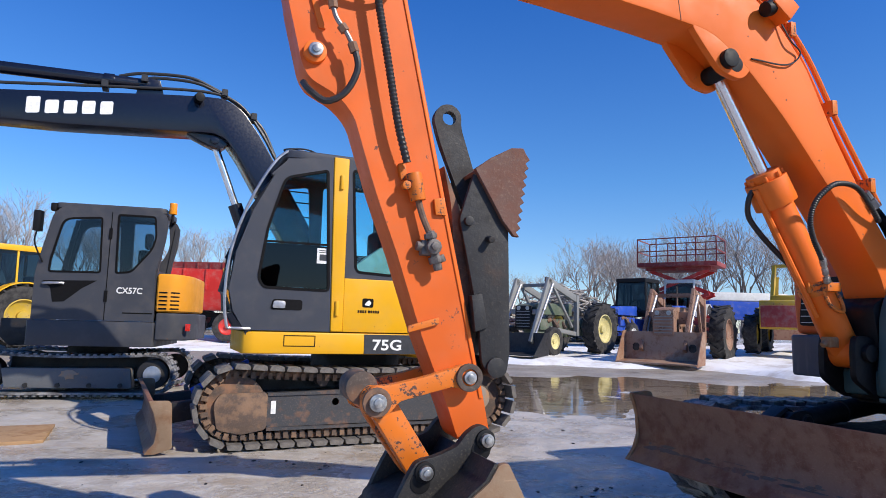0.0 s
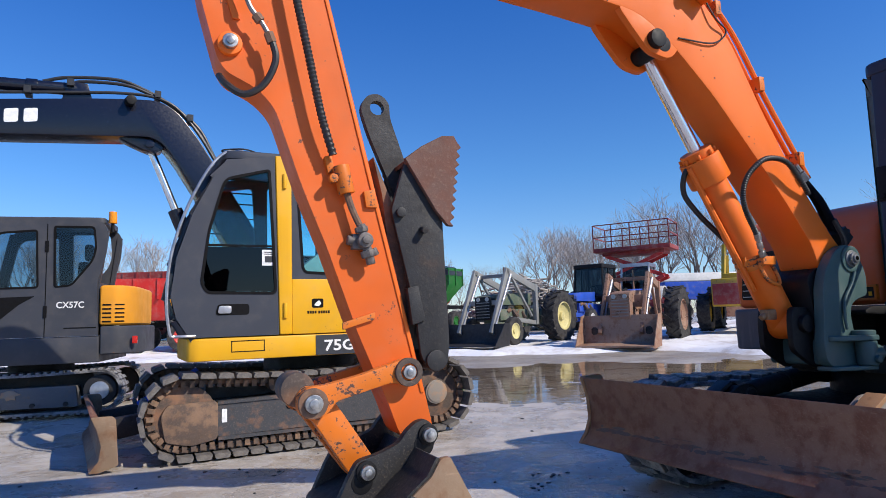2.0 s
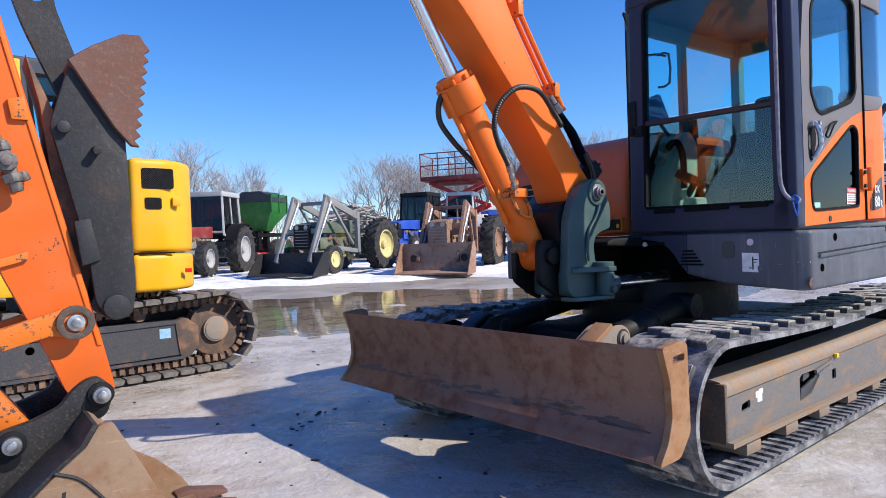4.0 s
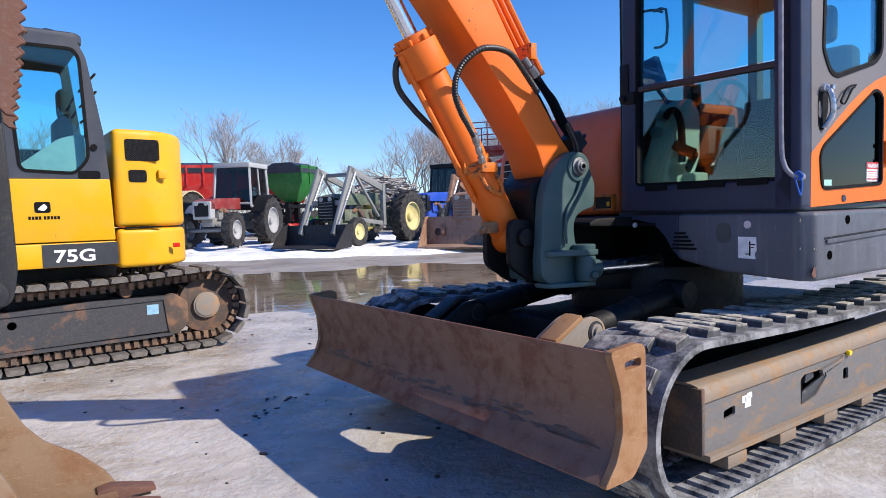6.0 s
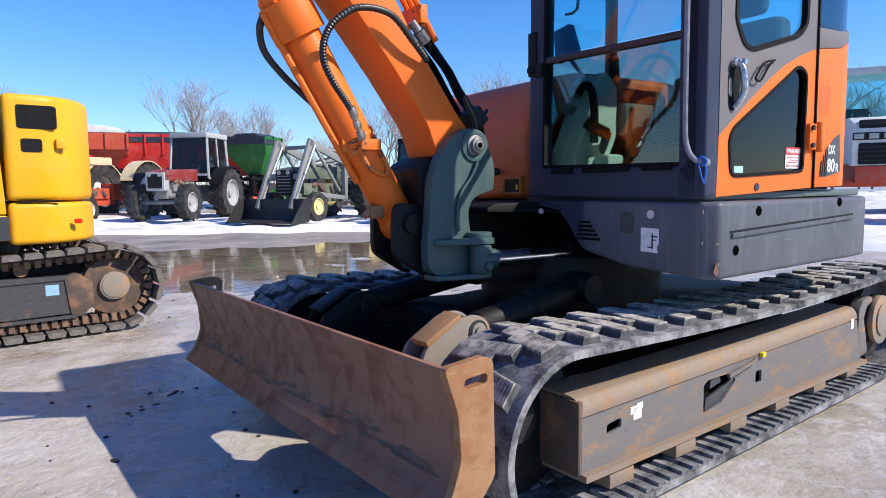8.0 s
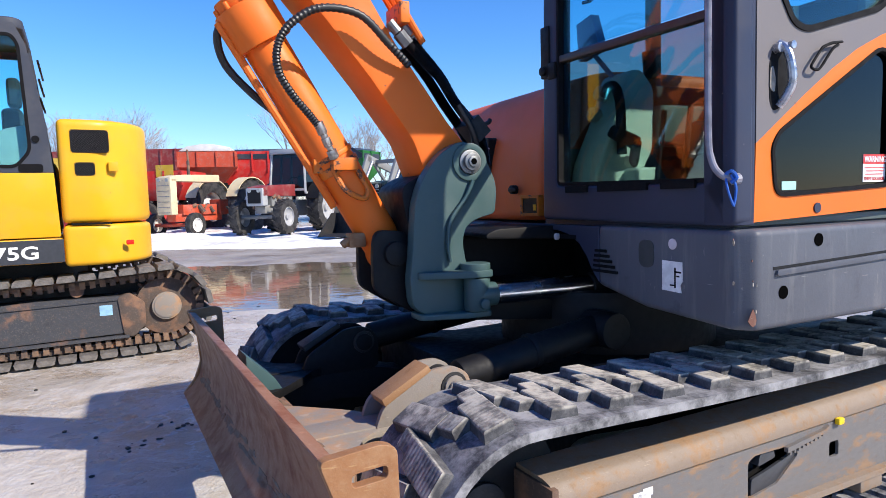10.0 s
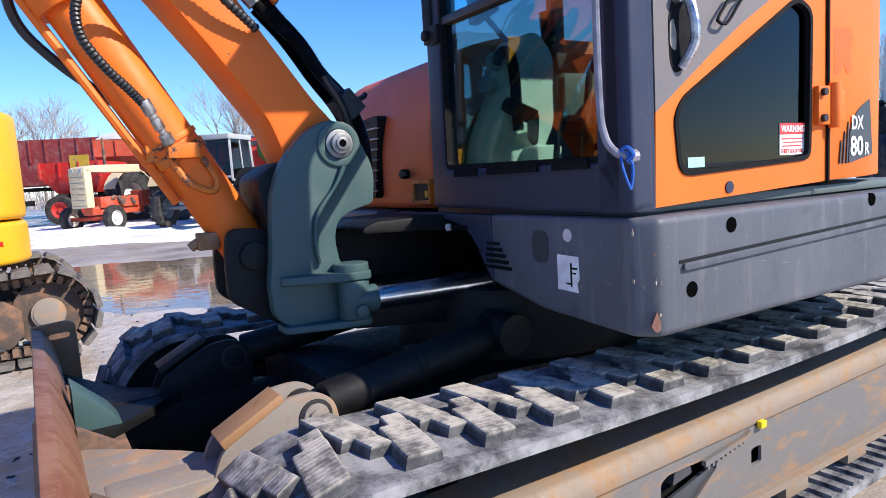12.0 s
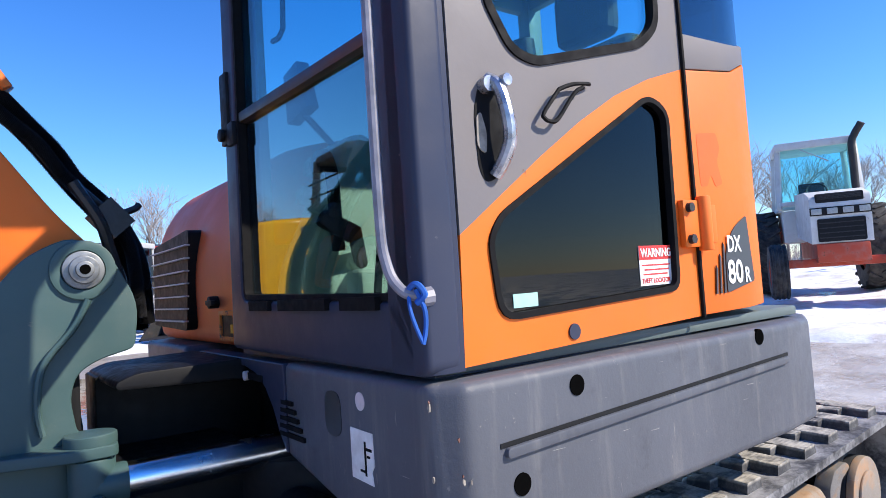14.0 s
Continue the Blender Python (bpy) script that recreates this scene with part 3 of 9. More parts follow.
ICE, SNOW, WATER = ice_material(), snow_material(), water_material()
tagged(sheet("ground", spread(-9, 9, 0.14, 900), spread(-1.5, 21, 0.14, 900), ground_z, ICE), "wet dirty ice and trodden snow over a gravel yard", "ground", kind="structure")


def snow_z(x, y):
    n = noise.noise((x * 0.35, y * 0.5, 9.0)) * 0.10 + noise.noise((x * 1.3, y * 1.6, 3.0)) * 0.05 + noise.noise((x * 4, y * 4, 5.0)) * 0.02
    u, edge = y + 1.7 * max(0.0, x - 6.0), 15.9 - 0.10 * min(x, 6.0)
    u += noise.noise((x * 0.8, y * 0.8, 2.5)) * 0.5
    band = step01(u, edge, edge + 1.3) * (1 - 0.75 * step01(y, 23.5, 27.0))
    return ground_z(x, y) - 0.09 + 0.16 * band + n * (0.35 + 0.65 * band)


tagged(sheet("snow_bank", [-26 + 0.2 * i for i in range(290)], [4 + 0.18 * i for i in range(178)], snow_z, SNOW), "low bank of old wind-packed snow along the yard", "snow", kind="structure")
tagged(sheet("water", [-16 + 1.0 * i for i in range(34)], [8 + 0.5 * i for i in range(20)], lambda x, y: rise(x, y) - 0.021, WATER), "shallow meltwater puddle lying on the ice", "puddle", kind="structure")

# dark crumbs of mud trodden into the ice
bm = bmesh.new()
crumbs = random.Random(21)
for cx, cy, n_, spread_ in ((0.92, 4.75, 9, 0.08), (1.1, 5.05, 8, 0.09), (1.5, 4.6, 12, 0.5), (0.3, 3.6, 8, 0.6), (2.2, 3.2, 14, 0.7), (5.6, 2.6, 90, 0.9), (7.2, 4.0, 90, 1.0), (-1.5, 5.6, 40, 1.0), (0.5, 8.0, 20, 1.6)):
    for i in range(n_):
        x, y = cx + crumbs.gauss(0, spread_), cy + crumbs.gauss(0, spread_ * 0.6)
        r = crumbs.uniform(0.004, 0.016)
        m = Matrix.Translation((x, y, ground_z(x, y) + r * 0.2)) @ Matrix.Rotation(crumbs.uniform(0, 6), 4, "Z") @ Matrix.Diagonal((r * crumbs.uniform(0.8, 2.0), r, r * 0.6, 1))
        bmesh.ops.create_icosphere(bm, subdivisions=1, radius=1.0, matrix=m)
tagged(part("mud_crumb", bm, DARKSTEEL), "dark crumbs of mud trodden into the ice", "mud", kind="stuff")


# ---- orange excavator ----
UC = Matrix.Translation((3.45, 4.35, 0))
DOO = thing("excavator", UC @ Matrix.Rotation(radians(203.6), 4, "Z"), "orange and grey midi excavator with dozer blade, standing on ice", "excavator", "excavators")
SW = Matrix.Rotation(radians(200.5 - 203.6), 4, "Z")   # the upper structure is slewed a little


def up(name, bm, mat, parent=DOO, label="", bevel=0.0, seg=2, angle=35):
    """A part of the slewed upper structure."""
    if parent is DOO:
        bmesh.ops.transform(bm, matrix=SW, verts=bm.verts)
    return part(name, bm, mat, parent, label, bevel, seg, angle)


def rubber_track(side):
    ya, yb = (0.70, 1.15) if side > 0 else (-1.15, -0.70)
    path = belt_path(1.27, 0.365, 0.325, -1.76, 0.365, 0.325, 0.035, 0.052)
    bm = bmesh.new()
    belt(bm, path, ya, yb, 0.028)
    tr = part("track", bm, RUBBER, DOO, "dusty grey-black rubber track with chevron lugs")
    bm = bmesh.new()
    prism(bm, rounded([(-0.050, -0.012), (0.052, -0.012), (0.043, 0.032), (-0.041, 0.032)], 0.005, 2), 0.012, 0.20)
    prism(bm, rounded([(-0.022, -0.012), (0.050, -0.012), (0.041, 0.030), (-0.014, 0.030)], 0.005, 2), 0.198, 0.27)
    bmesh.ops.transform(bm, matrix=Matrix(((1, 0.16, 0, 0), (0, 1, 0, 0), (0, 0, 1, 0), (0, 0, 0, 1))), verts=bm.verts)
    lug = part("lug", bm, LUG, tr, bevel=0.0)
    me = lug.data
    bpy.data.objects.remove(lug)
    flip = bpy.data.meshes.new("lug")
    flip.from_pydata([(v.co.x, -v.co.y, v.co.z) for v in me.vertices], [], [tuple(reversed(p.vertices)) for p in me.polygons])
    flip.materials.append(LUG)
    for i, (x, z, tx, tz) in enumerate(path):
        if i % 2 == 0:
            share("lug", me if (i // 2) % 2 == 0 else flip, tr, on_belt(x, z, tx, tz, ya + 0.035 if (i // 2) % 2 == 0 else yb - 0.035))
    # raised bars on the inner face of the lower run
    bm = bmesh.new()
    prism(bm, [(-0.028, 0.0), (0.028, 0.0), (0.020, 0.018), (-0.020, 0.018)], -0.07, 0.07)
    rib = part("rib", bm, RUBBER, tr)
    me = rib.data
    bpy.data.objects.remove(rib)
    for i in range(38):
        for yy in (ya + 0.08, yb - 0.08):
            share("rib", me, tr, Matrix.Translation((-1.72 + i * 0.08, yy, 0.064)))
    return tr


for s in (1, -1):
    rubber_track(s)
    bm = bmesh.new()
    ya, yb = (0.80, 1.05) if s > 0 else (-1.05, -0.80)
    out = yb if s > 0 else ya
    pr = rounded([(1.14, 0.185), (1.14, 0.395), (-1.38, 0.415), (-1.46, 0.16)], 0.006, 2)
    holes = [rounded([(0.99, 0.30), (0.99, 0.34), (0.90, 0.35), (0.90, 0.31)], 0.015, 3), rounded([(-0.15, 0.27), (-0.15, 0.33), (-0.21, 0.33), (-0.21, 0.27)], 0.012, 2), rounded([(0.315, 0.225), (0.315, 0.355), (0.28, 0.372), (0.05, 0.368), (0.04, 0.325), (0.16, 0.245)], 0.012, 3)]
    plate(bm, pr, holes, out - 0.012 * s, out)
    fr = part("track_frame", bm, FRAME, DOO, "grey track frame with rust showing through")
    bm = bmesh.new()
    beam = prism(bm, rounded([(out, 0.396), (out - 0.002 * s, 0.432), (out - 0.022 * s, 0.464), (out - 0.055 * s, 0.472), (out - 0.20 * s, 0.474), (out - 0.20 * s, 0.455), (out - 0.05 * s, 0.440), (out - 0.02 * s, 0.396)], 0.012, 3), -1.38, 1.14, "x")
    for v in beam:
        v.co.z += 0.0079 * (1.14 - v.co.x)
    prism(bm, [(1.14, 0.165), (-1.48, 0.135), (-1.48, 0.16), (1.14, 0.19)], out - 0.2 * s, out + 0.03 * s)
    part("flange", bm, RUSTEDGE, fr, "rust-worn flange")
    bm = bmesh.new()
    box(bm, 1.125, 1.15, min(out - 0.2 * s, out), max(out - 0.2 * s, out), 0.18, 0.46)
    part("end_cap", bm, MUDSTEEL, fr, "rusty end cap", 0.006)
    # near-black backing that darkens the recess behind the plate's openings
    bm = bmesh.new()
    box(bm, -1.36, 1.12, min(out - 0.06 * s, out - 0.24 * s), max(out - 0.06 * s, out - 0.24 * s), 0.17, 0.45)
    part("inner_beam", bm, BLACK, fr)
    bm = bmesh.new()
    prism(bm, rounded([(0.29, 0.225), (0.285, 0.285), (0.20, 0.300), (0.09, 0.325), (0.03, 0.345), (0.04, 0.30), (0.16, 0.235)], 0.01, 3), min(out - 0.02 * s, out - 0.008 * s), max(out - 0.02 * s, out - 0.008 * s))
    prism(bm, rounded([(0.245, 0.32), (0.235, 0.362), (0.16, 0.366), (0.15, 0.335)], 0.008, 2), min(out - 0.045 * s, out - 0.012 * s), max(out - 0.045 * s, out - 0.012 * s))
    part("tensioner_catch", bm, PLATEGREY, fr, "dark tensioner plate in its recess", bevel=0.003)
    bm = bmesh.new()
    prism(bm, rounded([(0.12, 0.352), (0.12, 0.372), (-0.10, 0.395), (-0.13, 0.408), (-0.13, 0.385)], 0.005, 2), min(out, out + 0.016 * s), max(out, out + 0.016 * s))
    for k in range(9):
        x = 0.105 - k * 0.024
        box(bm, x - 0.010, x, min(out, out + 0.014 * s), max(out, out + 0.014 * s), 0.340 + k * 0.0038, 0.356 + k * 0.0038)
    part("toothed_strap", bm, FRAME, fr, "toothed catch strap")
    if s > 0:
        bm = bmesh.new()
        box(bm, -0.215, -0.18, out, out + 0.02, 0.395, 0.42)
        part("cap", bm, plain("yellow_plastic", (0.8, 0.55, 0.01), 0.4), fr, "small yellow cap", 0.006)
        bm = bmesh.new()
        for px, pz, w, h in ((0.80, 0.345, 0.026, 0.05), (0.825, 0.36, 0.02, 0.03), (0.785, 0.37, 0.02, 0.024), (-1.31, 0.40, 0.02, 0.06)):
            box(bm, px - w, px + w, out, out + 0.002, pz - h / 2, pz + h / 2)
        part("worn_sticker", bm, WHITE, fr, "scuffed white sticker")
    for k in range(6):
        bm = bmesh.new()
        cx = 0.92 - k * 0.44
        box(bm, cx - 0.075, cx + 0.075, min(out + 0.022 * s, out - 0.16 * s), max(out + 0.022 * s, out - 0.16 * s), 0.095, 0.15)
        part("roller_bracket", bm, RUSTEDGE, fr, "rusty orange-brown roller bracket", 0.006)
    for cx, cz, r, nm in ((1.27, 0.365, 0.29, "idler"), (-1.76, 0.365, 0.25, "sprocket")):
        bm = bmesh.new()
        cyl(bm, (cx, 0.80 * s, cz), (cx, (1.0 if nm == "sprocket" else 0.86) * s, cz), r, 32)
        if nm == "sprocket":
            cyl(bm, (cx, 0.95 * s, cz), (cx, 1.03 * s, cz), r * 0.62, 32)
        if nm == "sprocket":
            gear(bm, cx, min(0.88 * s, 0.96 * s), max(0.88 * s, 0.96 * s), cz, r - 0.005, 0.05, 19)
        # idler is near-black: the shade inside the track put into its colour
        w = part(nm, bm, DARKSTEEL if nm == "sprocket" else BLACK, DOO, bevel=0.008)
        bm = bmesh.new()
        cyl(bm, (cx, (1.03 if nm == "sprocket" else 0.86) * s, cz), (cx, (1.06 if nm == "sprocket" else 0.88) * s, cz), 0.155 if nm == "sprocket" else 0.08, 28)
        if nm == "sprocket":
            cyl(bm, (cx, 1.06 * s, cz), (cx, 1.07 * s, cz), 0.10, 28)
        part("hub_cover", bm, PUSHARM if nm == "sprocket" else DARKSTEEL, w, "tan rusty hub cover", 0.008)
    if s > 0:
        bm = bmesh.new()
        prism(bm, rounded([(-1.44, 0.16), (-1.44, 0.46), (-1.50, 0.52), (-1.62, 0.53), (-1.66, 0.50), (-1.56, 0.47), (-1.52, 0.40), (-1.56, 0.30), (-1.60, 0.18)], 0.02, 3), 0.98, 1.04)
        part("motor_guard", bm, FRAME, DOO, bevel=0.006)

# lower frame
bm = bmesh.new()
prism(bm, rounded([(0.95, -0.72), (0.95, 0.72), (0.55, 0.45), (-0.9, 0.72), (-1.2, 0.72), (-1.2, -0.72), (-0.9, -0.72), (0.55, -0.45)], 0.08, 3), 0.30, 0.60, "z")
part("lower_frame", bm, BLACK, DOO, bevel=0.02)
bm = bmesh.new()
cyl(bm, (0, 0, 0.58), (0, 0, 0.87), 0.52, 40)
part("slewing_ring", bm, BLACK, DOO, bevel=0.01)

# dozer blade: a curved skin, edge strip, side plates, ribs
def blade_profile():
    return [(1.80, 0.725), (1.842, 0.735), (1.815, 0.66), (1.792, 0.56), (1.785, 0.47), (1.797, 0.40), (1.833, 0.345), (1.885, 0.297), (1.870, 0.287), (1.80, 0.325), (1.755, 0.38), (1.735, 0.47), (1.745, 0.58), (1.765, 0.66)]


bm = bmesh.new()
prism(bm, blade_profile(), -1.155, 1.135)
BL = part("dozer_blade", bm, BLADE, DOO, "scuffed brown dozer blade with bare worn steel", 0.004, 1, 50)
# scraped smears along the foot of the blade
scr = random.Random(12)
for k in range(64):
    bm = bmesh.new()
    y, z = scr.uniform(-1.05, 1.02), min(0.46, 0.385 + abs(scr.gauss(0, 0.024)))
    w, h = scr.uniform(0.015, 0.085), scr.uniform(0.003, 0.012)
    smear = [(y + w * math.cos(q) * scr.uniform(0.6, 1.2), z + h * math.sin(q) * scr.uniform(0.6, 1.3) + 0.1 * h * math.cos(q)) for q in (j * 0.524 for j in range(12))]
    for v in prism(bm, smear, 0.0, 1.0, "x"):
        skin = 1.797 + (0.40 - v.co.z) * (0.655 if v.co.z < 0.40 else 0.17)
        v.co.x = skin + (0.0011 if v.co.x > 0.5 else -0.003)
    part("scraped_smear", bm, WEARBAND, BL, "dark scraped steel")
for s in (1, -1):
    y0, y1 = (1.135, 1.165) if s > 0 else (-1.185, -1.155)
    prf = rounded([(1.848, 0.738), (1.80, 0.60), (1.79, 0.46), (1.825, 0.365), (1.89, 0.288), (1.74, 0.292), (1.66, 0.38), (1.665, 0.735), (1.70, 0.75)], 0.02, 3)
    hole = rounded([(1.775, 0.665), (1.775, 0.695), (1.69, 0.70), (1.69, 0.67)], 0.014, 4)
    bm = bmesh.new()
    plate(bm, prf, [hole], y0, y1)
    part("side_plate", bm, BLADE_SIDE, BL, "rusty orange-tan end plate with a lifting slot", 0.003, 1)
bm = bmesh.new()
for y in (-0.55, 0.0, 0.55):
    prism(bm, [(1.745, 0.60), (1.745, 0.36), (1.62, 0.40), (1.60, 0.50)], y - 0.02, y + 0.02)
prism(bm, rounded([(1.74, -1.0), (1.74, 1.0), (1.60, 0.72), (1.60, -0.72)], 0.05, 3), 0.44, 0.50, "z")
part("back_stiffener", bm, MUDSTEEL, BL, "muddy stiffener shelf behind the blade", 0.006)
bm = bmesh.new()
prism(bm, [(1.742, 0.69), (1.742, 0.53), (1.60, 0.53), (1.63, 0.58)], -0.30, -0.14)
part("gusset", bm, GREEN, BL, "green painted gusset behind the blade", 0.006)
for s in (1, -1):
    bm = bmesh.new()
    y = 0.435 * s
    # near arm dusty; far arm's parts coloured black to hold its shade
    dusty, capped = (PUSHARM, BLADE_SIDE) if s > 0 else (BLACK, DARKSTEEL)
    prism(bm, rounded([(1.72, 0.34), (1.72, 0.54), (1.30, 0.54), (0.85, 0.45), (0.85, 0.33), (1.30, 0.38)], 0.03, 3), y - 0.07, y + 0.07)
    prism(bm, rounded([(x, v * s) for x, v in ((1.36, 0.36), (1.36, 0.505), (1.45, 0.52), (1.527, 0.572), (1.62, 0.75), (1.745, 1.05), (1.745, 0.02), (1.62, 0.12), (1.478, 0.26), (1.42, 0.34))], 0.03, 3), 0.50, 0.535, "z")
    arm_ = part("push_arm", bm, dusty, BL, "sand-dusted grey push arm" if s > 0 else "far push arm, its shade put in as black", 0.012)
    bm = bmesh.new()
    for dy in (-0.075, 0.055):
        prism(bm, rounded([(1.47, 0.50), (1.43, 0.60), (1.25, 0.70), (1.16, 0.705), (1.10, 0.67), (1.085, 0.61), (1.09, 0.50)], 0.03, 3), y + dy, y + dy + 0.022)
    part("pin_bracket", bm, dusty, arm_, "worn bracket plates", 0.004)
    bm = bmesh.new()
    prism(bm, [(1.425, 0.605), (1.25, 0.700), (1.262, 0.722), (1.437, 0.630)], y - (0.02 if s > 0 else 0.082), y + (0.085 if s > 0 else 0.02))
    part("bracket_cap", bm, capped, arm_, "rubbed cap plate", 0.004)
    bm = bmesh.new()
    cyl(bm, (1.16, y - 0.082, 0.630), (1.16, y + 0.082, 0.630), 0.052, 24)
    part("pin_washer", bm, DARKSTEEL, arm_, "", 0.004)
    bm = bmesh.new()
    cyl(bm, (1.16, y - 0.089, 0.630), (1.16, y + 0.089, 0.630), 0.040, 24)
    cyl(bm, (1.16, y + 0.088 * s, 0.630), (1.16, y + 0.102 * s, 0.630), 0.026, 20)
    part("pivot_pin", bm, dusty, arm_, "pivot pin, dusty on the near arm", 0.005)
    bm = bmesh.new()
    cyl(bm, (1.10, y, 0.635), (0.40, y * 0.95, 0.73), 0.064, 24)
    cyl(bm, (0.78, y * 0.97, 0.68), (0.75, y * 0.97, 0.684), 0.071, 24)
    cyl(bm, (0.40, y - 0.08, 0.73), (0.40, y + 0.08, 0.73), 0.075, 20)
    part("lift_cylinder", bm, BLACK, BL, "black blade lift cylinder", 0.008)

# upper body
def plan_outline(front, side_l, side_r, tail, n=14):
    pts = [(front, side_r + 0.05), (front, side_l - 0.05), (front - 0.05, side_l)]
    mid, half = (side_l + side_r) / 2, (side_l - side_r) / 2
    for i in range(n + 1):
        a = radians(90 + 180 * i / n)
        c, s_ = math.cos(a), math.sin(a)
        pts.append((-0.74 - (-0.74 - tail) * abs(c) ** 0.75, mid + half * math.copysign(abs(s_) ** 0.75, s_)))
    pts.append((front - 0.05, side_r))
    return pts


bm = bmesh.new()
outline = plan_outline(0.45, 1.21, -1.10, -1.36)
outline = [(-0.05, -0.42), (-0.05, 0.50), (0.45, 0.515), (0.45, 0.78), (0.45, 1.16)] + outline[2:-1] + [(0.40, -1.10), (0.45, -1.05), (0.45, -0.42)]
for v in prism(bm, outline, 0.86, 1.165, "z"):
    if v.co.z < 1 and v.co.x > 0.4 and v.co.y > 0:
        v.co.z = 0.93 if v.co.y < 0.6 else 0.873 if v.co.y < 0.9 else 0.850
SK = up("skirt", bm, CWGREY, DOO, "scuffed dark grey lower bodywork and counterweight", 0.022, 3, 40)
bm = bmesh.new()
prism(bm, rounded([(0.32, 1.018), (-0.74, 1.056), (-0.74, 1.074), (0.32, 1.037)], 0.008, 3), 1.200, 1.220)
up("side_ridge", bm, CWGREY, bevel=0.006)
# raised black strip painted as the shadow line above the ridge
bm = bmesh.new()
prism(bm, [(0.33, 1.037), (-0.75, 1.074), (-0.75, 1.083), (0.33, 1.046)], 1.2095, 1.2115)
up("ridge_shade_line", bm, BLACK)
# chips down to primer and rust on the front corner
chips = random.Random(8)
for k in range(10):
    bm = bmesh.new()
    a = chips.uniform(0, 1)
    z = 0.888 if k == 0 else chips.choice((0.885, 0.90, 0.93, 1.0, 1.06, 1.13)) + chips.uniform(-0.015, 0.015)
    w, h = (0.020, 0.030) if k == 0 else (chips.uniform(0.001, 0.004), chips.uniform(0.002, 0.009))
    ring = [(w * math.cos(q) * chips.uniform(0.6, 1.2), h * math.sin(q) * chips.uniform(0.6, 1.2)) for q in (i * 0.785 for i in range(8))]
    if k < 7:
        prism(bm, [(0.425 + u * 0.9 - 0.03 * a, z + v) for u, v in ring], 1.2085, 1.2112)
    else:
        prism(bm, [(1.165 + u, z + v) for u, v in ring], 0.4485, 0.4512, "x")
    up("paint_chip", bm, RUST if k % 3 == 0 else CHIPTAN, DOO, "chipped paint")
# flat near-black discs: the shade inside each hole is painted, nothing is cut
for hx, hz in ((0.283, 0.964), (0.118, 1.121), (-0.605, 1.141)):
    bm = bmesh.new()
    cyl(bm, (hx, 1.20, hz), (hx, 1.212, hz), 0.021, 18)
    h = up("lifting_hole", bm, HOLE)
bm = bmesh.new()
prism(bm, [(0.53, 0.938), (0.53, 1.162), (-0.20, 1.162), (-0.20, 1.125), (0.24, 1.14), (0.33, 1.125), (0.40, 1.09), (0.45, 1.04), (0.485, 0.985)], 0.40, 0.456, "x")
FP = up("front_panel", bm, SLATE, DOO, "dark slate front panel with vent slots", 0.002, 1)
bm = bmesh.new()
for k in range(5):
    box(bm, 0.450, 0.4568, 0.505 - 0.004 * k, 0.572 + k * 0.016, 1.060 - k * 0.020, 1.071 - k * 0.020)
box(bm, 0.450, 0.4568, 0.27, 0.385, 1.103, 1.122)
up("vent_slots", bm, SEAL)
bm = bmesh.new()
prism(bm, rounded([(0.752, 1.02), (0.752, 1.12), (0.828, 1.12), (0.828, 1.02)], 0.036, 5), 0.44, 0.4520, "x")
up("oval_recess", bm, PLATEGREY, DOO, "dark oval hand recess")
for y, r, face in ((0.24, 0.014, 0.4575), (0.916, 0.019, 0.4515)):
    bm = bmesh.new()
    cyl(bm, (0.445, y, 1.11), (face, y, 1.11), r, 18)
    up("round_sticker", bm, plain("faded_pink_sticker", (0.62, 0.55, 0.56), 0.6), DOO, "faded round sticker")
bm = bmesh.new()
prism(bm, [(0.868, 0.948), (0.868, 1.052), (0.960, 1.050), (0.962, 0.985), (0.952, 0.972), (0.957, 0.945)], 0.445, 0.4516, "x")
st = up("paper_label", bm, WHITE, DOO, "torn white paper label")
bm = bmesh.new()
box(bm, 0.450, 0.4524, 0.925, 0.932, 0.96, 1.03)
box(bm, 0.450, 0.4524, 0.933, 0.955, 1.012, 1.018)
box(bm, 0.450, 0.4524, 0.905, 0.924, 0.966, 0.971)
box(bm, 0.450, 0.4524, 0.934, 0.948, 0.998, 1.003)
up("label_print", bm, SEAL)

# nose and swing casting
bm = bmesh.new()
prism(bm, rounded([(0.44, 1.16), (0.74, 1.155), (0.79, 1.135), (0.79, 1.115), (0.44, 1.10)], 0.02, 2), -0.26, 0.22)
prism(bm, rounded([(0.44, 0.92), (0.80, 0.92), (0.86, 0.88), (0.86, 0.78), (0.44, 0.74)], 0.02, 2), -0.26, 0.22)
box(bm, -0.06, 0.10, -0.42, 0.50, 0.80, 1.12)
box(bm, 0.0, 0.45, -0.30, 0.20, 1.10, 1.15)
# near-black blocks added to fill the dark void behind the casting
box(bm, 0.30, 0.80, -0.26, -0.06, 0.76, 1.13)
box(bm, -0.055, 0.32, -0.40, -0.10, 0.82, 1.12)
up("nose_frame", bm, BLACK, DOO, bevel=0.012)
cast = rounded([(0.873, 1.53), (0.985, 1.475), (1.065, 1.37), (1.10, 1.27), (1.118, 1.055), (1.131, 0.965), (1.125, 0.865), (1.085, 0.825), (0.90, 0.795), (0.80, 0.80), (0.80, 0.975), (0.878, 1.02), (0.892, 1.11), (0.875, 1.17), (0.825, 1.20), (0.735, 1.222), (0.722, 1.345), (0.785, 1.475)], [0.06, 0.05, 0.04, 0.03, 0.03, 0.02, 0.03, 0.03, 0.03, 0.02, 0.01, 0.02, 0.03, 0.03, 0.03, 0.02, 0.05, 0.06], 4)
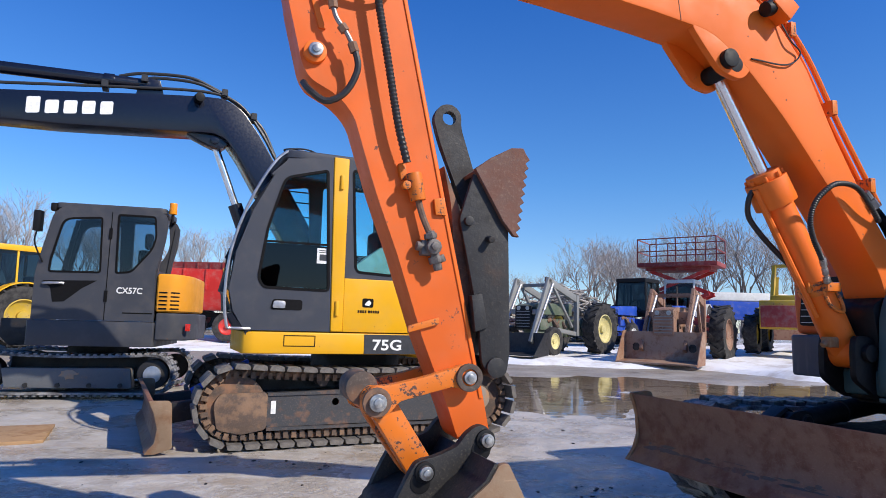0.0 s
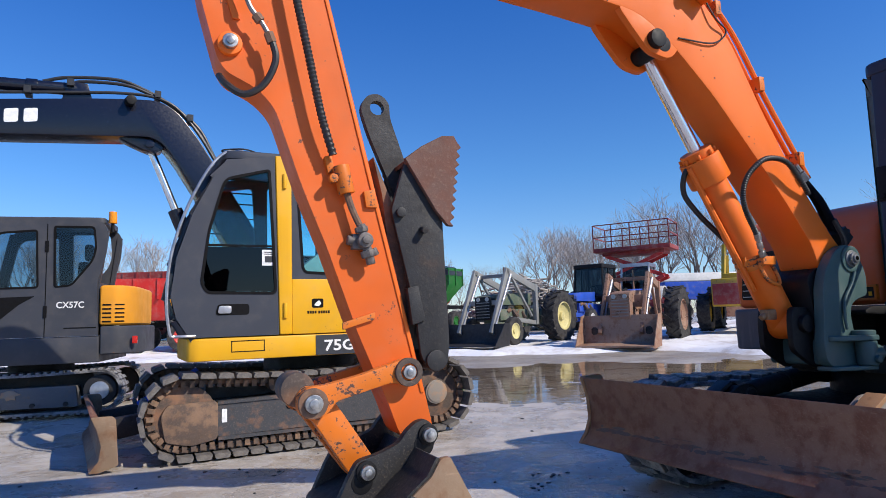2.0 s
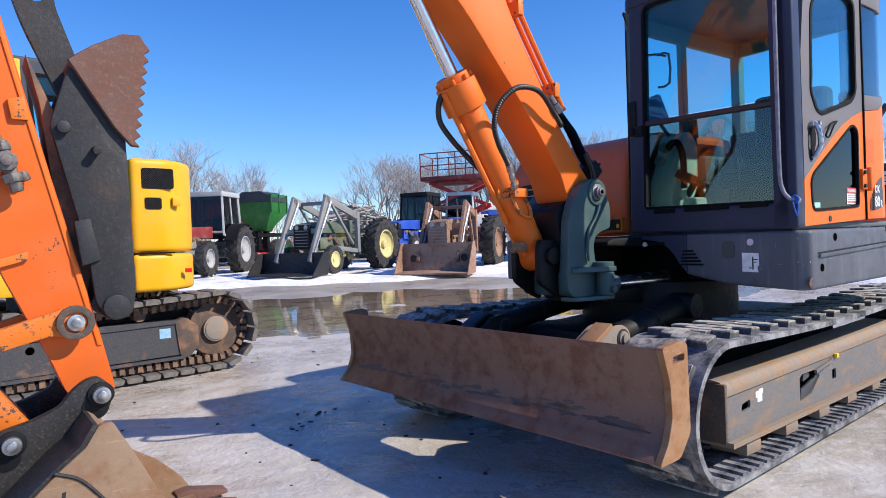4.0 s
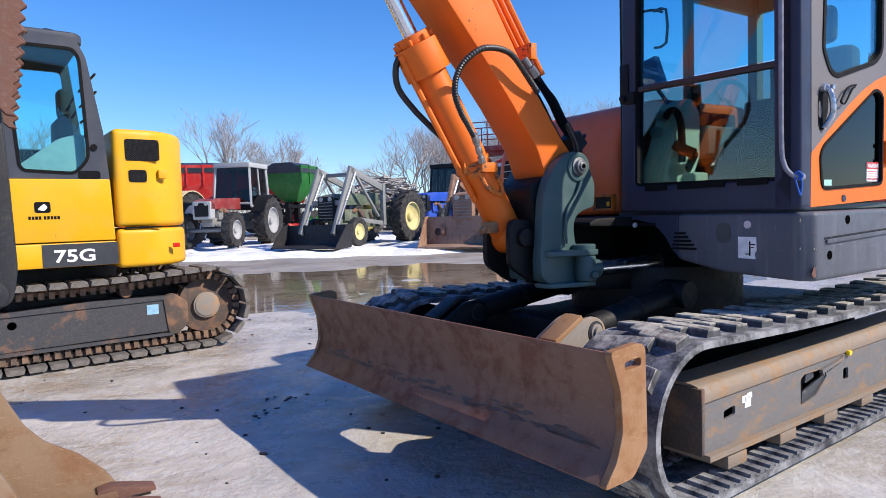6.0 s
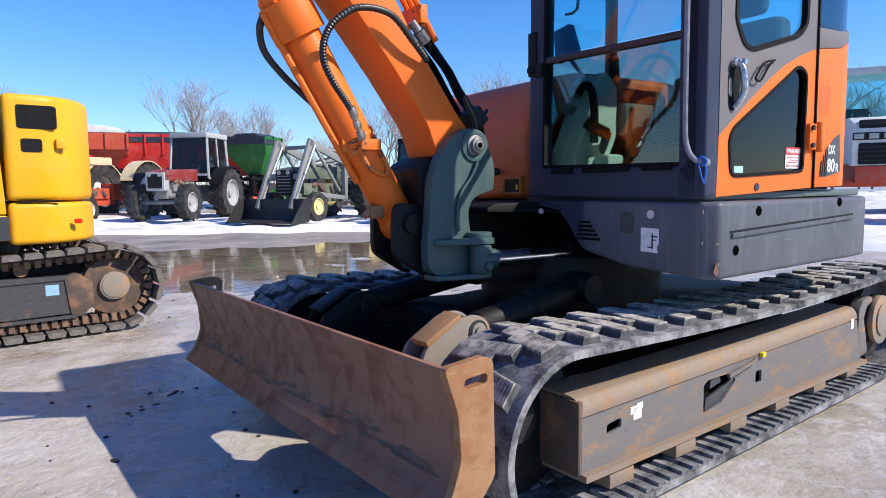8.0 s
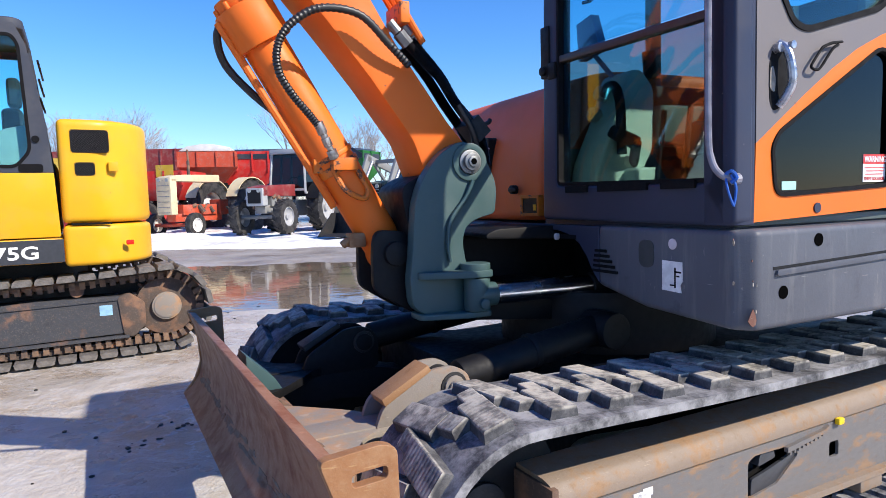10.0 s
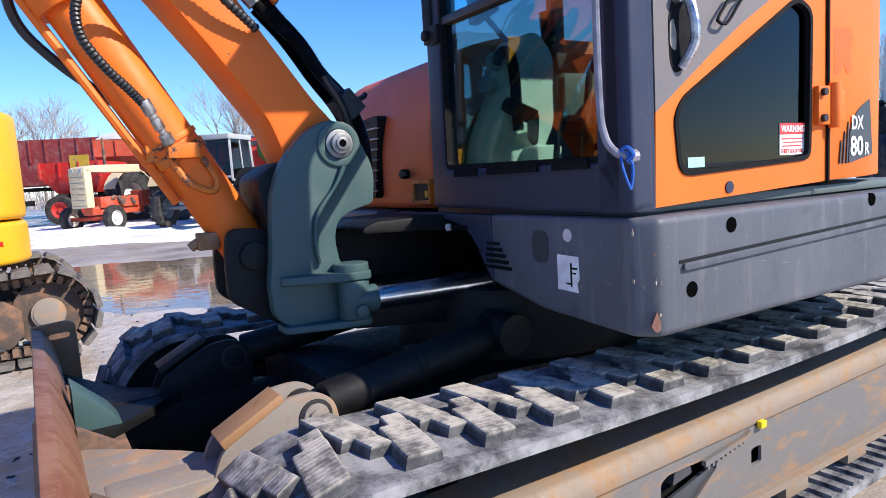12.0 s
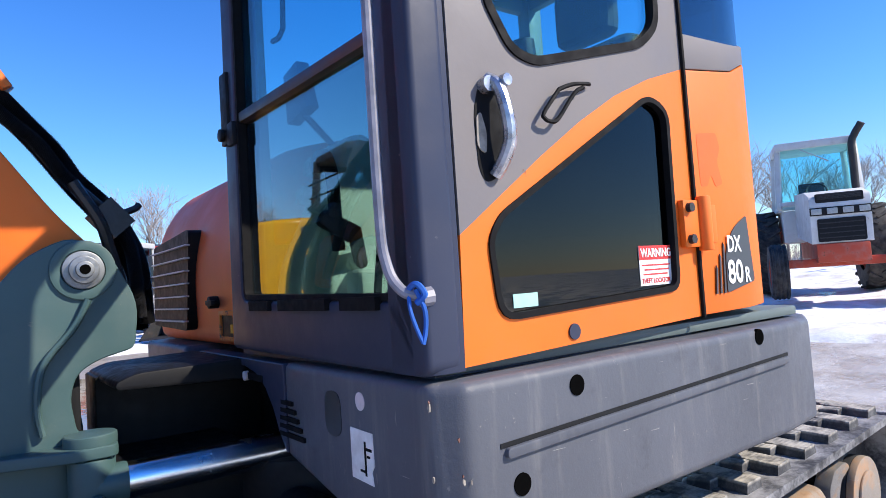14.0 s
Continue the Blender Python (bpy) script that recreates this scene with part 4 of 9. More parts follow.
far_cast = rounded([(0.868, 1.50), (0.975, 1.43), (1.05, 1.30), (1.05, 1.0), (1.05, 0.83), (0.82, 0.82), (0.82, 1.0), (0.868, 1.15), (0.765, 1.45)], 0.05, 4)
bm = bmesh.new()
prism(bm, cast, 0.135, 0.20)
prism(bm, far_cast, -0.24, -0.17)
prism(bm, rounded([(1.10, 0.83), (1.10, 0.98), (0.84, 0.98), (0.84, 0.82)], 0.03, 3), -0.20, 0.16)
prism(bm, rounded([(1.10, 0.10), (1.10, 0.225), (0.90, 0.30), (0.80, 0.30), (0.78, 0.10)], 0.03, 4), 0.965, 0.995, "z")
prism(bm, rounded([(1.10, 0.10), (1.10, 0.225), (0.90, 0.28), (0.80, 0.28), (0.78, 0.10)], 0.03, 4), 0.80, 0.825, "z")
cyl(bm, (0.855, 0.235, 0.99), (0.855, 0.235, 1.022), 0.062, 28)
SC = up("swing_casting", bm, GREEN, DOO, "dark green painted swing post casting", 0.014, 3)
bm = bmesh.new()
cyl(bm, (0.853, -0.27, 1.437), (0.853, 0.216, 1.437), 0.050, 28)
cyl(bm, (0.853, 0.216, 1.437), (0.853, 0.236, 1.437), 0.036, 24)
cyl(bm, (0.853, 0.236, 1.437), (0.853, 0.245, 1.437), 0.022, 20)
up("boom_foot_pin", bm, PINDARK, DOO, "steel boom foot pin", 0.005)
bm = bmesh.new()
cyl(bm, (0.853, 0.245, 1.437), (0.853, 0.2465, 1.437), 0.013, 12)
up("grease_nipple", bm, HOLE)
bm = bmesh.new()
ring_prism(bm, [(0.853 + 0.078 * math.cos(i * 0.2618), 1.437 + 0.078 * math.sin(i * 0.2618)) for i in range(24)], [(0.853 + 0.052 * math.cos(i * 0.2618), 1.437 + 0.052 * math.sin(i * 0.2618)) for i in range(24)], 0.198, 0.210)
up("pin_collar", bm, GREEN, DOO, "", 0.004)
bm = bmesh.new()
tube(bm, [(0.845, 0.215, 1.36), (0.88, 0.215, 1.29), (0.95, 0.215, 1.20), (0.965, 0.215, 1.10), (0.955, 0.215, 1.03)], 0.009)
up("grease_line", bm, GREEN)
bm = bmesh.new()
cyl(bm, (0.81, 0.255, 0.89), (0.05, 0.26, 0.885), 0.047, 24)
up("swing_rod", bm, CHROME, DOO, "bright chrome swing cylinder rod")
bm = bmesh.new()
cyl(bm, (0.30, 0.259, 0.886), (-0.3, 0.262, 0.88), 0.055, 24)
up("swing_cylinder", bm, BLACK, DOO, bevel=0.006)
bm = bmesh.new()
cyl(bm, (0.855, 0.245, 0.826), (0.855, 0.245, 0.963), 0.055, 20)
cyl(bm, (0.855, 0.25, 0.89), (0.775, 0.255, 0.89), 0.05, 20)
cyl(bm, (0.855, 0.30, 0.86), (0.855, 0.322, 0.86), 0.022, 16)
up("rod_clevis", bm, GREEN, DOO, bevel=0.008)
bm = bmesh.new()
prism(bm, rounded([(1.25, 1.08), (1.235, 1.17), (1.10, 1.16), (1.04, 1.0), (1.04, 0.80), (1.09, 0.82), (1.25, 0.92)], 0.04, 4), 0.06, 0.10)
prism(bm, rounded([(1.25, 1.08), (1.235, 1.17), (1.10, 1.16), (1.04, 1.0), (1.04, 0.80), (1.09, 0.82), (1.25, 0.92)], 0.04, 4), -0.14, -0.10)
prism(bm, rounded([(1.10, 1.16), (1.13, 1.34), (1.02, 1.40), (0.86, 1.30), (0.86, 0.84), (1.08, 0.84)], 0.04, 3), -0.17, 0.125)
cyl(bm, (1.155, -0.16, 1.07), (1.155, 0.13, 1.07), 0.05, 20)
up("cylinder_bracket", bm, BLACK, DOO, bevel=0.006)

# boom
BY0, BY1 = -0.14, 0.13
boom_prof = rounded([(4.10, 3.16), (3.93, 3.10), (3.6, 3.075), (3.06, 3.118), (2.58, 3.163), (2.24, 3.163), (1.95, 3.05), (1.745, 2.90), (1.56, 2.68), (1.36, 2.29), (1.13, 1.91), (0.90, 1.59), (0.77, 1.45), (0.80, 1.35), (1.00, 1.35), (1.03, 1.42), (1.07, 1.53), (1.24, 1.765), (1.40, 1.965), (1.73, 2.355), (2.0, 2.62), (2.22, 2.77), (2.58, 2.815), (3.12, 2.865), (3.62, 2.90), (3.80, 2.905), (4.02, 2.95), (4.14, 3.02)],
                    [0.05, 0.05, 0.05, 0, 0.05, 0.08, 0.06, 0.06, 0.06, 0.05, 0, 0.05, 0.06, 0.04, 0.03, 0, 0.03, 0, 0, 0.1, 0.1, 0.1, 0.05, 0, 0, 0.05, 0.05, 0.05], 3)
bm = bmesh.new()
prism(bm, boom_prof, BY0, BY1)
BOOM = up("boom", bm, ORANGE, DOO, "orange painted bent steel boom", 0.012, 2)
bm = bmesh.new()
for y0, y1 in ((-0.135, -0.09), (0.085, 0.128)):
    prism(bm, rounded([(2.36, 2.80), (2.02, 2.82), (1.94, 2.62), (2.02, 2.53), (2.16, 2.56), (2.28, 2.70)], 0.05, 4), y0, y1)
up("rod_lug", bm, ORANGE, bevel=0.006)
bm = bmesh.new()
cyl(bm, (2.06, -0.13, 2.62), (2.06, 0.13, 2.62), 0.05, 20)
cyl(bm, (2.12, 0.10, 2.63), (2.12, 0.165, 2.63), 0.052, 20)
up("rod_pin", bm, BLACK, bevel=0.008)
C0, C1, C2 = Vector((1.13, -0.06, 1.07)), Vector((1.69, -0.06, 2.05)), Vector((2.02, -0.06, 2.62))
ax = (C1 - C0).normalized()
bm = bmesh.new()
cyl(bm, C0 - ax * 0.02, C1, 0.088, 28)
cyl(bm, C1 - ax * 0.16, C1, 0.118, 28)
cyl(bm, C1, C1 + ax * 0.045, 0.095, 28)
cyl(bm, C0 - Vector((0, 0.1, 0)), C0 + Vector((0, 0.1, 0)), 0.09, 24)
for k in range(8):
    a = 2 * math.pi * k / 8
    o = C1 + Vector((0.098 * math.cos(a) * ax.z, 0.098 * math.sin(a), -0.098 * math.cos(a) * ax.x))
    cyl(bm, o, o + ax * 0.03, 0.012, 8)
CY = up("boom_cylinder", bm, ORANGE, DOO, "orange boom lift cylinder barrel", 0.005)
bm = bmesh.new()
cyl(bm, C1, C2, 0.038, 24)
up("cylinder_rod", bm, CHROME, DOO, "chrome cylinder rod")
# hose end, clamp and port block on the barrel
side = Vector((0, 0.088, 0))
bm = bmesh.new()
cyl(bm, (1.450, 0.087, 1.598), (1.428, 0.078, 1.555), 0.0200, 12)
cyl(bm, (1.428, 0.078, 1.555), (1.420, 0.074, 1.540), 0.0150, 12)
cyl(bm, (1.420, 0.074, 1.540), (1.404, 0.067, 1.508), 0.0185, 8)
cyl(bm, (1.404, 0.067, 1.508), (1.396, 0.063, 1.494), 0.0140, 10)
cyl(bm, (1.396, 0.063, 1.494), (1.379, 0.055, 1.462), 0.0215, 6)
up("hose_end", bm, PINSTEEL, DOO, "steel hose end fitting", 0.003)
bm = bmesh.new()
o = C0 + ax * 0.42
for k, (dx, w) in enumerate(((0.0, 0.035), (0.05, 0.02))):
    p = o + ax * dx
    cyl(bm, p - ax * w * 0.5, p + ax * w * 0.5, 0.096, 28)
box(bm, -0.05, 0.05, 0.06, 0.125, -0.02, 0.03, Matrix.Translation(o))
box(bm, 0.06, 0.11, -0.03, 0.05, -0.03, 0.03, Matrix.Translation(o))
up("barrel_clamp", bm, ORANGE_WORN, DOO, "rust-chipped clamp round the barrel", 0.004)
bm = bmesh.new()
tube(bm, [C0 + ax * 0.41 + Vector((0.05, 0.085, 0)), C0 + ax * 0.31 + Vector((0.05, 0.088, 0)), C0 + ax * 0.265 + Vector((0.0, 0.10, 0)), C0 + ax * 0.31 + Vector((-0.045, 0.088, 0)), C0 + ax * 0.40 + Vector((-0.05, 0.085, 0))], 0.012, 8)
up("port_tube", bm, ORANGE_WORN, DOO)
bm = bmesh.new()
o = C0 + ax * 0.10 + Vector((0.10, 0.03, -0.03))
box(bm, -0.035, 0.035, -0.03, 0.03, -0.03, 0.03, Matrix.Translation(o))
cyl(bm, o + Vector((0.03, 0, 0)), o + Vector((0.06, 0.0, -0.02)), 0.018, 10)
up("port_block", bm, BLADE_SIDE, DOO, "rusty port elbow", 0.005)
# rigid line along the barrel and hoses
bm = bmesh.new()
pp = [C0 + ax * 0.25 + Vector((0.11, 0.02, -0.02)), C0 + ax * 0.6 + Vector((0.11, 0.02, -0.03)), C1 - ax * 0.05 + Vector((0.12, 0.02, -0.03))]
tube(bm, pp, 0.016)
up("barrel_line", bm, ORANGE)
bm = bmesh.new()
tube(bm, [(1.765, -0.06, 2.0), (1.785, -0.09, 1.93), (1.755, -0.125, 1.84), (1.67, -0.13, 1.745), (1.57, -0.13, 1.66), (1.44, -0.12, 1.55), (1.33, -0.11, 1.45)], 0.016, 10)
up("cylinder_hose", bm, HOSE, DOO, "black hydraulic hose")
bm = bmesh.new()
tube(bm, [(1.437, 0.083, 1.572), (1.487, 0.10, 1.628), (1.552, 0.125, 1.695), (1.605, 0.155, 1.775), (1.607, 0.18, 1.86), (1.56, 0.20, 1.935), (1.454, 0.205, 1.997), (1.301, 0.20, 1.989), (1.181, 0.185, 1.892), (1.09, 0.16, 1.82)], 0.0165, 10, 14, 0.006)
up("ribbed_hose", bm, HOSE, DOO, "black spiral-wrapped hydraulic hose")
bm = bmesh.new()
tube(bm, [(1.12, 0.11, 1.955), (1.07, 0.125, 1.905), (1.0, 0.13, 1.835), (0.945, 0.125, 1.79), (0.88, 0.12, 1.70), (0.80, 0.105, 1.615), (0.735, 0.09, 1.545), (0.705, 0.07, 1.46), (0.69, 0.05, 1.30)], 0.020, 10, 6, 0.0012)
tube(bm, [(1.04, 0.07, 1.945), (0.975, 0.075, 1.87), (0.90, 0.065, 1.79), (0.84, 0.06, 1.70), (0.77, 0.05, 1.63), (0.715, 0.035, 1.55), (0.675, 0.02, 1.45), (0.66, 0.0, 1.28)], 0.022, 10, 6, 0.0012)
tube(bm, [(1.05, 0.0, 1.93), (0.95, 0.0, 1.82), (0.86, -0.01, 1.70), (0.76, -0.03, 1.58), (0.69, -0.05, 1.44), (0.665, -0.06, 1.26)], 0.022, 10, 6, 0.0012)
tube(bm, [(0.90, 0.115, 1.725), (0.83, 0.12, 1.655), (0.76, 0.11, 1.60), (0.705, 0.10, 1.612), (0.690, 0.095, 1.626)], 0.010, 8)
box(bm, -0.045, 0.045, 0.02, 0.135, -0.035, 0.035, Matrix.Translation((0.765, 0.0, 1.585)) @ Matrix.Rotation(radians(-48), 4, "Y"))
tube(bm, [(0.86, 0.13, 1.68), (0.80, 0.135, 1.575), (0.775, 0.12, 1.50), (0.74, 0.09, 1.38)], 0.016, 8)
up("hose_bundle", bm, TAPE, DOO, "taped bundle of black hoses at the boom foot")
bm = bmesh.new()
for p, q in (((1.16, 0.14, 1.99), (1.085, 0.145, 1.905)), ((1.075, 0.07, 2.0), (1.0, 0.06, 1.925))):
    p, q = Vector(p), Vector(q)
    cyl(bm, p, p.lerp(q, 0.45), 0.020, 10)
    cyl(bm, p.lerp(q, 0.5), q, 0.026, 6)
up("hose_coupling", bm, PINDARK, DOO, "dull steel hose coupling")
# pipes along the boom's back
bm = bmesh.new()
back = [(1.00, 1.93), (1.29, 2.38), (1.515, 2.76), (1.72, 2.98), (1.95, 3.12), (2.25, 3.21), (2.58, 3.20), (3.06, 3.16), (3.6, 3.12), (3.85, 3.13)]
for k, y in enumerate((0.10, 0.055, 0.01)):
    tube(bm, [(x + 0.012 * k, y, z + 0.018 * k) for x, z in back], 0.015, 8, 5)
up("boom_pipes", bm, ORANGE, DOO, "orange painted hydraulic pipes")
bm = bmesh.new()
for x, z in ((1.09, 2.03), (1.36, 2.46), (1.65, 2.88), (2.1, 3.16), (2.75, 3.2), (3.45, 3.15)):
    box(bm, x - 0.02, x + 0.02, -0.03, 0.14, z - 0.035, z + 0.05)
up("pipe_clamps", bm, ORANGE_WORN, DOO, bevel=0.006)
# arm cylinder on top of the boom
bm = bmesh.new()
cyl(bm, (2.05, -0.02, 3.20), (3.35, -0.02, 3.31), 0.085, 28)
cyl(bm, (3.25, -0.02, 3.302), (3.40, -0.02, 3.315), 0.105, 28)
prism(bm, rounded([(2.22, 3.15), (2.0, 3.10), (1.93, 3.22), (2.02, 3.27), (2.2, 3.24)], 0.03, 3), -0.12, -0.07)
prism(bm, rounded([(2.22, 3.15), (2.0, 3.10), (1.93, 3.22), (2.02, 3.27), (2.2, 3.24)], 0.03, 3), 0.03, 0.08)
up("arm_cylinder", bm, ORANGE, DOO, "orange arm cylinder lying on the boom", 0.006)
bm = bmesh.new()
cyl(bm, (3.38, -0.02, 3.313), (4.30, -0.02, 3.39), 0.045, 20)
cyl(bm, (2.0, -0.14, 3.2), (2.0, 0.11, 3.2), 0.035, 16)
up("arm_cylinder_rod", bm, CHROME, DOO)
# work lamp box and its wire
bm = bmesh.new()
box(bm, -0.07, 0.07, 0.0, 0.10, -0.055, 0.055, Matrix.Translation((1.79, 0.13, 2.965)) @ Matrix.Rotation(radians(-38), 4, "Y"))
wl = up("lamp_guard", bm, ORANGE, bevel=0.006)
bm = bmesh.new()
cyl(bm, (1.85, 0.18, 2.955), (1.90, 0.18, 2.935), 0.042, 18)
up("work_lamp", bm, BLACK, bevel=0.006)
bm = bmesh.new()
tube(bm, [(1.77, 0.15, 2.92), (1.70, 0.16, 2.80), (1.62, 0.15, 2.74), (1.72, 0.145, 2.66), (1.96, 0.135, 2.66)], 0.005, 6)
tube(bm, [(1.99, 0.10, 3.10), (1.93, 0.13, 3.18), (1.80, 0.12, 3.14), (1.83, 0.13, 2.98)], 0.010, 6)
up("lamp_wire", bm, HOSE)

# plaque: a grey field with plain white blocks
bm = bmesh.new()
prism(bm, rounded([(3.44, 3.085), (2.68, 3.105), (2.715, 2.945), (3.33, 2.945)], 0.02, 3), BY1, BY1 + 0.003)
up("name_plaque", bm, DECALGREY, DOO, "grey name plaque with plain white blocks")
bm = bmesh.new()
for k in range(6):
    x = 3.30 - k * 0.092
    prism(bm, rounded([(x + 0.01, 2.985), (x + 0.02, 3.06), (x - 0.055, 3.062), (x - 0.065, 2.985)], 0.012, 2), BY1 + 0.003, BY1 + 0.005)
up("plaque_blocks", bm, WHITE)

# weld seams across the boom's side
bm = bmesh.new()
for p, q in (((3.60, 3.07), (3.62, 2.85)), ((2.47, 3.155), (2.42, 2.80))):
    d = (Vector(q) - Vector(p)).normalized() * 0.002
    prism(bm, [(p[0] - d.y, p[1] + d.x), (q[0] - d.y, q[1] + d.x), (q[0] + d.y, q[1] - d.x), (p[0] + d.y, p[1] - d.x)], BY1 - 0.002, BY1 + 0.0015)
up("weld_seam", bm, RUST)
# rubbed and rusty spots on the boom
spots_rnd = random.Random(31)
for k in range(26):
    bm = bmesh.new()
    x = spots_rnd.uniform(1.15, 3.7)
    z = (1.75 + (x - 1.15) * 1.28) if x < 2.0 else 2.95 + spots_rnd.uniform(-0.10, 0.13)
    z += spots_rnd.uniform(-0.06, 0.06)
    w = spots_rnd.uniform(0.002, 0.006)
    prism(bm, [(x + w * math.cos(i * 1.05) * spots_rnd.uniform(0.6, 1.6), z + w * math.sin(i * 1.05)) for i in range(6)], BY1 - 0.001, BY1 + 0.001)
    up("paint_chip", bm, RUST, DOO)

# arm
AY0, AY1 = -0.10, 0.10
arm_prof = rounded([(4.585, 3.30), (4.53, 3.04), (4.43, 2.52), (4.36, 2.25), (4.325, 2.195), (4.20, 2.135), (4.13, 2.06), (4.02, 1.73), (3.92, 1.48), (3.79, 1.11), (3.66, 0.80), (3.61, 0.66), (3.46, 0.66), (3.50, 0.85), (3.59, 1.24), (3.695, 1.69), (3.83, 2.28), (3.925, 2.70), (3.90, 2.95), (3.93, 3.10), (4.02, 3.20), (4.18, 3.22), (4.42, 3.36)],
                   [0.05, 0, 0, 0.06, 0.05, 0.06, 0.08, 0.08, 0, 0, 0, 0.05, 0.05, 0, 0, 0, 0.05, 0.08, 0.08, 0.06, 0.06, 0.06, 0.05], 4)
tri = rounded([(4.46, 3.20), (4.47, 3.06), (4.41, 2.935), (4.36, 2.95), (4.25, 3.12), (4.32, 3.20)], 0.03, 3)
bm = bmesh.new()
plate(bm, arm_prof, [tri], AY0, AY1)
ARM = up("arm", bm, ORANGE_ARM, DOO, "orange dipper arm with chipped paint", 0.0)
bm = bmesh.new()
for pts in ([(4.44, 2.62), (4.46, 2.80), (4.30, 3.02), (4.27, 3.0), (4.42, 2.79), (4.40, 2.62)], [(4.42, 2.82), (4.40, 2.80), (4.27, 2.42), (4.30, 2.42)]):
    prism(bm, pts, AY1, AY1 + 0.012)
prism(bm, [(3.505, 0.85), (3.595, 1.24), (3.70, 1.69), (3.835, 2.28), (3.92, 2.66), (3.935, 2.66), (3.85, 2.28), (3.715, 1.69), (3.61, 1.24), (3.52, 0.85)], AY1, AY1 + 0.006)
up("weld_ribs", bm, ORANGE, bevel=0.002)
bm = bmesh.new()
cyl(bm, (4.045, AY0 - 0.05, 3.07), (4.045, AY1 + 0.07, 3.07), 0.09, 28)
cyl(bm, (4.31, AY0 - 0.02, 2.309), (4.31, AY1 + 0.025, 2.309), 0.050, 28)
cyl(bm, (3.592, AY0 - 0.06, 0.945), (3.592, AY1 + 0.06, 0.945), 0.050, 24)
up("pin_boss", bm, ORANGE, bevel=0.008)
bm = bmesh.new()
for x, z, y, r in ((4.045, 3.07, 0.17, 0.055), (4.31, 2.309, 0.13, 0.038), (3.592, 0.945, 0.16, 0.036), (3.53, 0.690, 0.215, 0.036), (3.795, 0.570, 0.215, 0.036), (3.995, 0.846, 0.17, 0.046)):
    cyl(bm, (x, y - 0.04, z), (x, y + 0.02, z), r * 0.8, 20)
    cyl(bm, (x, y + 0.02, z), (x, y + 0.028, z), r * 0.45, 12)
up("pin_ends", bm, PINSTEEL, DOO, "worn steel pin ends", 0.004)
# linkage
bm = bmesh.new()
for y0, y1 in ((0.10, 0.155), (-0.195, -0.14)):
    prism(bm, rounded([(3.545, 0.905), (3.545, 0.985), (3.60, 1.005), (3.66, 0.985), (3.80, 0.945), (3.94, 0.915), (4.02, 0.91), (4.06, 0.86), (4.05, 0.80), (3.99, 0.775), (3.93, 0.80), (3.90, 0.845), (3.80, 0.87), (3.66, 0.905), (3.60, 0.885)], 0.03, 4), y0, y1)
up("guide_link", bm, ORANGE_WORN, DOO, "chipped orange guide link", 0.01)
bm = bmesh.new()
prism(bm, rounded([(4.055, 0.87), (4.03, 0.79), (3.985, 0.77), (3.83, 0.535), (3.80, 0.50), (3.73, 0.51), (3.72, 0.58), (3.90, 0.85), (3.96, 0.905), (4.02, 0.91)], 0.03, 4), 0.0, 0.095)
prism(bm, rounded([(4.03, 0.87), (4.0, 0.77), (3.83, 0.535), (3.80, 0.50), (3.73, 0.51), (3.72, 0.58), (3.92, 0.86)], 0.03, 4), -0.13, -0.05)
cyl(bm, (3.995, -0.2, 0.846), (3.995, 0.15, 0.846), 0.055, 20)
up("push_link", bm, ORANGE_WORN, DOO, "scraped orange push link", 0.012)
bm = bmesh.new()
cyl(bm, (3.80, -0.1, 0.595), (3.775, -0.1, 0.56), 0.05, 18)
cyl(bm, (3.80, 0.048, 0.595), (3.772, 0.048, 0.556), 0.056, 18)
up("link_collar", bm, RUST, DOO, "dark rubbed collar on the push link", 0.008)
bm = bmesh.new()
cyl(bm, (4.04, -0.10, 0.895), (4.04, 0.075, 0.895), 0.070, 26)
up("cylinder_eye", bm, MUDSTEEL, DOO, "brown greasy end of the bucket linkage", 0.012)

# bucket with quick hitch
bm = bmesh.new()
hitch = rounded([(3.495, 0.715), (3.535, 0.752), (3.575, 0.745), (3.620, 0.712), (3.652, 0.666), (3.734, 0.633), (3.830, 0.612), (3.873, 0.541), (3.926, 0.434), (3.965, 0.35), (3.90, 0.31), (3.843, 0.350), (3.764, 0.408), (3.717, 0.464), (3.641, 0.534), (3.592, 0.594), (3.533, 0.612), (3.495, 0.650)], 0.022, 3)
for y0, y1 in ((0.155, 0.20), (-0.24, -0.195)):
    prism(bm, hitch, y0, y1)
prism(bm, rounded([(3.96, 0.42), (3.97, 0.26), (3.62, 0.50), (3.60, 0.58), (3.72, 0.52)], 0.03, 3), -0.21, 0.17)
BK = up("bucket", bm, HITCH, DOO, "black-worn digging bucket standing on its teeth", 0.01)
back = [(3.575, 0.640), (3.614, 0.576), (3.685, 0.521), (3.754, 0.458), (3.812, 0.405), (3.93, 0.30), (3.985, 0.17), (3.95, 0.06), (3.80, 0.02), (3.55, 0.012), (3.30, 0.015), (3.08, 0.025)]
lip = [(3.09, 0.055), (3.32, 0.05), (3.56, 0.05), (3.79, 0.055), (3.92, 0.085), (3.945, 0.17), (3.90, 0.28), (3.79, 0.375), (3.735, 0.43), (3.665, 0.495), (3.59, 0.555), (3.55, 0.62)]
bm = bmesh.new()
prism(bm, back + lip, -0.44, 0.42)
up("shell", bm, BUCKET, DOO, bevel=0.004)
# rubbed top of the shell; its dim shade is put into the dark colour too
bm = bmesh.new()
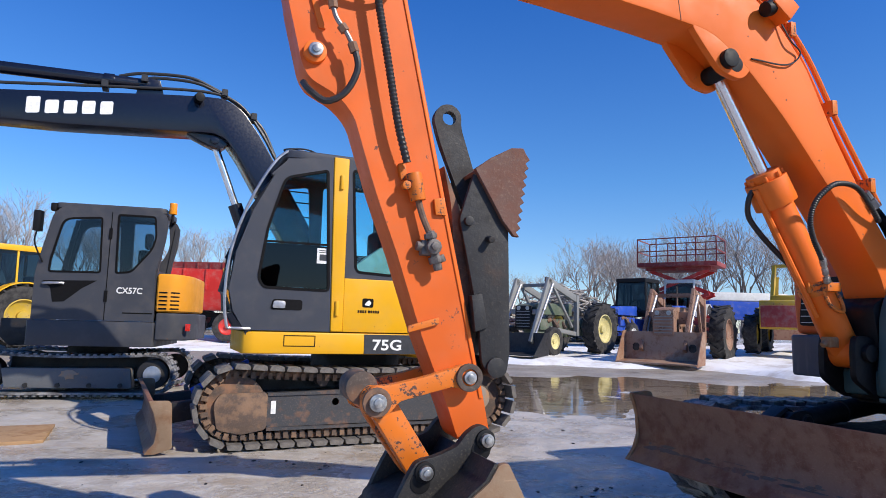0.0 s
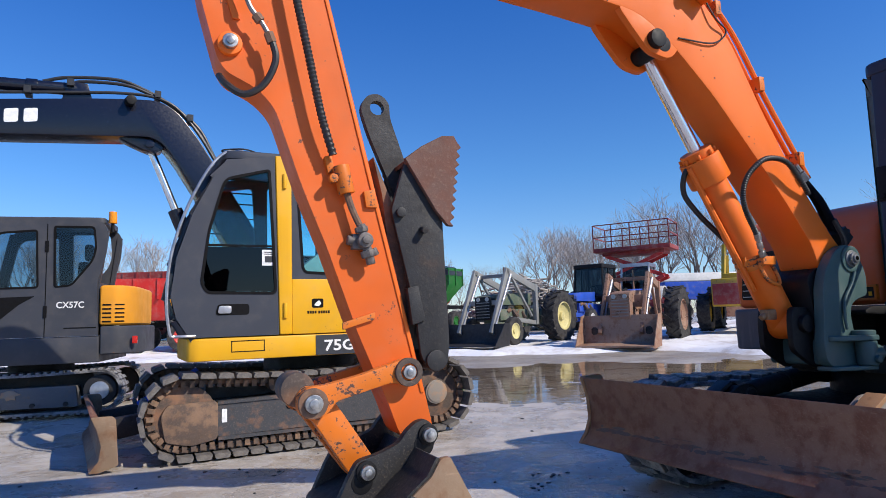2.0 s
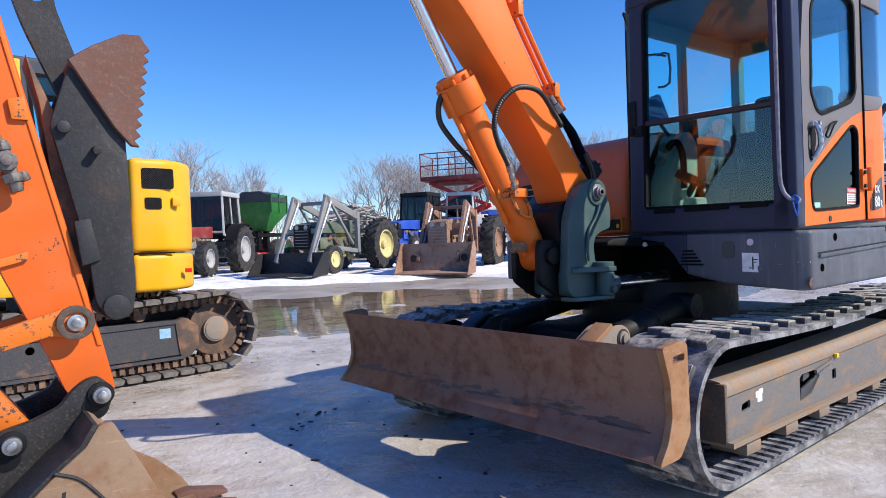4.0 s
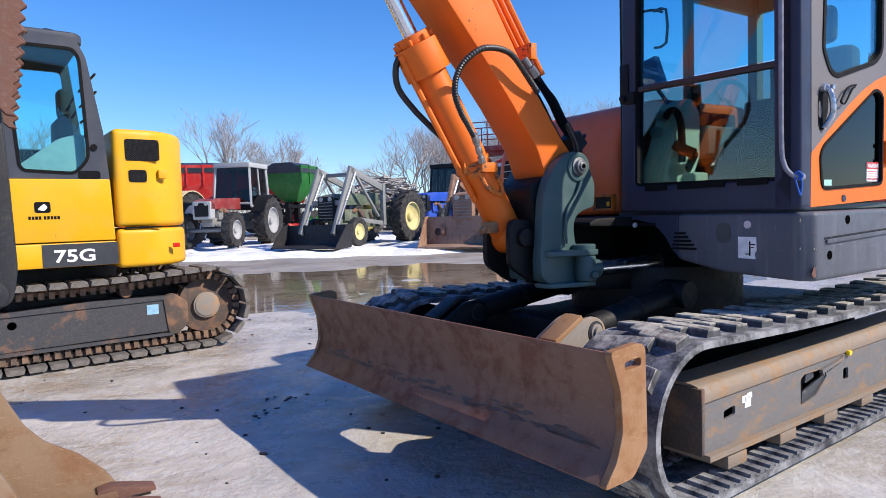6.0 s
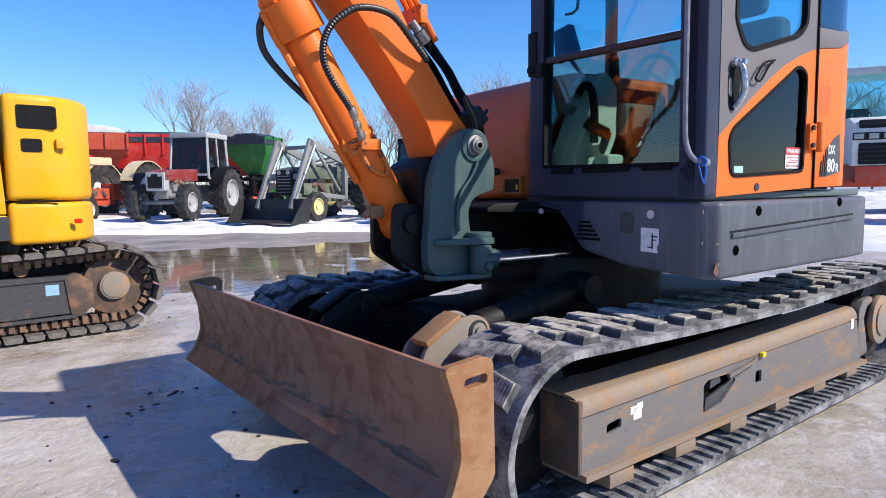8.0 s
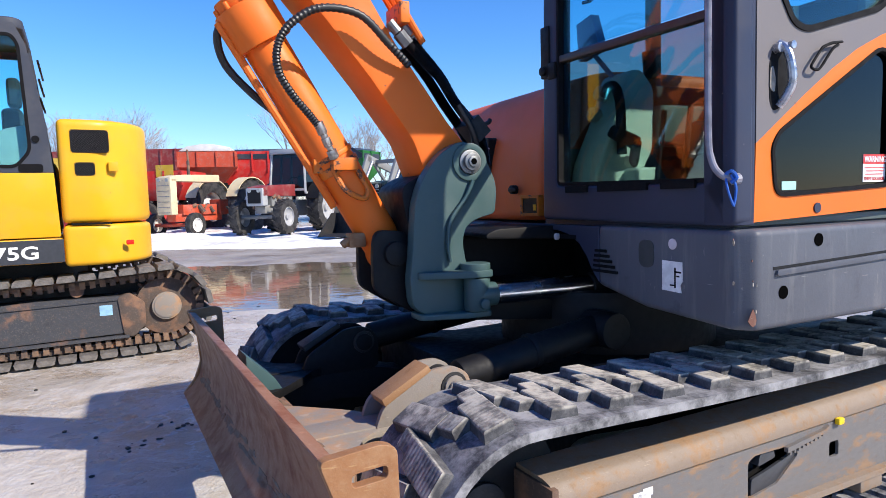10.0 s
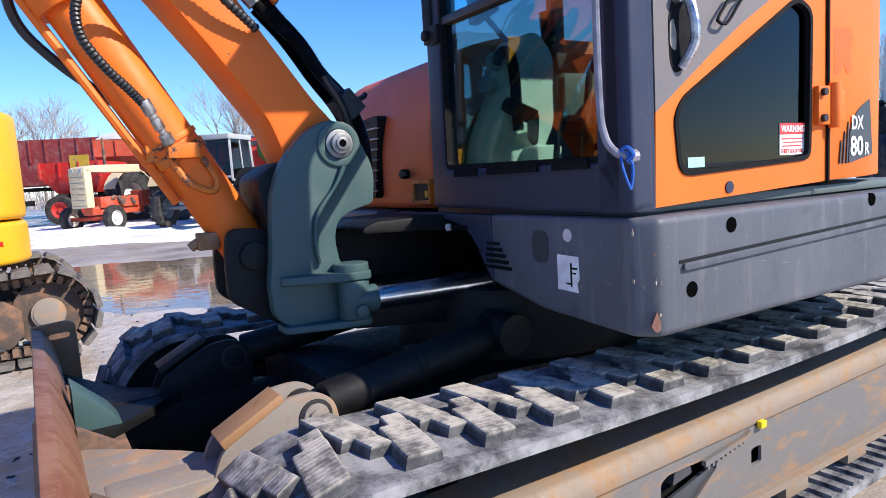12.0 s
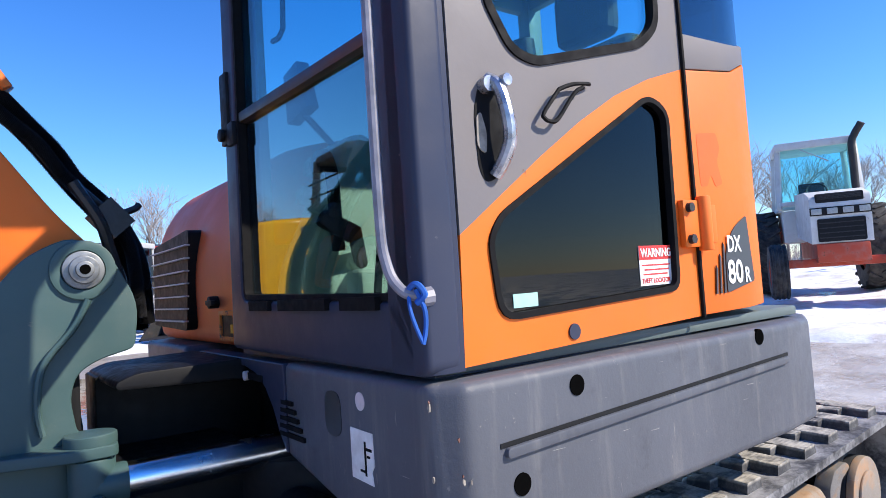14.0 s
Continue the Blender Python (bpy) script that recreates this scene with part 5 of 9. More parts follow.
prism(bm, [(3.590, 0.645), (3.628, 0.582), (3.697, 0.528), (3.765, 0.466), (3.823, 0.412), (3.94, 0.306), (3.93, 0.300), (3.812, 0.405), (3.754, 0.458), (3.685, 0.521), (3.614, 0.576), (3.575, 0.640)], -0.44, 0.442)
up("dark_top_plate", bm, HITCH, DOO, "rubbed top plate of the bucket, darkened for its shade", 0.003)
bm = bmesh.new()
for y0, y1 in ((0.42, 0.45), (-0.47, -0.44)):
    prism(bm, rounded([(3.535, 0.645)] + back + [(3.075, 0.055), (3.12, 0.125), (3.216, 0.220), (3.338, 0.302), (3.403, 0.38), (3.455, 0.491), (3.489, 0.557)], 0.012, 2), y0, y1)
up("cheek_plate", bm, BUCKET, DOO, "tan scraped bucket cheek plate", 0.005)
bm = bmesh.new()
for k in range(5):
    y = -0.40 + k * 0.195
    prism(bm, [(3.16, 0.012), (3.16, 0.065), (3.10, 0.075), (2.93, 0.035), (2.93, 0.018)], y - 0.04, y + 0.04)
up("bucket_teeth", bm, RUST, DOO, bevel=0.006)
# dark bosses round the pins of the hitch, with bare rims; offset black discs paint their cast shadows
for x, z in ((3.53, 0.690), (3.795, 0.570)):
    bm = bmesh.new()
    cyl(bm, (x, 0.195, z), (x, 0.212, z), 0.043, 24)
    cyl(bm, (x + 0.018, 0.195, z - 0.042), (x + 0.018, 0.203, z - 0.042), 0.044, 20)
    up("pin_collar", bm, BLACK, DOO, "", 0.004)
bm = bmesh.new()
for x, z in ((3.592, 0.945), (3.995, 0.846)):
    ring_prism(bm, [(x + 0.060 * math.cos(i * 0.2618), z + 0.060 * math.sin(i * 0.2618)) for i in range(24)], [(x + 0.036 * math.cos(i * 0.2618), z + 0.036 * math.sin(i * 0.2618)) for i in range(24)], 0.15, 0.172)
up("link_washer", bm, MUDSTEEL, DOO, "greasy rusty washer", 0.004)
bm = bmesh.new()
cyl(bm, (3.885, 0.19, 0.385), (3.885, 0.206, 0.385), 0.028, 18)
up("hitch_bolt", bm, MUDSTEEL, DOO, "", 0.004)

# groove and plain stencil bars on the cheek
bm = bmesh.new()
tube(bm, [(3.700, 0.451, 0.518), (3.637, 0.451, 0.486), (3.588, 0.451, 0.431), (3.538, 0.451, 0.361), (3.491, 0.451, 0.299), (3.455, 0.451, 0.19), (3.45, 0.451, 0.08)], 0.0055, 6)
up("cheek_weld", bm, DARKSTEEL, DOO, "dark weld line")
bm = bmesh.new()
for k in range(5):
    x, z = 3.680 + k * 0.021, 0.440 - k * 0.0145
    prism(bm, [(x + 0.006, z - 0.020), (x - 0.005, z - 0.016), (x - 0.008, z + 0.016), (x + 0.002, z + 0.013)], 0.4495, 0.4512)
up("stencil_bars", bm, DARKSTEEL, DOO, "worn stencil bar")

# thumb folded against the arm
bm = bmesh.new()
for y0, y1 in ((0.095, 0.125), (-0.175, -0.145)):
    prism(bm, rounded([(3.57, 1.87), (3.45, 1.93), (3.40, 1.62), (3.385, 1.05), (3.40, 0.95), (3.47, 0.93), (3.52, 1.0), (3.54, 1.20), (3.64, 1.64)], [0.02, 0.02, 0.02, 0.03, 0.05, 0.05, 0.03, 0.02, 0.02], 4), y0, y1)
prism(bm, [(3.41, 1.60), (3.395, 1.08), (3.415, 1.08), (3.43, 1.60)], -0.15, 0.10)
TH = up("thumb", bm, DARKSTEEL, DOO, "dark steel bucket thumb with rusty toothed tip", 0.006)
bm = bmesh.new()
edge = []
for k in range(10):
    t = k / 9
    x, z = 3.315 + 0.05 * t, 1.960 - 0.365 * t
    edge += [(x + 0.009, z), (x - 0.009, z - 0.022)]
tip = [(3.58, 1.87), (3.50, 1.93), (3.40, 1.985), (3.34, 1.99)] + edge + [(3.385, 1.575), (3.44, 1.64)]
for y0, y1 in ((0.125, 0.15), (-0.20, -0.175)):
    prism(bm, tip, y0, y1)
prism(bm, [(3.58, 1.86), (3.50, 1.92), (3.40, 1.975), (3.40, 1.955), (3.49, 1.90), (3.57, 1.845)], -0.18, 0.13)
up("toothed_tip", bm, RUST, DOO, "rusty serrated thumb tip", 0.003, 1)
bm = bmesh.new()
plate(bm, rounded([(3.735, 2.14), (3.70, 2.20), (3.64, 2.21), (3.595, 2.17), (3.595, 2.10), (3.46, 1.70), (3.55, 1.66), (3.70, 2.02)], 0.05, 4), [arc(3.655, 2.14, 0.034, 0, 330, 11)], -0.045, -0.005)
up("stay_bar", bm, DARKSTEEL, DOO, "dark steel stay bar with an eye")
bm = bmesh.new()
prism(bm, [(3.50, 1.16), (3.56, 1.14), (3.58, 1.30), (3.53, 1.31)], 0.09, 0.14)
cyl(bm, (3.455, -0.19, 0.985), (3.455, 0.14, 0.985), 0.045, 20)
cyl(bm, (3.50, 0.10, 1.56), (3.50, 0.17, 1.55), 0.016, 12)
cyl(bm, (3.60, 0.10, 1.63), (3.60, 0.15, 1.63), 0.022, 12)
up("thumb_pins", bm, DARKSTEEL, bevel=0.004)
bm = bmesh.new()
prism(bm, rounded([(3.66, 1.72), (3.70, 1.90), (3.58, 1.60), (3.52, 1.15), (3.55, 0.98), (3.60, 1.10)], 0.02, 3), -0.12, 0.06)
up("thumb_mount", bm, MUDSTEEL, bevel=0.006)
# valve, fittings and hoses on the arm's side
bm = bmesh.new()
cyl(bm, (3.772, 0.11, 1.50), (3.772, 0.185, 1.50), 0.034, 10)
cyl(bm, (3.772, 0.185, 1.50), (3.772, 0.20, 1.50), 0.020, 6)
cyl(bm, (3.785, 0.15, 1.57), (3.742, 0.15, 1.40), 0.021, 8)
cyl(bm, (3.760, 0.15, 1.46), (3.752, 0.15, 1.43), 0.032, 6)
cyl(bm, (3.785, 0.15, 1.56), (3.780, 0.15, 1.535), 0.030, 6)
box(bm, 3.745, 3.82, 0.10, 0.15, 1.465, 1.53)
cyl(bm, (3.80, 0.13, 1.50), (3.84, 0.13, 1.505), 0.022, 8)
cyl(bm, (3.73, 0.13, 1.47), (3.715, 0.13, 1.44), 0.018, 8)
up("shutoff_valve", bm, VALVE, DOO, "grey steel shut-off valve", 0.006)
bm = bmesh.new()
cyl(bm, (3.865, 0.14, 1.82), (3.84, 0.14, 1.70), 0.035, 14)
cyl(bm, (3.90, 0.14, 1.76), (3.90, 0.17, 1.76), 0.02, 10)
prism(bm, [(3.76, 1.72), (3.71, 1.73), (3.70, 1.65), (3.75, 1.65)], 0.10, 0.118)
prism(bm, [(3.93, 1.86), (3.90, 1.87), (3.885, 1.80), (3.915, 1.79)], 0.10, 0.125)
prism(bm, [(3.86, 1.16), (3.72, 1.20), (3.72, 1.17), (3.86, 1.13)], 0.10, 0.118)
up("arm_fittings", bm, ORANGE_WORN, bevel=0.004)
bm = bmesh.new()
tube(bm, [(4.10, 0.13, 3.30), (4.12, 0.17, 3.10), (4.10, 0.18, 2.85), (4.06, 0.17, 2.58), (4.005, 0.17, 2.30), (3.95, 0.165, 2.03), (3.90, 0.155, 1.86)], 0.019, 10, 8, 0.0075)
up("arm_hose", bm, HOSE, DOO, "black spiral-wrapped hose down the arm")
bm = bmesh.new()
tube(bm, [(4.055, 0.16, 3.0), (3.97, 0.20, 2.92), (3.915, 0.21, 2.81), (3.94, 0.21, 2.71), (4.035, 0.21, 2.663), (4.19, 0.20, 2.655), (4.26, 0.18, 2.58), (4.255, 0.17, 2.50)], 0.0135, 8)
tube(bm, [(4.155, 0.17, 2.335), (4.135, 0.17, 2.24), (4.18, 0.16, 2.135), (4.257, 0.15, 2.088), (4.325, 0.13, 2.13), (4.35, 0.08, 2.18)], 0.0145, 8)
up("arm_hoses", bm, HOSE, DOO, "looped black hydraulic hose")
bm = bmesh.new()
tube(bm, [(4.255, 0.17, 2.51), (4.235, 0.17, 2.45), (4.19, 0.17, 2.39), (4.155, 0.17, 2.33)], 0.011, 8)
up("hose_tube", bm, PINDARK, DOO, "bent steel tube between two hoses")
bm = bmesh.new()
for p, q in (((4.257, 0.17, 2.53), (4.25, 0.17, 2.49)), ((4.215, 0.17, 2.42), (4.195, 0.17, 2.395)), ((4.165, 0.17, 2.35), (4.15, 0.17, 2.31))):
    cyl(bm, p, q, 0.021, 6)
up("hose_nuts", bm, MUDSTEEL, DOO, "rusty hose nut")
bm = bmesh.new()
tube(bm, [(3.85, 0.14, 1.74), (3.82, 0.14, 1.64), (3.787, 0.15, 1.56)], 0.015, 8)
up("arm_line", bm, MUDSTEEL)

# ---- cab of the orange excavator ----
bm = bmesh.new()
fo = rounded([(0.135, 1.185), (1.17, 1.175), (1.17, 2.66), (0.175, 2.68)], [0.02, 0.03, 0.10, 0.10], 5)
fi = rounded([(0.242, 1.33), (1.072, 1.315), (1.082, 2.575), (0.268, 2.60)], [0.03, 0.03, 0.06, 0.06], 5)
ring_prism(bm, fo, fi, 0.37, 0.45, "x")
CAB = up("cab", bm, SLATE, DOO, "dark slate cab shell with tinted windows", 0.014, 3, 40)


def cabp(name, bm, mat, label="", bevel=0.0, seg=2, angle=35):
    bmesh.ops.transform(bm, matrix=SW, verts=bm.verts)
    return part(name, bm, mat, CAB, label, bevel, seg, angle)


curve = [(0.357, 1.43), (0.27, 1.492), (0.13, 1.592), (0.0, 1.678), (-0.13, 1.752), (-0.26, 1.808), (-0.412, 1.856)]
uw = rounded([(0.265, 1.90), (0.20, 1.80), (0.13, 1.782), (-0.25, 1.885), (-0.325, 1.95), (-0.335, 2.50), (0.10, 2.55), (0.24, 2.36)], [0.03, 0.04, 0.04, 0.04, 0.06, 0.08, 0.08, 0.05], 4)
lw = rounded([(0.292, 1.42), (0.275, 1.26), (-0.325, 1.285), (-0.335, 1.74), (-0.255, 1.772), (0.26, 1.47)], [0.03, 0.05, 0.04, 0.05, 0.04, 0.04], 4)
bm = bmesh.new()
plate(bm, curve + [(-0.412, 2.60), (0.10, 2.63), (0.31, 2.40), (0.357, 2.1)], [uw], 1.135, 1.168)
cabp("door_upper", bm, DOORGREY, "warm grey upper door panel")
bm = bmesh.new()
plate(bm, [(0.365, 1.185), (0.357, 1.43)] + curve[1:] + [(-0.412, 1.214)], [lw], 1.135, 1.168)
cabp("door_lower", bm, ORANGE, "orange lower door panel")
for w, d in ((uw, 0.020), (lw, 0.013)):
    bm = bmesh.new()
    ring_prism(bm, w, inset(w, d), 1.15, 1.173)
    cabp("window_seal", bm, SEAL)
    bm = bmesh.new()
    prism(bm, inset(w, d * 0.7), 1.150, 1.155)
    g = cabp("side_glass", bm, GLASS if w is uw else GLASS_DARK, "tinted side window pane")
    g.visible_shadow = False
# rear quarter: bends inwards
def quarter(z0, z1, out=0.0):
    pl = [(-0.420, 1.168), (-0.66, 1.167), (-0.76, 1.152), (-0.84, 1.095), (-0.905, 0.99), (-0.95, 0.86)]
    return [(x, y + out) for x, y in pl]


def bent(bm, pl, zs0, zs1, thick=0.03):
    rows = []
    for (x, y), a, b in zip(pl, zs0, zs1):
        rows.append([bm.verts.new(p) for p in ((x, y, a), (x, y, b), (x + thick * 0.3, y - thick, b), (x + thick * 0.3, y - thick, a))])
    for p, q in zip(rows, rows[1:]):
        for j in range(4):
            bm.faces.new((p[j], p[(j + 1) % 4], q[(j + 1) % 4], q[j]))
    bm.faces.new(rows[0])
    bm.faces.new(rows[-1][::-1])


pl = quarter(0, 0)
bm = bmesh.new()
bent(bm, pl, [1.214, 1.217, 1.22, 1.225, 1.23, 1.23], [1.857, 1.885, 1.925, 2.00, 2.05, 2.08])
cabp("rear_corner_panel", bm, ORANGE, "orange rear corner panel with a faded patch", 0.006)
bm = bmesh.new()
prism(bm, rounded([(-0.458, 1.55), (-0.455, 1.69), (-0.55, 1.70), (-0.565, 1.66), (-0.545, 1.62), (-0.565, 1.56), (-0.53, 1.55), (-0.51, 1.585), (-0.49, 1.55)], 0.01, 3), 1.1665, 1.1685)
cabp("faded_patch", bm, FADED, "redder unfaded patch where a decal was")
bm = bmesh.new()
bent(bm, pl, [1.859, 1.887, 1.927, 2.002, 2.052, 2.082], [1.955, 1.965, 1.98, 2.02, 2.07, 2.09])
bent(bm, pl, [2.50] * 6, [2.62] * 6)
cabp("rear_corner_trim", bm, DOORGREY, "", 0.004)
bm = bmesh.new()
bent(bm, [(x + 0.004, y - 0.01) for x, y in pl], [1.955, 1.965, 1.98, 2.02, 2.07, 2.09], [2.50] * 6, 0.006)
g = cabp("rear_corner_glass", bm, GLASS_TINT, "tinted rear corner pane")
g.visible_shadow = False
bm = bmesh.new()
tube(bm, [(-0.416, 1.172, 1.21), (-0.416, 1.172, 1.9), (-0.416, 1.17, 2.6)], 0.006, 6, 2)
cabp("door_gap_seal", bm, SEAL)
# front pillar bend, roof, far walls
bm = bmesh.new()
prism(bm, rounded([(0.45, 1.05), (0.45, 1.165), (0.362, 1.168), (0.362, 1.05)], [0, 0.07, 0, 0], 5), 1.178, 2.62, "z")
cabp("front_pillar", bm, SLATE, "slate front pillar", 0.003)
bm = bmesh.new()
prism(bm, rounded([(0.46, 0.12), (0.46, 1.165), (-0.55, 1.165), (-0.98, 0.85), (-0.98, 0.12)], 0.08, 4), 2.60, 2.69, "z")
cabp("roof", bm, SLATE, "", 0.03, 3)
bm = bmesh.new()
box(bm, 0.30, 0.38, 0.09, 0.14, 1.18, 2.62)
box(bm, -0.26, -0.19, 0.09, 0.13, 1.18, 2.62)
box(bm, -0.98, -0.90, 0.09, 0.16, 1.18, 2.62)
box(bm, -0.98, 0.38, 0.09, 0.13, 1.18, 1.50)
box(bm, -0.98, 0.38, 0.09, 0.13, 2.5, 2.62)
box(bm, -0.95, -0.91, 0.12, 0.84, 1.18, 1.70)
box(bm, -0.95, -0.91, 0.12, 0.84, 2.5, 2.62)
box(bm, -0.98, 0.40, 0.12, 1.14, 1.17, 1.20)
cabp("inner_frame", bm, CABIN, "dark grey inner cab frame", 0.01)
bm = bmesh.new()
prism(bm, [(0.245, 1.850), (1.09, 1.828), (1.09, 1.858), (0.245, 1.882)], 0.405, 0.445, "x")
cabp("window_crossbar", bm, CROSSBAR, "dark brown window crossbar", 0.008)
bm = bmesh.new()
ring_prism(bm, fi, inset(fi, 0.014), 0.42, 0.448, "x")
cabp("front_seal", bm, SEAL)
for z0, z1, gm in ((1.315, 1.85, GLASS_MIRROR), (1.88, 2.59, GLASS)):
    bm = bmesh.new()
    prism(bm, [(0.22, z0 + 0.01), (1.09, z0 - 0.01), (1.10, z1 - 0.01), (0.25, z1 + 0.01)], 0.418, 0.424, "x")
    g = cabp("front_glass", bm, gm, "clear front window pane")
    g.visible_shadow = False
bm = bmesh.new()
for y, w in ((0.32, 0.14), (0.53, 0.27), (0.87, 0.15)):
    box(bm, 0.43, 0.462, y, y + w, 1.298, 1.325)
cabp("lower_stops", bm, SEAL)
# grab rail with blue strap, door handle, step loop, hinge
bm = bmesh.new()
tube(bm, [(0.455, 1.10, 2.56), (0.485, 1.105, 2.47), (0.49, 1.105, 2.0), (0.49, 1.105, 1.5), (0.488, 1.115, 1.385), (0.475, 1.14, 1.335), (0.445, 1.165, 1.32)], 0.0105, 10, 6)
cyl(bm, (0.452, 1.163, 1.32), (0.43, 1.165, 1.322), 0.018, 10)
cabp("grab_rail", bm, RAIL, "grey painted tubular grab rail")
bm = bmesh.new()
tube(bm, [(0.462, 1.165, 1.335), (0.452, 1.175, 1.30), (0.450, 1.172, 1.265), (0.456, 1.170, 1.238)], 0.0045, 6)
tube(bm, [(0.468, 1.15, 1.335), (0.472, 1.16, 1.30), (0.466, 1.165, 1.27), (0.456, 1.170, 1.24)], 0.004, 6)
tube(bm, [(0.47, 1.14, 1.325), (0.462, 1.165, 1.345), (0.452, 1.178, 1.325), (0.462, 1.165, 1.31)], 0.006, 6)
cabp("strap", bm, BLUE_CLOTH, "knotted blue strap on the rail")
bm = bmesh.new()
prism(bm, rounded([(0.300, 1.56), (0.304, 1.67), (0.285, 1.73), (0.235, 1.74), (0.210, 1.68), (0.214, 1.62), (0.255, 1.54), (0.285, 1.53)], 0.025, 4), 1.166, 1.1695)
cabp("handle_recess", bm, SEAL)
bm = bmesh.new()
prism(bm, rounded([(0.302, 1.60), (0.300, 1.66), (0.288, 1.67), (0.276, 1.63), (0.280, 1.585)], 0.012, 3), 1.169, 1.172)
cabp("handle_hollow", bm, CHIPTAN)
bm = bmesh.new()
hp = [(0.268, 1.172, 1.738), (0.258, 1.195, 1.715), (0.252, 1.208, 1.66), (0.248, 1.206, 1.61), (0.255, 1.19, 1.57), (0.262, 1.172, 1.545)]
tube(bm, hp, 0.0135, 10)
cyl(bm, (0.248, 1.165, 1.728), (0.248, 1.212, 1.728), 0.012, 12)
cyl(bm, (0.275, 1.165, 1.722), (0.275, 1.19, 1.722), 0.016, 12)
cabp("door_handle", bm, HANDLE, "bare metal door handle")
bm = bmesh.new()
tube(bm, [(-0.034, 1.176, 1.764), (-0.01, 1.185, 1.760), (0.032, 1.186, 1.753), (0.073, 1.186, 1.738), (0.085, 1.186, 1.728), (0.128, 1.186, 1.680), (0.126, 1.186, 1.668), (0.110, 1.186, 1.664), (0.086, 1.186, 1.672), (0.030, 1.186, 1.733), (0.0, 1.186, 1.750)], 0.0048, 6, 4)
cabp("latch_loop", bm, SEAL, "black bent-rod latch loop")
bm = bmesh.new()
cyl(bm, (-0.43, 1.185, 1.38), (-0.43, 1.185, 1.52), 0.02, 14)
box(bm, -0.42, -0.345, 1.168, 1.185, 1.39, 1.51)
box(bm, -0.50, -0.44, 1.160, 1.180, 1.40, 1.50)
hg = cabp("hinge", bm, ORANGE, "orange door hinge", 0.004)
bm = bmesh.new()
cyl(bm, (-0.365, 1.185, 1.41), (-0.365, 1.197, 1.41), 0.012, 10)
cyl(bm, (-0.365, 1.185, 1.49), (-0.365, 1.197, 1.49), 0.012, 10)
cabp("hinge_bolts", bm, DARKSTEEL)
bm = bmesh.new()
cyl(bm, (0.068, 1.166, 1.222), (0.068, 1.172, 1.222), 0.017, 16)
cabp("plug", bm, SLATE)
# decals
bm = bmesh.new()
box(bm, -0.318, -0.188, 1.1555, 1.157, 1.303, 1.399)
ws = cabp("warning_label", bm, WHITE, "red and white warning label")
bm = bmesh.new()
box(bm, -0.318, -0.188, 1.157, 1.158, 1.365, 1.399)
cabp("warning_band", bm, REDINK)
writing("WARNING", 0.029, SW @ face_side(-0.193, 1.372, 1.1585), WHITE, CAB, "warning_text", 0.0005, 0.86)
writing("THEFT LOCATOR", 0.0165, SW @ face_side(-0.193, 1.309, 1.1575), REDINK, CAB, "warning_text", 0.0005, 0.86)
bm = bmesh.new()
for z, a, b in ((1.352, 0.196, 0.308), (1.341, 0.205, 0.302), (1.330, 0.20, 0.295)):
    box(bm, -b, -a, 1.157, 1.158, z - 0.0017, z + 0.0017)
cabp("warning_lines", bm, REDINK)
bm = bmesh.new()
box(bm, 0.156, 0.224, 1.1555, 1.157, 1.283, 1.311)
cabp("ok_sticker", bm, plain("pale_green_sticker", (0.35, 0.6, 0.52), 0.5), "pale green sticker")
# model plate on the rear corner, set to its bend
MP = Matrix.Translation((-0.545, 1.1645, 0)) @ Matrix.Rotation(radians(1.2), 4, "Z")
bm = bmesh.new()
prism(bm, rounded([(0.005, 1.265), (0.0, 1.38), (-0.05, 1.44), (-0.125, 1.475), (-0.145, 1.29)], [0.01, 0.05, 0.03, 0.01, 0.01], 3), 0.004, 0.007)
for k in range(3):
    prism(bm, [(0.02 + k * 0.021, 1.265), (0.012 + k * 0.021, 1.265), (0.004 + k * 0.021, 1.39 - k * 0.03), (0.010 + k * 0.021, 1.40 - k * 0.03)], 0.004, 0.007)
bmesh.ops.transform(bm, matrix=MP, verts=bm.verts)
cabp("model_plate", bm, PLATEGREY, "dark grey model plate")
writing("DX", 0.062, SW @ MP @ face_side(-0.008, 1.375, 0.008), WHITE, CAB, "model_text", 0.0005, 0.8)
writing("80", 0.088, SW @ MP @ face_side(0.0, 1.290, 0.0085), WHITE, CAB, "model_text", 0.0005, 0.92)
writing("R", 0.058, SW @ MP @ face_side(-0.090, 1.290, 0.0085), WHITE, CAB, "model_text", 0.0005, 0.85)
# grab loop and clamp on the far front pillar
bm = bmesh.new()
tube(bm, [(0.40, 0.27, 2.30), (0.36, 0.32, 2.30), (0.34, 0.36, 2.28)], 0.008, 6, 3)
tube(bm, [(0.34, 0.30, 2.30), (0.34, 0.38, 2.29), (0.34, 0.38, 2.11), (0.34, 0.30, 2.10)], 0.008, 6, 2)
cabp("grab_loop", bm, BLACK)
bm = bmesh.new()
box(bm, 0.42, 0.46, 0.15, 0.21, 1.80, 2.02)
box(bm, 0.43, 0.46, 0.20, 0.25, 1.79, 1.86)
cyl(bm, (0.46, 0.175, 1.83), (0.475, 0.175, 1.83), 0.02, 12)
cabp("pillar_clamp", bm, BLACK, "black clamp on the front pillar", 0.008)
# seat, console, levers
bm = bmesh.new()
box(bm, -0.62, -0.12, 0.40, 0.92, 1.45, 1.60)
box(bm, -0.72, -0.58, 0.42, 0.90, 1.58, 2.10, Matrix.Translation((0, 0, 0)))
box(bm, -0.72, -0.62, 0.54, 0.78, 2.14, 2.36)
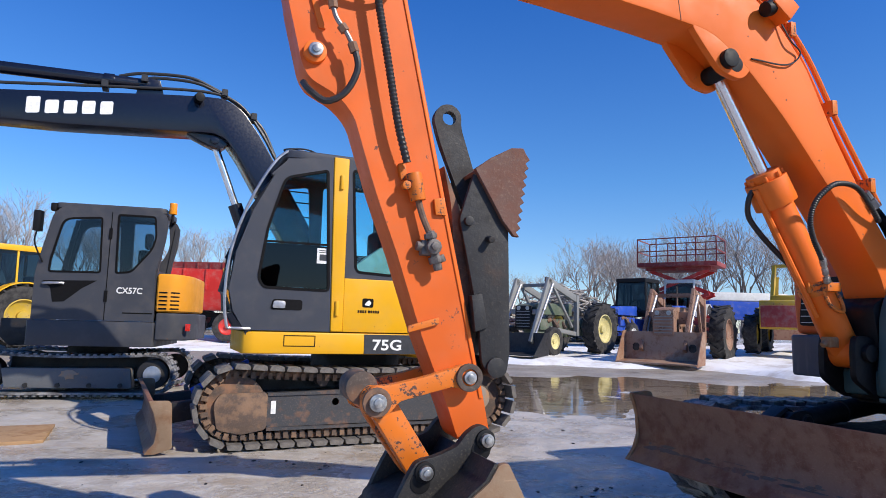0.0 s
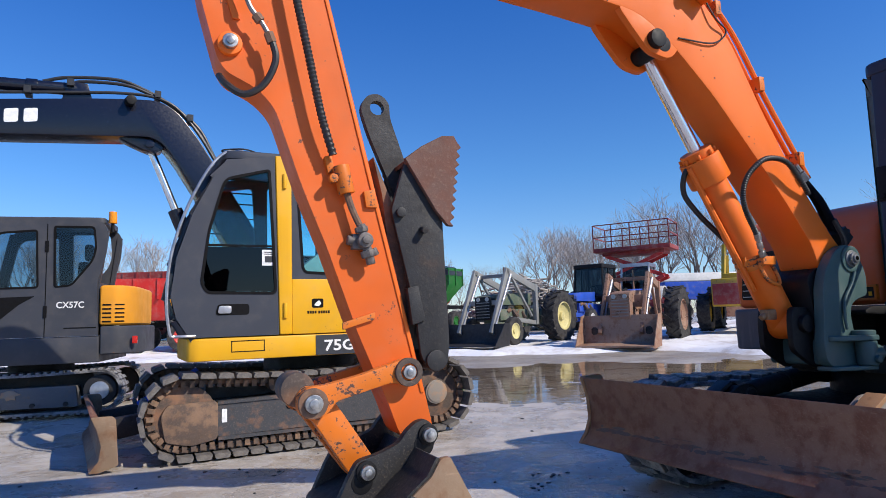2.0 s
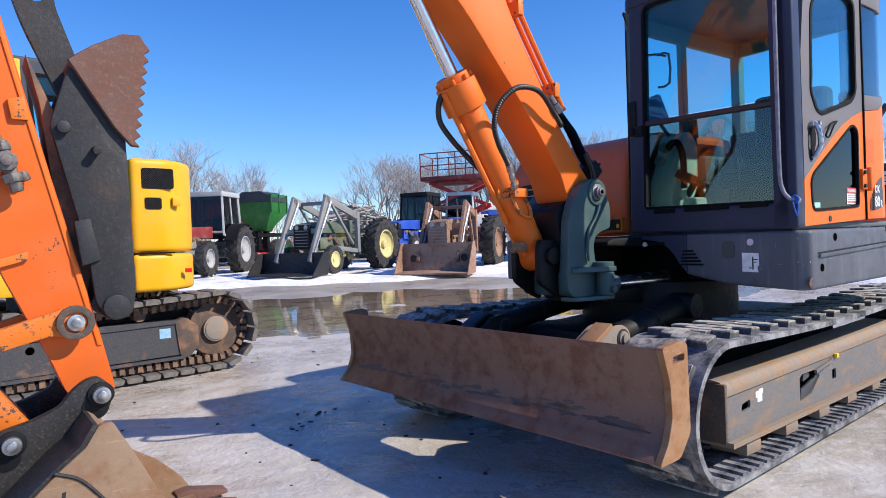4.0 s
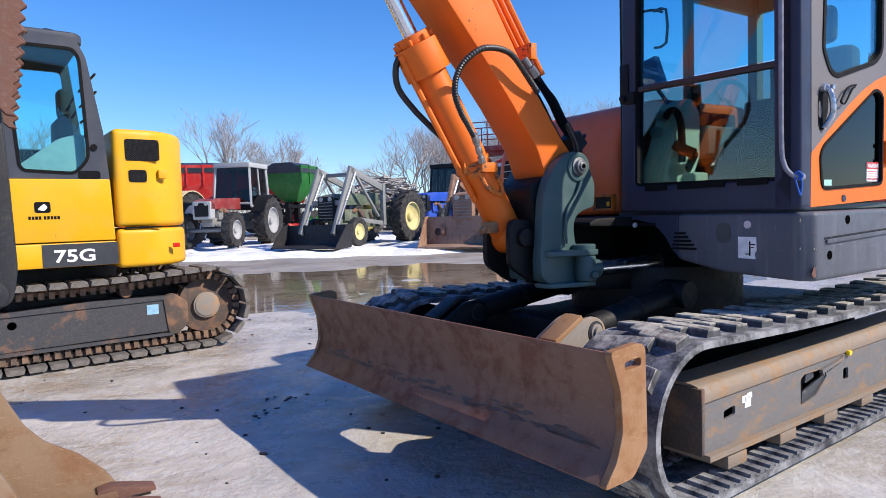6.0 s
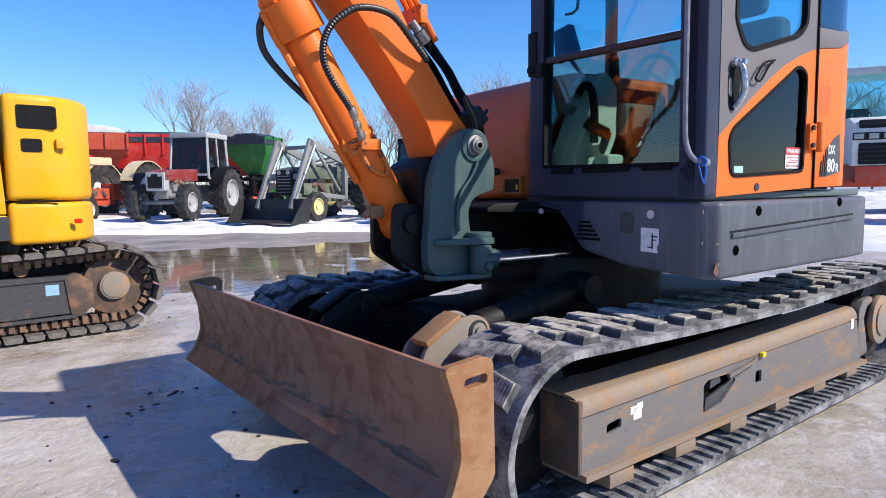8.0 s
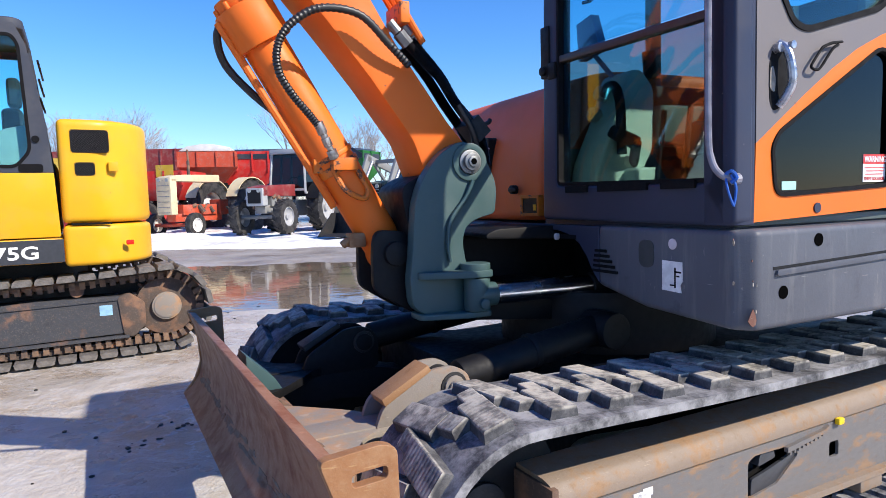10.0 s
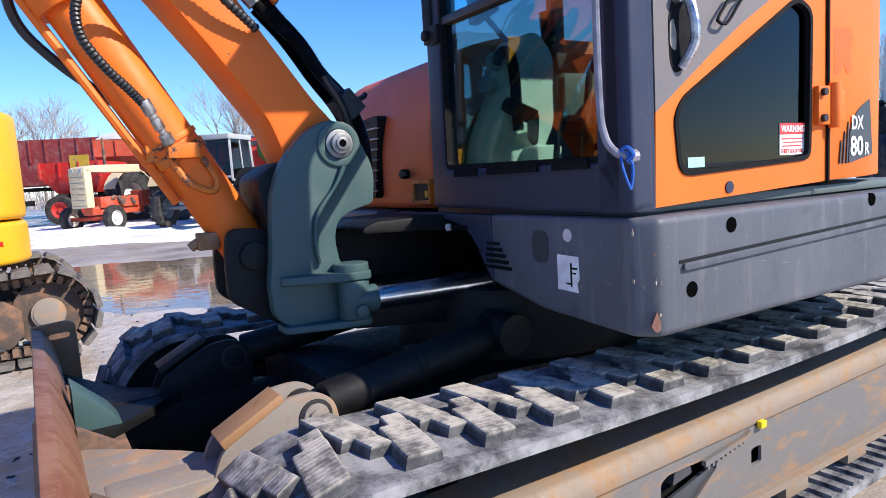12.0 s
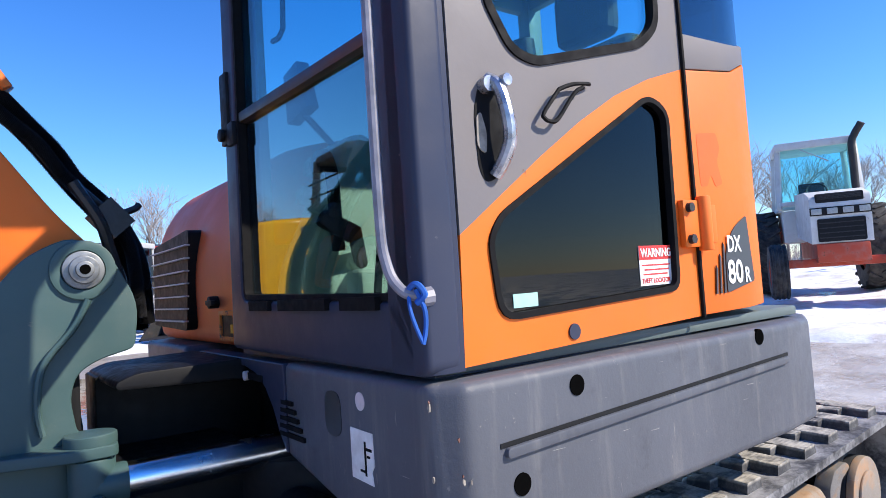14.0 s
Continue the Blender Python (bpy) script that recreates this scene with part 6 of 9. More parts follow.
box(bm, -0.55, -0.20, 0.45, 0.87, 1.20, 1.46)
cabp("operator_seat", bm, SEAT, "dark blue-grey operator seat", 0.05, 3)
bm = bmesh.new()
for y0, y1 in ((0.24, 0.38), (0.94, 1.06)):
    box(bm, -0.55, -0.02, y0, y1, 1.50, 1.68)
cabp("console", bm, CABIN, "", 0.03, 3)
bm = bmesh.new()
prism(bm, rounded([(0.32, 1.30), (0.30, 1.42), (0.20, 1.62), (0.13, 1.82), (0.06, 1.84), (-0.02, 1.76), (-0.02, 1.50), (0.06, 1.36), (0.08, 1.24), (0.30, 1.22)], 0.04, 4), 0.15, 0.34)
box(bm, 0.02, 0.16, 0.30, 0.42, 1.22, 1.40)
cabp("front_console", bm, PALE, "pale grey-green moulded front console", 0.025, 3)
for kx, ky, kz in ((0.21, 0.205, 1.645), (0.19, 0.23, 1.735)):
    bm = bmesh.new()
    cyl(bm, (kx - 0.06, ky, kz - 0.01), (kx, ky, kz), 0.018, 12)
    cyl(bm, (kx - 0.02, ky, kz - 0.003), (kx + 0.025, ky, kz + 0.006), 0.032, 20)
    cyl(bm, (kx + 0.025, ky, kz + 0.006), (kx + 0.032, ky, kz + 0.007), 0.017, 16)
    cabp("control_knob", bm, TRIM, "grey control knob", 0.006)
bm = bmesh.new()
cyl(bm, (0.10, 0.33, 1.42), (0.17, 0.43, 1.50), 0.022, 12)
cyl(bm, (0.17, 0.43, 1.50), (0.22, 0.33, 1.56), 0.030, 12)
tube(bm, [(0.20, 0.26, 1.725), (0.205, 0.29, 1.755), (0.20, 0.325, 1.755), (0.20, 0.35, 1.72), (0.20, 0.365, 1.66), (0.20, 0.37, 1.55), (0.19, 0.36, 1.46)], 0.021, 10)
cabp("levers", bm, BLACK)
# monitor: the sky mirrored in it is put into its blue colour
bm = bmesh.new()
prism(bm, [(0.095, 2.07), (0.205, 2.09), (0.265, 1.925), (0.11, 1.90)], 0.18, 0.225, "x")
cyl(bm, (0.20, 0.19, 1.92), (0.10, 0.22, 1.80), 0.012, 8)
cabp("monitor", bm, SCREENBLUE, "monitor on a stalk, its blue a painted sky reflection", 0.012)
bm = bmesh.new()
for y in (0.31, 1.0):
    cyl(bm, (-0.05, y, 1.66), (-0.02, y, 1.82), 0.018, 10)
    cyl(bm, (-0.02, y, 1.80), (-0.01, y, 1.92), 0.03, 12)
for y in (0.56, 0.70):
    cyl(bm, (0.20, y, 1.20), (0.14, y, 1.62), 0.012, 8)
    box(bm, 0.14, 0.30, y - 0.05, y + 0.05, 1.24, 1.26)
cabp("levers", bm, BLACK, "", 0.004)
# dark panels added to darken the interior and block the view through it
bm = bmesh.new()
box(bm, -0.86, -0.60, 0.20, 0.90, 1.19, 1.62)
box(bm, -0.60, 0.05, 0.135, 0.20, 1.19, 1.80)
box(bm, -0.88, -0.76, 0.14, 0.84, 1.60, 1.90)
cabp("dark_cab_lining", bm, SEAT, "dark panels added along the cab's rear and far side", 0.03, 2)

# right-hand engine hood with grille
bm = bmesh.new()
prism(bm, rounded([(0.38, 1.17), (0.40, 1.45), (0.37, 1.64), (0.25, 1.82), (0.0, 1.89), (-1.0, 1.895), (-1.22, 1.6), (-1.25, 1.17)], [0, 0.1, 0.12, 0.12, 0.12, 0.15, 0.15, 0], 5), -1.08, 0.06)
HD = up("hood", bm, HOODPAINT, DOO, "rounded faded red-orange engine hood", 0.05, 4, 50)
bm = bmesh.new()
prism(bm, rounded([(-0.47, 1.22), (-0.39, 1.605), (-0.96, 1.575), (-1.0, 1.235)], 0.03, 3), 0.30, 0.425, "x")
up("grille_recess", bm, BLACK)
bm = bmesh.new()
for k in range(7):
    box(bm, 0.42, 0.440, -0.975 + 0.003 * k, -0.455 + 0.010 * k, 1.254 + k * 0.048, 1.260 + k * 0.048)
up("grille_slats", bm, OFFTRIM, bevel=0.002)
bm = bmesh.new()
ring_prism(bm, [(-0.12, 1.195), (0.04, 1.195), (0.04, 1.295), (-0.12, 1.295)], [(-0.105, 1.21), (0.025, 1.21), (0.025, 1.28), (-0.105, 1.28)], 0.38, 0.412, "x")
up("socket_frame", bm, ORANGE_WORN, bevel=0.003)
bm = bmesh.new()
box(bm, 0.37, 0.404, -0.105, 0.025, 1.21, 1.28)
up("hood_socket", bm, BLACK)
bm = bmesh.new()
box(bm, 0.40, 0.408, -0.012, 0.008, 1.222, 1.25)
up("socket_contact", bm, YELLOW)
bm = bmesh.new()
cyl(bm, (0.39, -0.185, 1.325), (0.425, -0.185, 1.325), 0.022, 14)
box(bm, 0.415, 0.432, -0.20, -0.13, 1.315, 1.333)
up("hood_latch", bm, BLACK, DOO, "black turn latch on the hood", 0.005)
bm = bmesh.new()
cyl(bm, (-0.85, -0.6, 1.78), (-0.85, -0.6, 2.0), 0.04, 16)
up("exhaust_stub", bm, BLACK, bevel=0.006)
bm = bmesh.new()
box(bm, -0.42, 0.40, 0.08, 1.12, 1.16, 1.182)
up("deck", bm, SLATE)


# ---- yellow excavator ----
JD = thing("excavator", Matrix.Translation((-1.089, 7.614, 0.0)) @ Matrix.Rotation(radians(204.9), 4, "Z"), "yellow midi excavator with charcoal boom and muddy padded tracks", "excavator", "excavators")


def pad_mesh(w, l, h):
    bm = bmesh.new()
    prism(bm, rounded([(-l / 2, 0.0), (l / 2, 0.0), (l / 2 - 0.012, h), (-l / 2 + 0.012, h)], 0.01, 2), -w / 2, w / 2)
    ob = part("shoe", bm, SHOE, None)
    me = ob.data
    bpy.data.objects.remove(ob)
    return me


PAD = pad_mesh(0.44, 0.142, 0.045)
for s in (1, -1):
    yc = 0.925 * s
    path = belt_path(1.40, 0.385, 0.335, -1.10, 0.405, 0.335, 0.05, 0.154)
    bm = bmesh.new()
    belt(bm, belt_path(1.40, 0.385, 0.325, -1.10, 0.405, 0.325, 0.05, 0.05), yc - 0.07, yc + 0.07, 0.05)
    tr = part("track", bm, MUDSTEEL, JD, "muddy steel track chain with rubber pads")
    bm = bmesh.new()
    fine = belt_path(1.40, 0.385, 0.30, -1.10, 0.405, 0.30, 0.05, 0.077)
    for x, z, tx, tz in fine:
        box(bm, -0.022, 0.022, -0.10, 0.10, -0.05, 0.012, on_belt(x, z, tx, tz, yc))
    part("chain", bm, JDRUST, tr)["kind"] = "stuff"
    for x, z, tx, tz in path:
        share("shoe", PAD, tr, on_belt(x, z, tx, tz, yc))
    out = 1.02 * s
    bm = bmesh.new()
    plate(bm, rounded([(1.12, 0.18), (1.12, 0.47), (-0.72, 0.50), (-0.78, 0.20)], 0.02, 2), [arc(0.47, 0.40, 0.035, 0, 330, 10)], min(out, out - 0.012 * s), max(out, out - 0.012 * s))
    prism(bm, [(1.12, 0.15), (-0.78, 0.16), (-0.78, 0.185), (1.12, 0.18)], out - 0.15 * s, out + 0.03 * s)
    prism(bm, [(1.12, 0.465), (-0.72, 0.495), (-0.72, 0.53), (-0.1, 0.54), (0.5, 0.51), (1.12, 0.49)], out - 0.25 * s, out + 0.012 * s)
    fr = part("track_frame", bm, JDFRAME, JD, "grey track frame caked with rust-red mud")
    bm = bmesh.new()
    prism(bm, rounded([(1.12, 0.16), (1.12, 0.50), (1.55, 0.49), (1.60, 0.40), (1.56, 0.17), (1.35, 0.12)], 0.04, 3), out - 0.14 * s, out + 0.02 * s)
    part("idler_guard", bm, JDRUST, fr, "mud-caked idler guard", 0.012)
    bm = bmesh.new()
    prism(bm, rounded([(-0.74, 0.18), (-0.70, 0.52), (-0.80, 0.55), (-0.92, 0.46), (-0.92, 0.26), (-0.82, 0.16)], 0.03, 3), out - 0.1 * s, out + 0.015 * s)
    part("sprocket_bracket", bm, MUDSTEEL, fr, bevel=0.01)
    bm = bmesh.new()
    cyl(bm, (-1.10, 0.82 * s, 0.405), (-1.10, 0.98 * s, 0.405), 0.26, 32)
    gear(bm, -1.10, 0.90 * s - 0.03, 0.90 * s + 0.03, 0.405, 0.255, 0.045, 21)
    sp = part("sprocket", bm, MUDSTEEL, JD, bevel=0.006)
    bm = bmesh.new()
    cyl(bm, (-1.10, 0.98 * s, 0.405), (-1.10, 1.015 * s, 0.405), 0.125, 28)
    cyl(bm, (-1.10, 1.015 * s, 0.405), (-1.10, 1.024 * s, 0.405), 0.108, 28)
    part("hub_cover", bm, PUSHARM, sp, "dusty tan hub cover", 0.006)
    bm = bmesh.new()
    cyl(bm, (1.40, 0.84 * s, 0.385), (1.40, 1.0 * s, 0.385), 0.27, 28)
    part("idler", bm, MUDSTEEL, JD, bevel=0.01)
    bm = bmesh.new()
    for k in range(5):
        cyl(bm, (0.95 - 0.42 * k, 0.84 * s, 0.16), (0.95 - 0.42 * k, 1.0 * s, 0.16), 0.07, 16)
    for k in range(2):
        cyl(bm, (0.6 - 1.0 * k, 0.84 * s, 0.60), (0.6 - 1.0 * k, 1.0 * s, 0.60), 0.055, 16)
    part("rollers", bm, MUDSTEEL, fr)
    if s > 0:
        bm = bmesh.new()
        box(bm, 1.04, 1.085, 1.02, 1.023, 0.30, 0.42)
        part("spec_sticker", bm, WHITE, fr, "white sticker with dark rings")
        bm = bmesh.new()
        box(bm, -0.66, -0.56, 1.02, 1.023, 0.37, 0.46)
        part("blue_sticker", bm, plain("blue_white_sticker", (0.25, 0.45, 0.62), 0.5), fr, "small blue and white sticker")
bm = bmesh.new()
box(bm, -1.0, 1.2, -0.75, 0.75, 0.28, 0.62)
cyl(bm, (0, 0, 0.6), (0, 0, 0.86), 0.5, 36)
part("lower_frame", bm, DARKSTEEL, JD, bevel=0.02)
# blade
bm = bmesh.new()
ANGLED = Matrix(((1, -0.065, 0, 0.075), (0, 1, 0, 0), (0, 0, 1, 0), (0, 0, 0, 1)))   # the blade is set at a slight angle
prism(bm, [(2.095, 0.455), (2.135, 0.455), (2.085, 0.35), (2.055, 0.22), (2.07, 0.10), (2.14, 0.012), (2.10, 0.012), (2.03, 0.09), (2.01, 0.22), (2.04, 0.36)], -1.17, 1.13)
bmesh.ops.transform(bm, matrix=ANGLED, verts=bm.verts)
JB = part("dozer_blade", bm, BLADE, JD, "brown worn dozer blade lowered to the ice", 0.004, 1, 50)
bm = bmesh.new()
for y0, y1 in ((1.13, 1.155), (-1.195, -1.17)):
    prism(bm, rounded([(2.135, 0.458), (2.085, 0.35), (2.052, 0.22), (2.068, 0.10), (2.145, 0.008), (2.06, 0.006), (1.92, 0.05), (1.945, 0.43), (1.97, 0.455)], 0.015, 2), y0, y1)
bmesh.ops.transform(bm, matrix=ANGLED, verts=bm.verts)
part("side_plate", bm, BUCKET, JB, "tan dusty end plate", 0.004)
for y in (-0.45, 0.45):
    bm = bmesh.new()
    prism(bm, [(2.10, 0.14), (2.10, 0.34), (0.9, 0.48), (0.9, 0.34)], y - 0.07, y + 0.07)
    part("push_arm", bm, DARKSTEEL, JB, bevel=0.01)
bm = bmesh.new()
cyl(bm, (1.75, 0.2, 0.42), (1.2, 0.2, 0.72), 0.05, 16)
part("blade_cylinder", bm, plain("blue_cover", (0.02, 0.06, 0.35), 0.6), JB, "blade cylinder with a blue cover")
# body
bm = bmesh.new()
prism(bm, rounded([(1.40, 0.1), (1.40, 1.08), (1.32, 1.12), (-0.33, 1.12), (-0.33, 0.1)], 0.03, 2), 0.86, 1.065, "z")
SK = part("body_skirt", bm, YELLOW, JD, "yellow skirt panel", 0.02, 2)
bm = bmesh.new()
box(bm, -0.335, 0.235, 1.119, 1.124, 0.865, 1.055)
part("model_field", bm, PLATEGREY, SK, "dark grey model field")
writing("75G", 0.145, face_side(0.155, 0.905, 1.125), WHITE, SK, "model_text", 0.0006, 1.25)
bm = bmesh.new()
ring_prism(bm, [(1.02, 0.93), (0.72, 0.93), (0.72, 1.035), (1.02, 1.035)], [(1.012, 0.938), (0.728, 0.938), (0.728, 1.027), (1.012, 1.027)], 1.119, 1.1225)
part("hatch_line", bm, SEAL, SK)


def tail_panel(bm, z0, z1, grow=0.0):
    pts = [(-0.335, 1.12 + grow)]
    for i in range(13):
        a = radians(90 + 90 * i / 12)
        pts.append((-0.55 - (0.50 + grow) * -math.cos(a), 0.45 + (0.67 + grow) * math.sin(a)))
    pts += [(-1.05 - grow, -0.6), (-0.8, -1.1), (-0.335, -1.1)]
    prism(bm, pts, z0, z1, "z")


bm = bmesh.new()
tail_panel(bm, 0.82, 1.165)
part("counterweight", bm, YELLOW, JD, "rounded yellow counterweight", 0.05, 4)
bm = bmesh.new()
tail_panel(bm, 1.18, 2.045, 0.0)
EN = part("engine_cover", bm, YELLOW, JD, "yellow engine cover with mesh vents", 0.06, 4)
bm = bmesh.new()
box(bm, -0.70, -0.40, 1.10, 1.121, 1.165, 1.182)
part("cover_gap", bm, SEAL, EN)
for (x0, z0, x1, z1) in ((-0.43, 1.765, -0.715, 1.955), (-0.45, 1.575, -0.60, 1.685)):
    bm = bmesh.new()
    prism(bm, rounded([(x0, z0), (x0, z1), (x1, z1), (x1, z0)], 0.035, 4), 1.112, 1.1225)
    v = part("vent", bm, SEAL, EN, "black mesh vent")
    bm = bmesh.new()
    n = int((x0 - x1 + z1 - z0) / 0.02)
    for i in range(1, n):
        c = i * 0.02
        for sgn in (1, -1):
            pts = []
            xa, xb = max(0.0, c - (z1 - z0)), min(x0 - x1, c)
            if xb - xa < 0.01:
                continue
            za, zb = c - xa, c - xb
            pa, pb = (x0 - xa, z0 + za if sgn > 0 else z1 - za), (x0 - xb, z0 + zb if sgn > 0 else z1 - zb)
            cyl(bm, (pa[0], 1.123, pa[1]), (pb[0], 1.123, pb[1]), 0.0022, 4)
    part("wire_mesh", bm, DARKSTEEL, v)
bm = bmesh.new()
box(bm, -0.775, -0.70, 1.085, 1.125, 1.61, 1.69)
part("latch", bm, YELLOW, EN, bevel=0.008)
bm = bmesh.new()
box(bm, -0.86, -0.80, 1.075, 1.10, 0.98, 1.02)
part("reflector", bm, REDLAMP, JD, "small red reflector", 0.005)
# cab
cf = [(1.38, 1.075), (1.49, 1.25), (1.535, 1.45), (1.49, 1.80), (1.36, 2.20), (1.18, 2.56), (1.06, 2.73)]
dw = rounded([(1.09, 2.55), (0.66, 2.67), (0.60, 1.455), (1.24, 1.465), (1.295, 1.56), (1.23, 2.05)], [0.08, 0.05, 0.06, 0.06, 0.05, 0.05], 4)
rw = rounded([(0.425, 2.70), (0.365, 1.70), (0.33, 1.655), (-0.05, 1.635), (-0.16, 1.77), (-0.13, 2.62), (-0.08, 2.70)], [0.05, 0.04, 0.04, 0.06, 0.06, 0.05, 0.04], 4)
bm = bmesh.new()
plate(bm, cf + [(0.62, 2.79), (0.585, 1.075)], [dw], 1.07, 1.115)
JC = part("cab", bm, JDGREY, JD, "dark grey cab with yellow door pillar")
bm = bmesh.new()
plate(bm, [(0.615, 2.80), (0.58, 1.075), (0.46, 1.075), (0.46, 2.80)], [], 1.065, 1.125)
part("door_pillar", bm, YELLOW, JC, "yellow door pillar", 0.015, 3)
bm = bmesh.new()
prism(bm, rounded([(0.46, 1.075), (0.46, 1.60), (-0.30, 1.60), (-0.32, 1.075)], 0.01, 2), 1.07, 1.12)
part("lower_side_panel", bm, YELLOW, JC, "yellow lower side panel", 0.008)
bm = bmesh.new()
plate(bm, [(0.46, 2.80), (0.46, 1.602), (-0.30, 1.602), (-0.27, 2.0), (-0.17, 2.62), (-0.10, 2.78)], [rw], 1.075, 1.115)
part("rear_side_frame", bm, JDGREY, JC)
for w in (dw, rw):
    bm = bmesh.new()
    ring_prism(bm, w, inset(w, 0.025), 1.10, 1.12)
    part("window_seal", bm, SEAL, JC)
    bm = bmesh.new()
    prism(bm, inset(w, 0.02), 1.095, 1.10)
    g = part("side_glass", bm, GLASS, JC, "clear side window pane")
    g.visible_shadow = False
bm = bmesh.new()
box(bm, 0.60, 1.25, 1.098, 1.112, 1.905, 1.925)
part("window_rail", bm, SEAL, JC)
# extra dark pane added to carry the black look of the interior
bm = bmesh.new()
box(bm, 0.60, 1.26, 1.101, 1.104, 1.49, 1.9)
g = part("lower_door_glass", bm, GLASS_BLACK, JC, "dark lower door pane")
bm = bmesh.new()
box(bm, 0.61, 0.74, 1.101, 1.106, 1.73, 1.88)
st = part("notice", bm, WHITE, JC, "white notice sheet with grey print")
bm = bmesh.new()
box(bm, 0.635, 0.715, 1.106, 1.1075, 1.76, 1.82)
for k in range(2):
    box(bm, 0.63, 0.72, 1.106, 1.1075, 1.835 + k * 0.018, 1.843 + k * 0.018)
part("print_bars", bm, PLATEGREY, st)
bm = bmesh.new()
prism(bm, rounded([(0.86, 1.27), (0.86, 1.37), (1.14, 1.37), (1.16, 1.27)], 0.03, 4), 1.112, 1.118)
part("handle_recess", bm, SEAL, JC)
bm = bmesh.new()
prism(bm, rounded([(1.02, 1.285), (1.02, 1.355), (1.13, 1.355), (1.14, 1.285)], 0.02, 3), 1.115, 1.13)
part("door_handle", bm, ALU, JC, "", 0.006)
bm = bmesh.new()
for z in (1.30, 2.55):
    cyl(bm, (0.53, 1.13, z - 0.07), (0.53, 1.13, z + 0.07), 0.02, 12)
part("door_hinge", bm, YELLOW, JC, bevel=0.004)
bm = bmesh.new()
prism(bm, rounded([(0.27, 1.32), (0.27, 1.41), (0.155, 1.41), (0.155, 1.32)], 0.02, 3), 1.12, 1.1225)
lg = part("badge", bm, SEAL, JC, "black square badge with a white shape")
bm = bmesh.new()
prism(bm, rounded([(0.25, 1.345), (0.23, 1.37), (0.20, 1.395), (0.175, 1.365), (0.20, 1.335)], 0.01, 2), 1.1225, 1.124)
part("badge_shape", bm, WHITE, lg)
bm = bmesh.new()
for k in range(9):
    x = 0.315 - k * 0.024 - (0.012 if k > 3 else 0)
    box(bm, x - 0.018, x, 1.12, 1.1215, 1.265, 1.292)
part("name_blocks", bm, SEAL, JC)
bm = bmesh.new()
for x, w in ((-0.19, 0.03),):
    cyl(bm, (x, 1.112, 1.87), (x, 1.125, 1.87), 0.028, 16)
prism(bm, rounded([(-0.06, 1.60), (-0.06, 1.67), (-0.23, 1.67), (-0.23, 1.60)], 0.025, 3), 1.112, 1.12)
part("rear_latch", bm, SEAL, JC)
# roof, far side, front frame
bm = bmesh.new()
prism(bm, rounded([(1.10, 0.14), (1.10, 1.06), (0.95, 1.11), (-0.10, 1.11), (-0.16, 1.04), (-0.16, 0.14)], 0.08, 4), 2.74, 2.83, "z")
part("roof", bm, JDGREY, JC, "", 0.03, 3)
bm = bmesh.new()
tube(bm, [(-0.02, 0.9, 2.83), (0.02, 0.9, 2.87), (0.10, 0.9, 2.875), (0.14, 0.9, 2.83)], 0.008, 6)
tube(bm, [(1.0, 1.0, 2.80), (1.1, 1.04, 2.83), (0.9, 1.04, 2.86), (0.75, 1.0, 2.84)], 0.008, 6)
part("roof_rail", bm, BLACK, JC)
bm = bmesh.new()
plate(bm, cf + [(-0.16, 2.79), (-0.30, 1.56), (-0.30, 1.075)], [rounded([(1.12, 2.58), (0.66, 2.67), (0.60, 1.65), (1.35, 1.65), (1.30, 2.05)], 0.05, 3), rounded([(0.50, 2.68), (0.50, 1.65), (-0.15, 1.65), (-0.10, 2.68)], 0.05, 3)], 0.12, 0.16)
part("far_side", bm, JDGREY, JC)
bm = bmesh.new()
for (x0, z0), (x1, z1) in zip(cf, cf[1:]):
    for y in (0.16, 1.02):
        prism(bm, [(x0, z0), (x1, z1), (x1 - 0.07, z1 - 0.02), (x0 - 0.07, z0)], y, y + 0.08)
prism(bm, [(1.38, 1.075), (1.47, 1.23), (1.40, 1.25), (1.31, 1.10)], 0.16, 1.10)
prism(bm, [(1.12, 2.64), (1.06, 2.74), (1.0, 2.72), (1.05, 2.62)], 0.16, 1.10)
part("front_frame", bm, JDGREY, JC, "", 0.01)
bm = bmesh.new()
for (x0, z0), (x1, z1) in zip(cf[1:], cf[2:]):
    prism(bm, [(x0 - 0.02, z0), (x1 - 0.02, z1), (x1 - 0.026, z1), (x0 - 0.026, z0)], 0.22, 1.04)
g = part("front_glass", bm, GLASS, JC, "curved front window")
g.visible_shadow = False
bm = bmesh.new()
tube(bm, [(1.50, 1.12, 1.09), (1.54, 1.13, 1.12), (1.57, 1.13, 1.40), (1.54, 1.13, 1.80), (1.42, 1.13, 2.22), (1.24, 1.12, 2.60), (1.08, 1.06, 2.80), (0.90, 1.0, 2.85)], 0.014, 8)
tube(bm, [(1.33, 1.12, 1.09), (1.40, 1.14, 1.09), (1.50, 1.12, 1.09)], 0.014, 8)
part("grab_rail", bm, ALU, JC, "grey tubular grab rail")
bm = bmesh.new()
box(bm, 0.02, 0.52, 0.42, 0.88, 1.45, 1.62)
box(bm, -0.10, 0.05, 0.44, 0.86, 1.60, 2.15)
box(bm, -0.09, 0.01, 0.54, 0.76, 2.17, 2.42)
part("operator_seat", bm, SEAT, JC, "dark operator seat", 0.05, 3)
bm = bmesh.new()
box(bm, -0.20, 1.30, 0.17, 0.24, 1.10, 1.93)
box(bm, -0.12, 0.60, 0.24, 0.40, 1.45, 1.78)
part("side_console", bm, BLACK, JC, "dark side console and lower trim", 0.03, 2)
bm = bmesh.new()
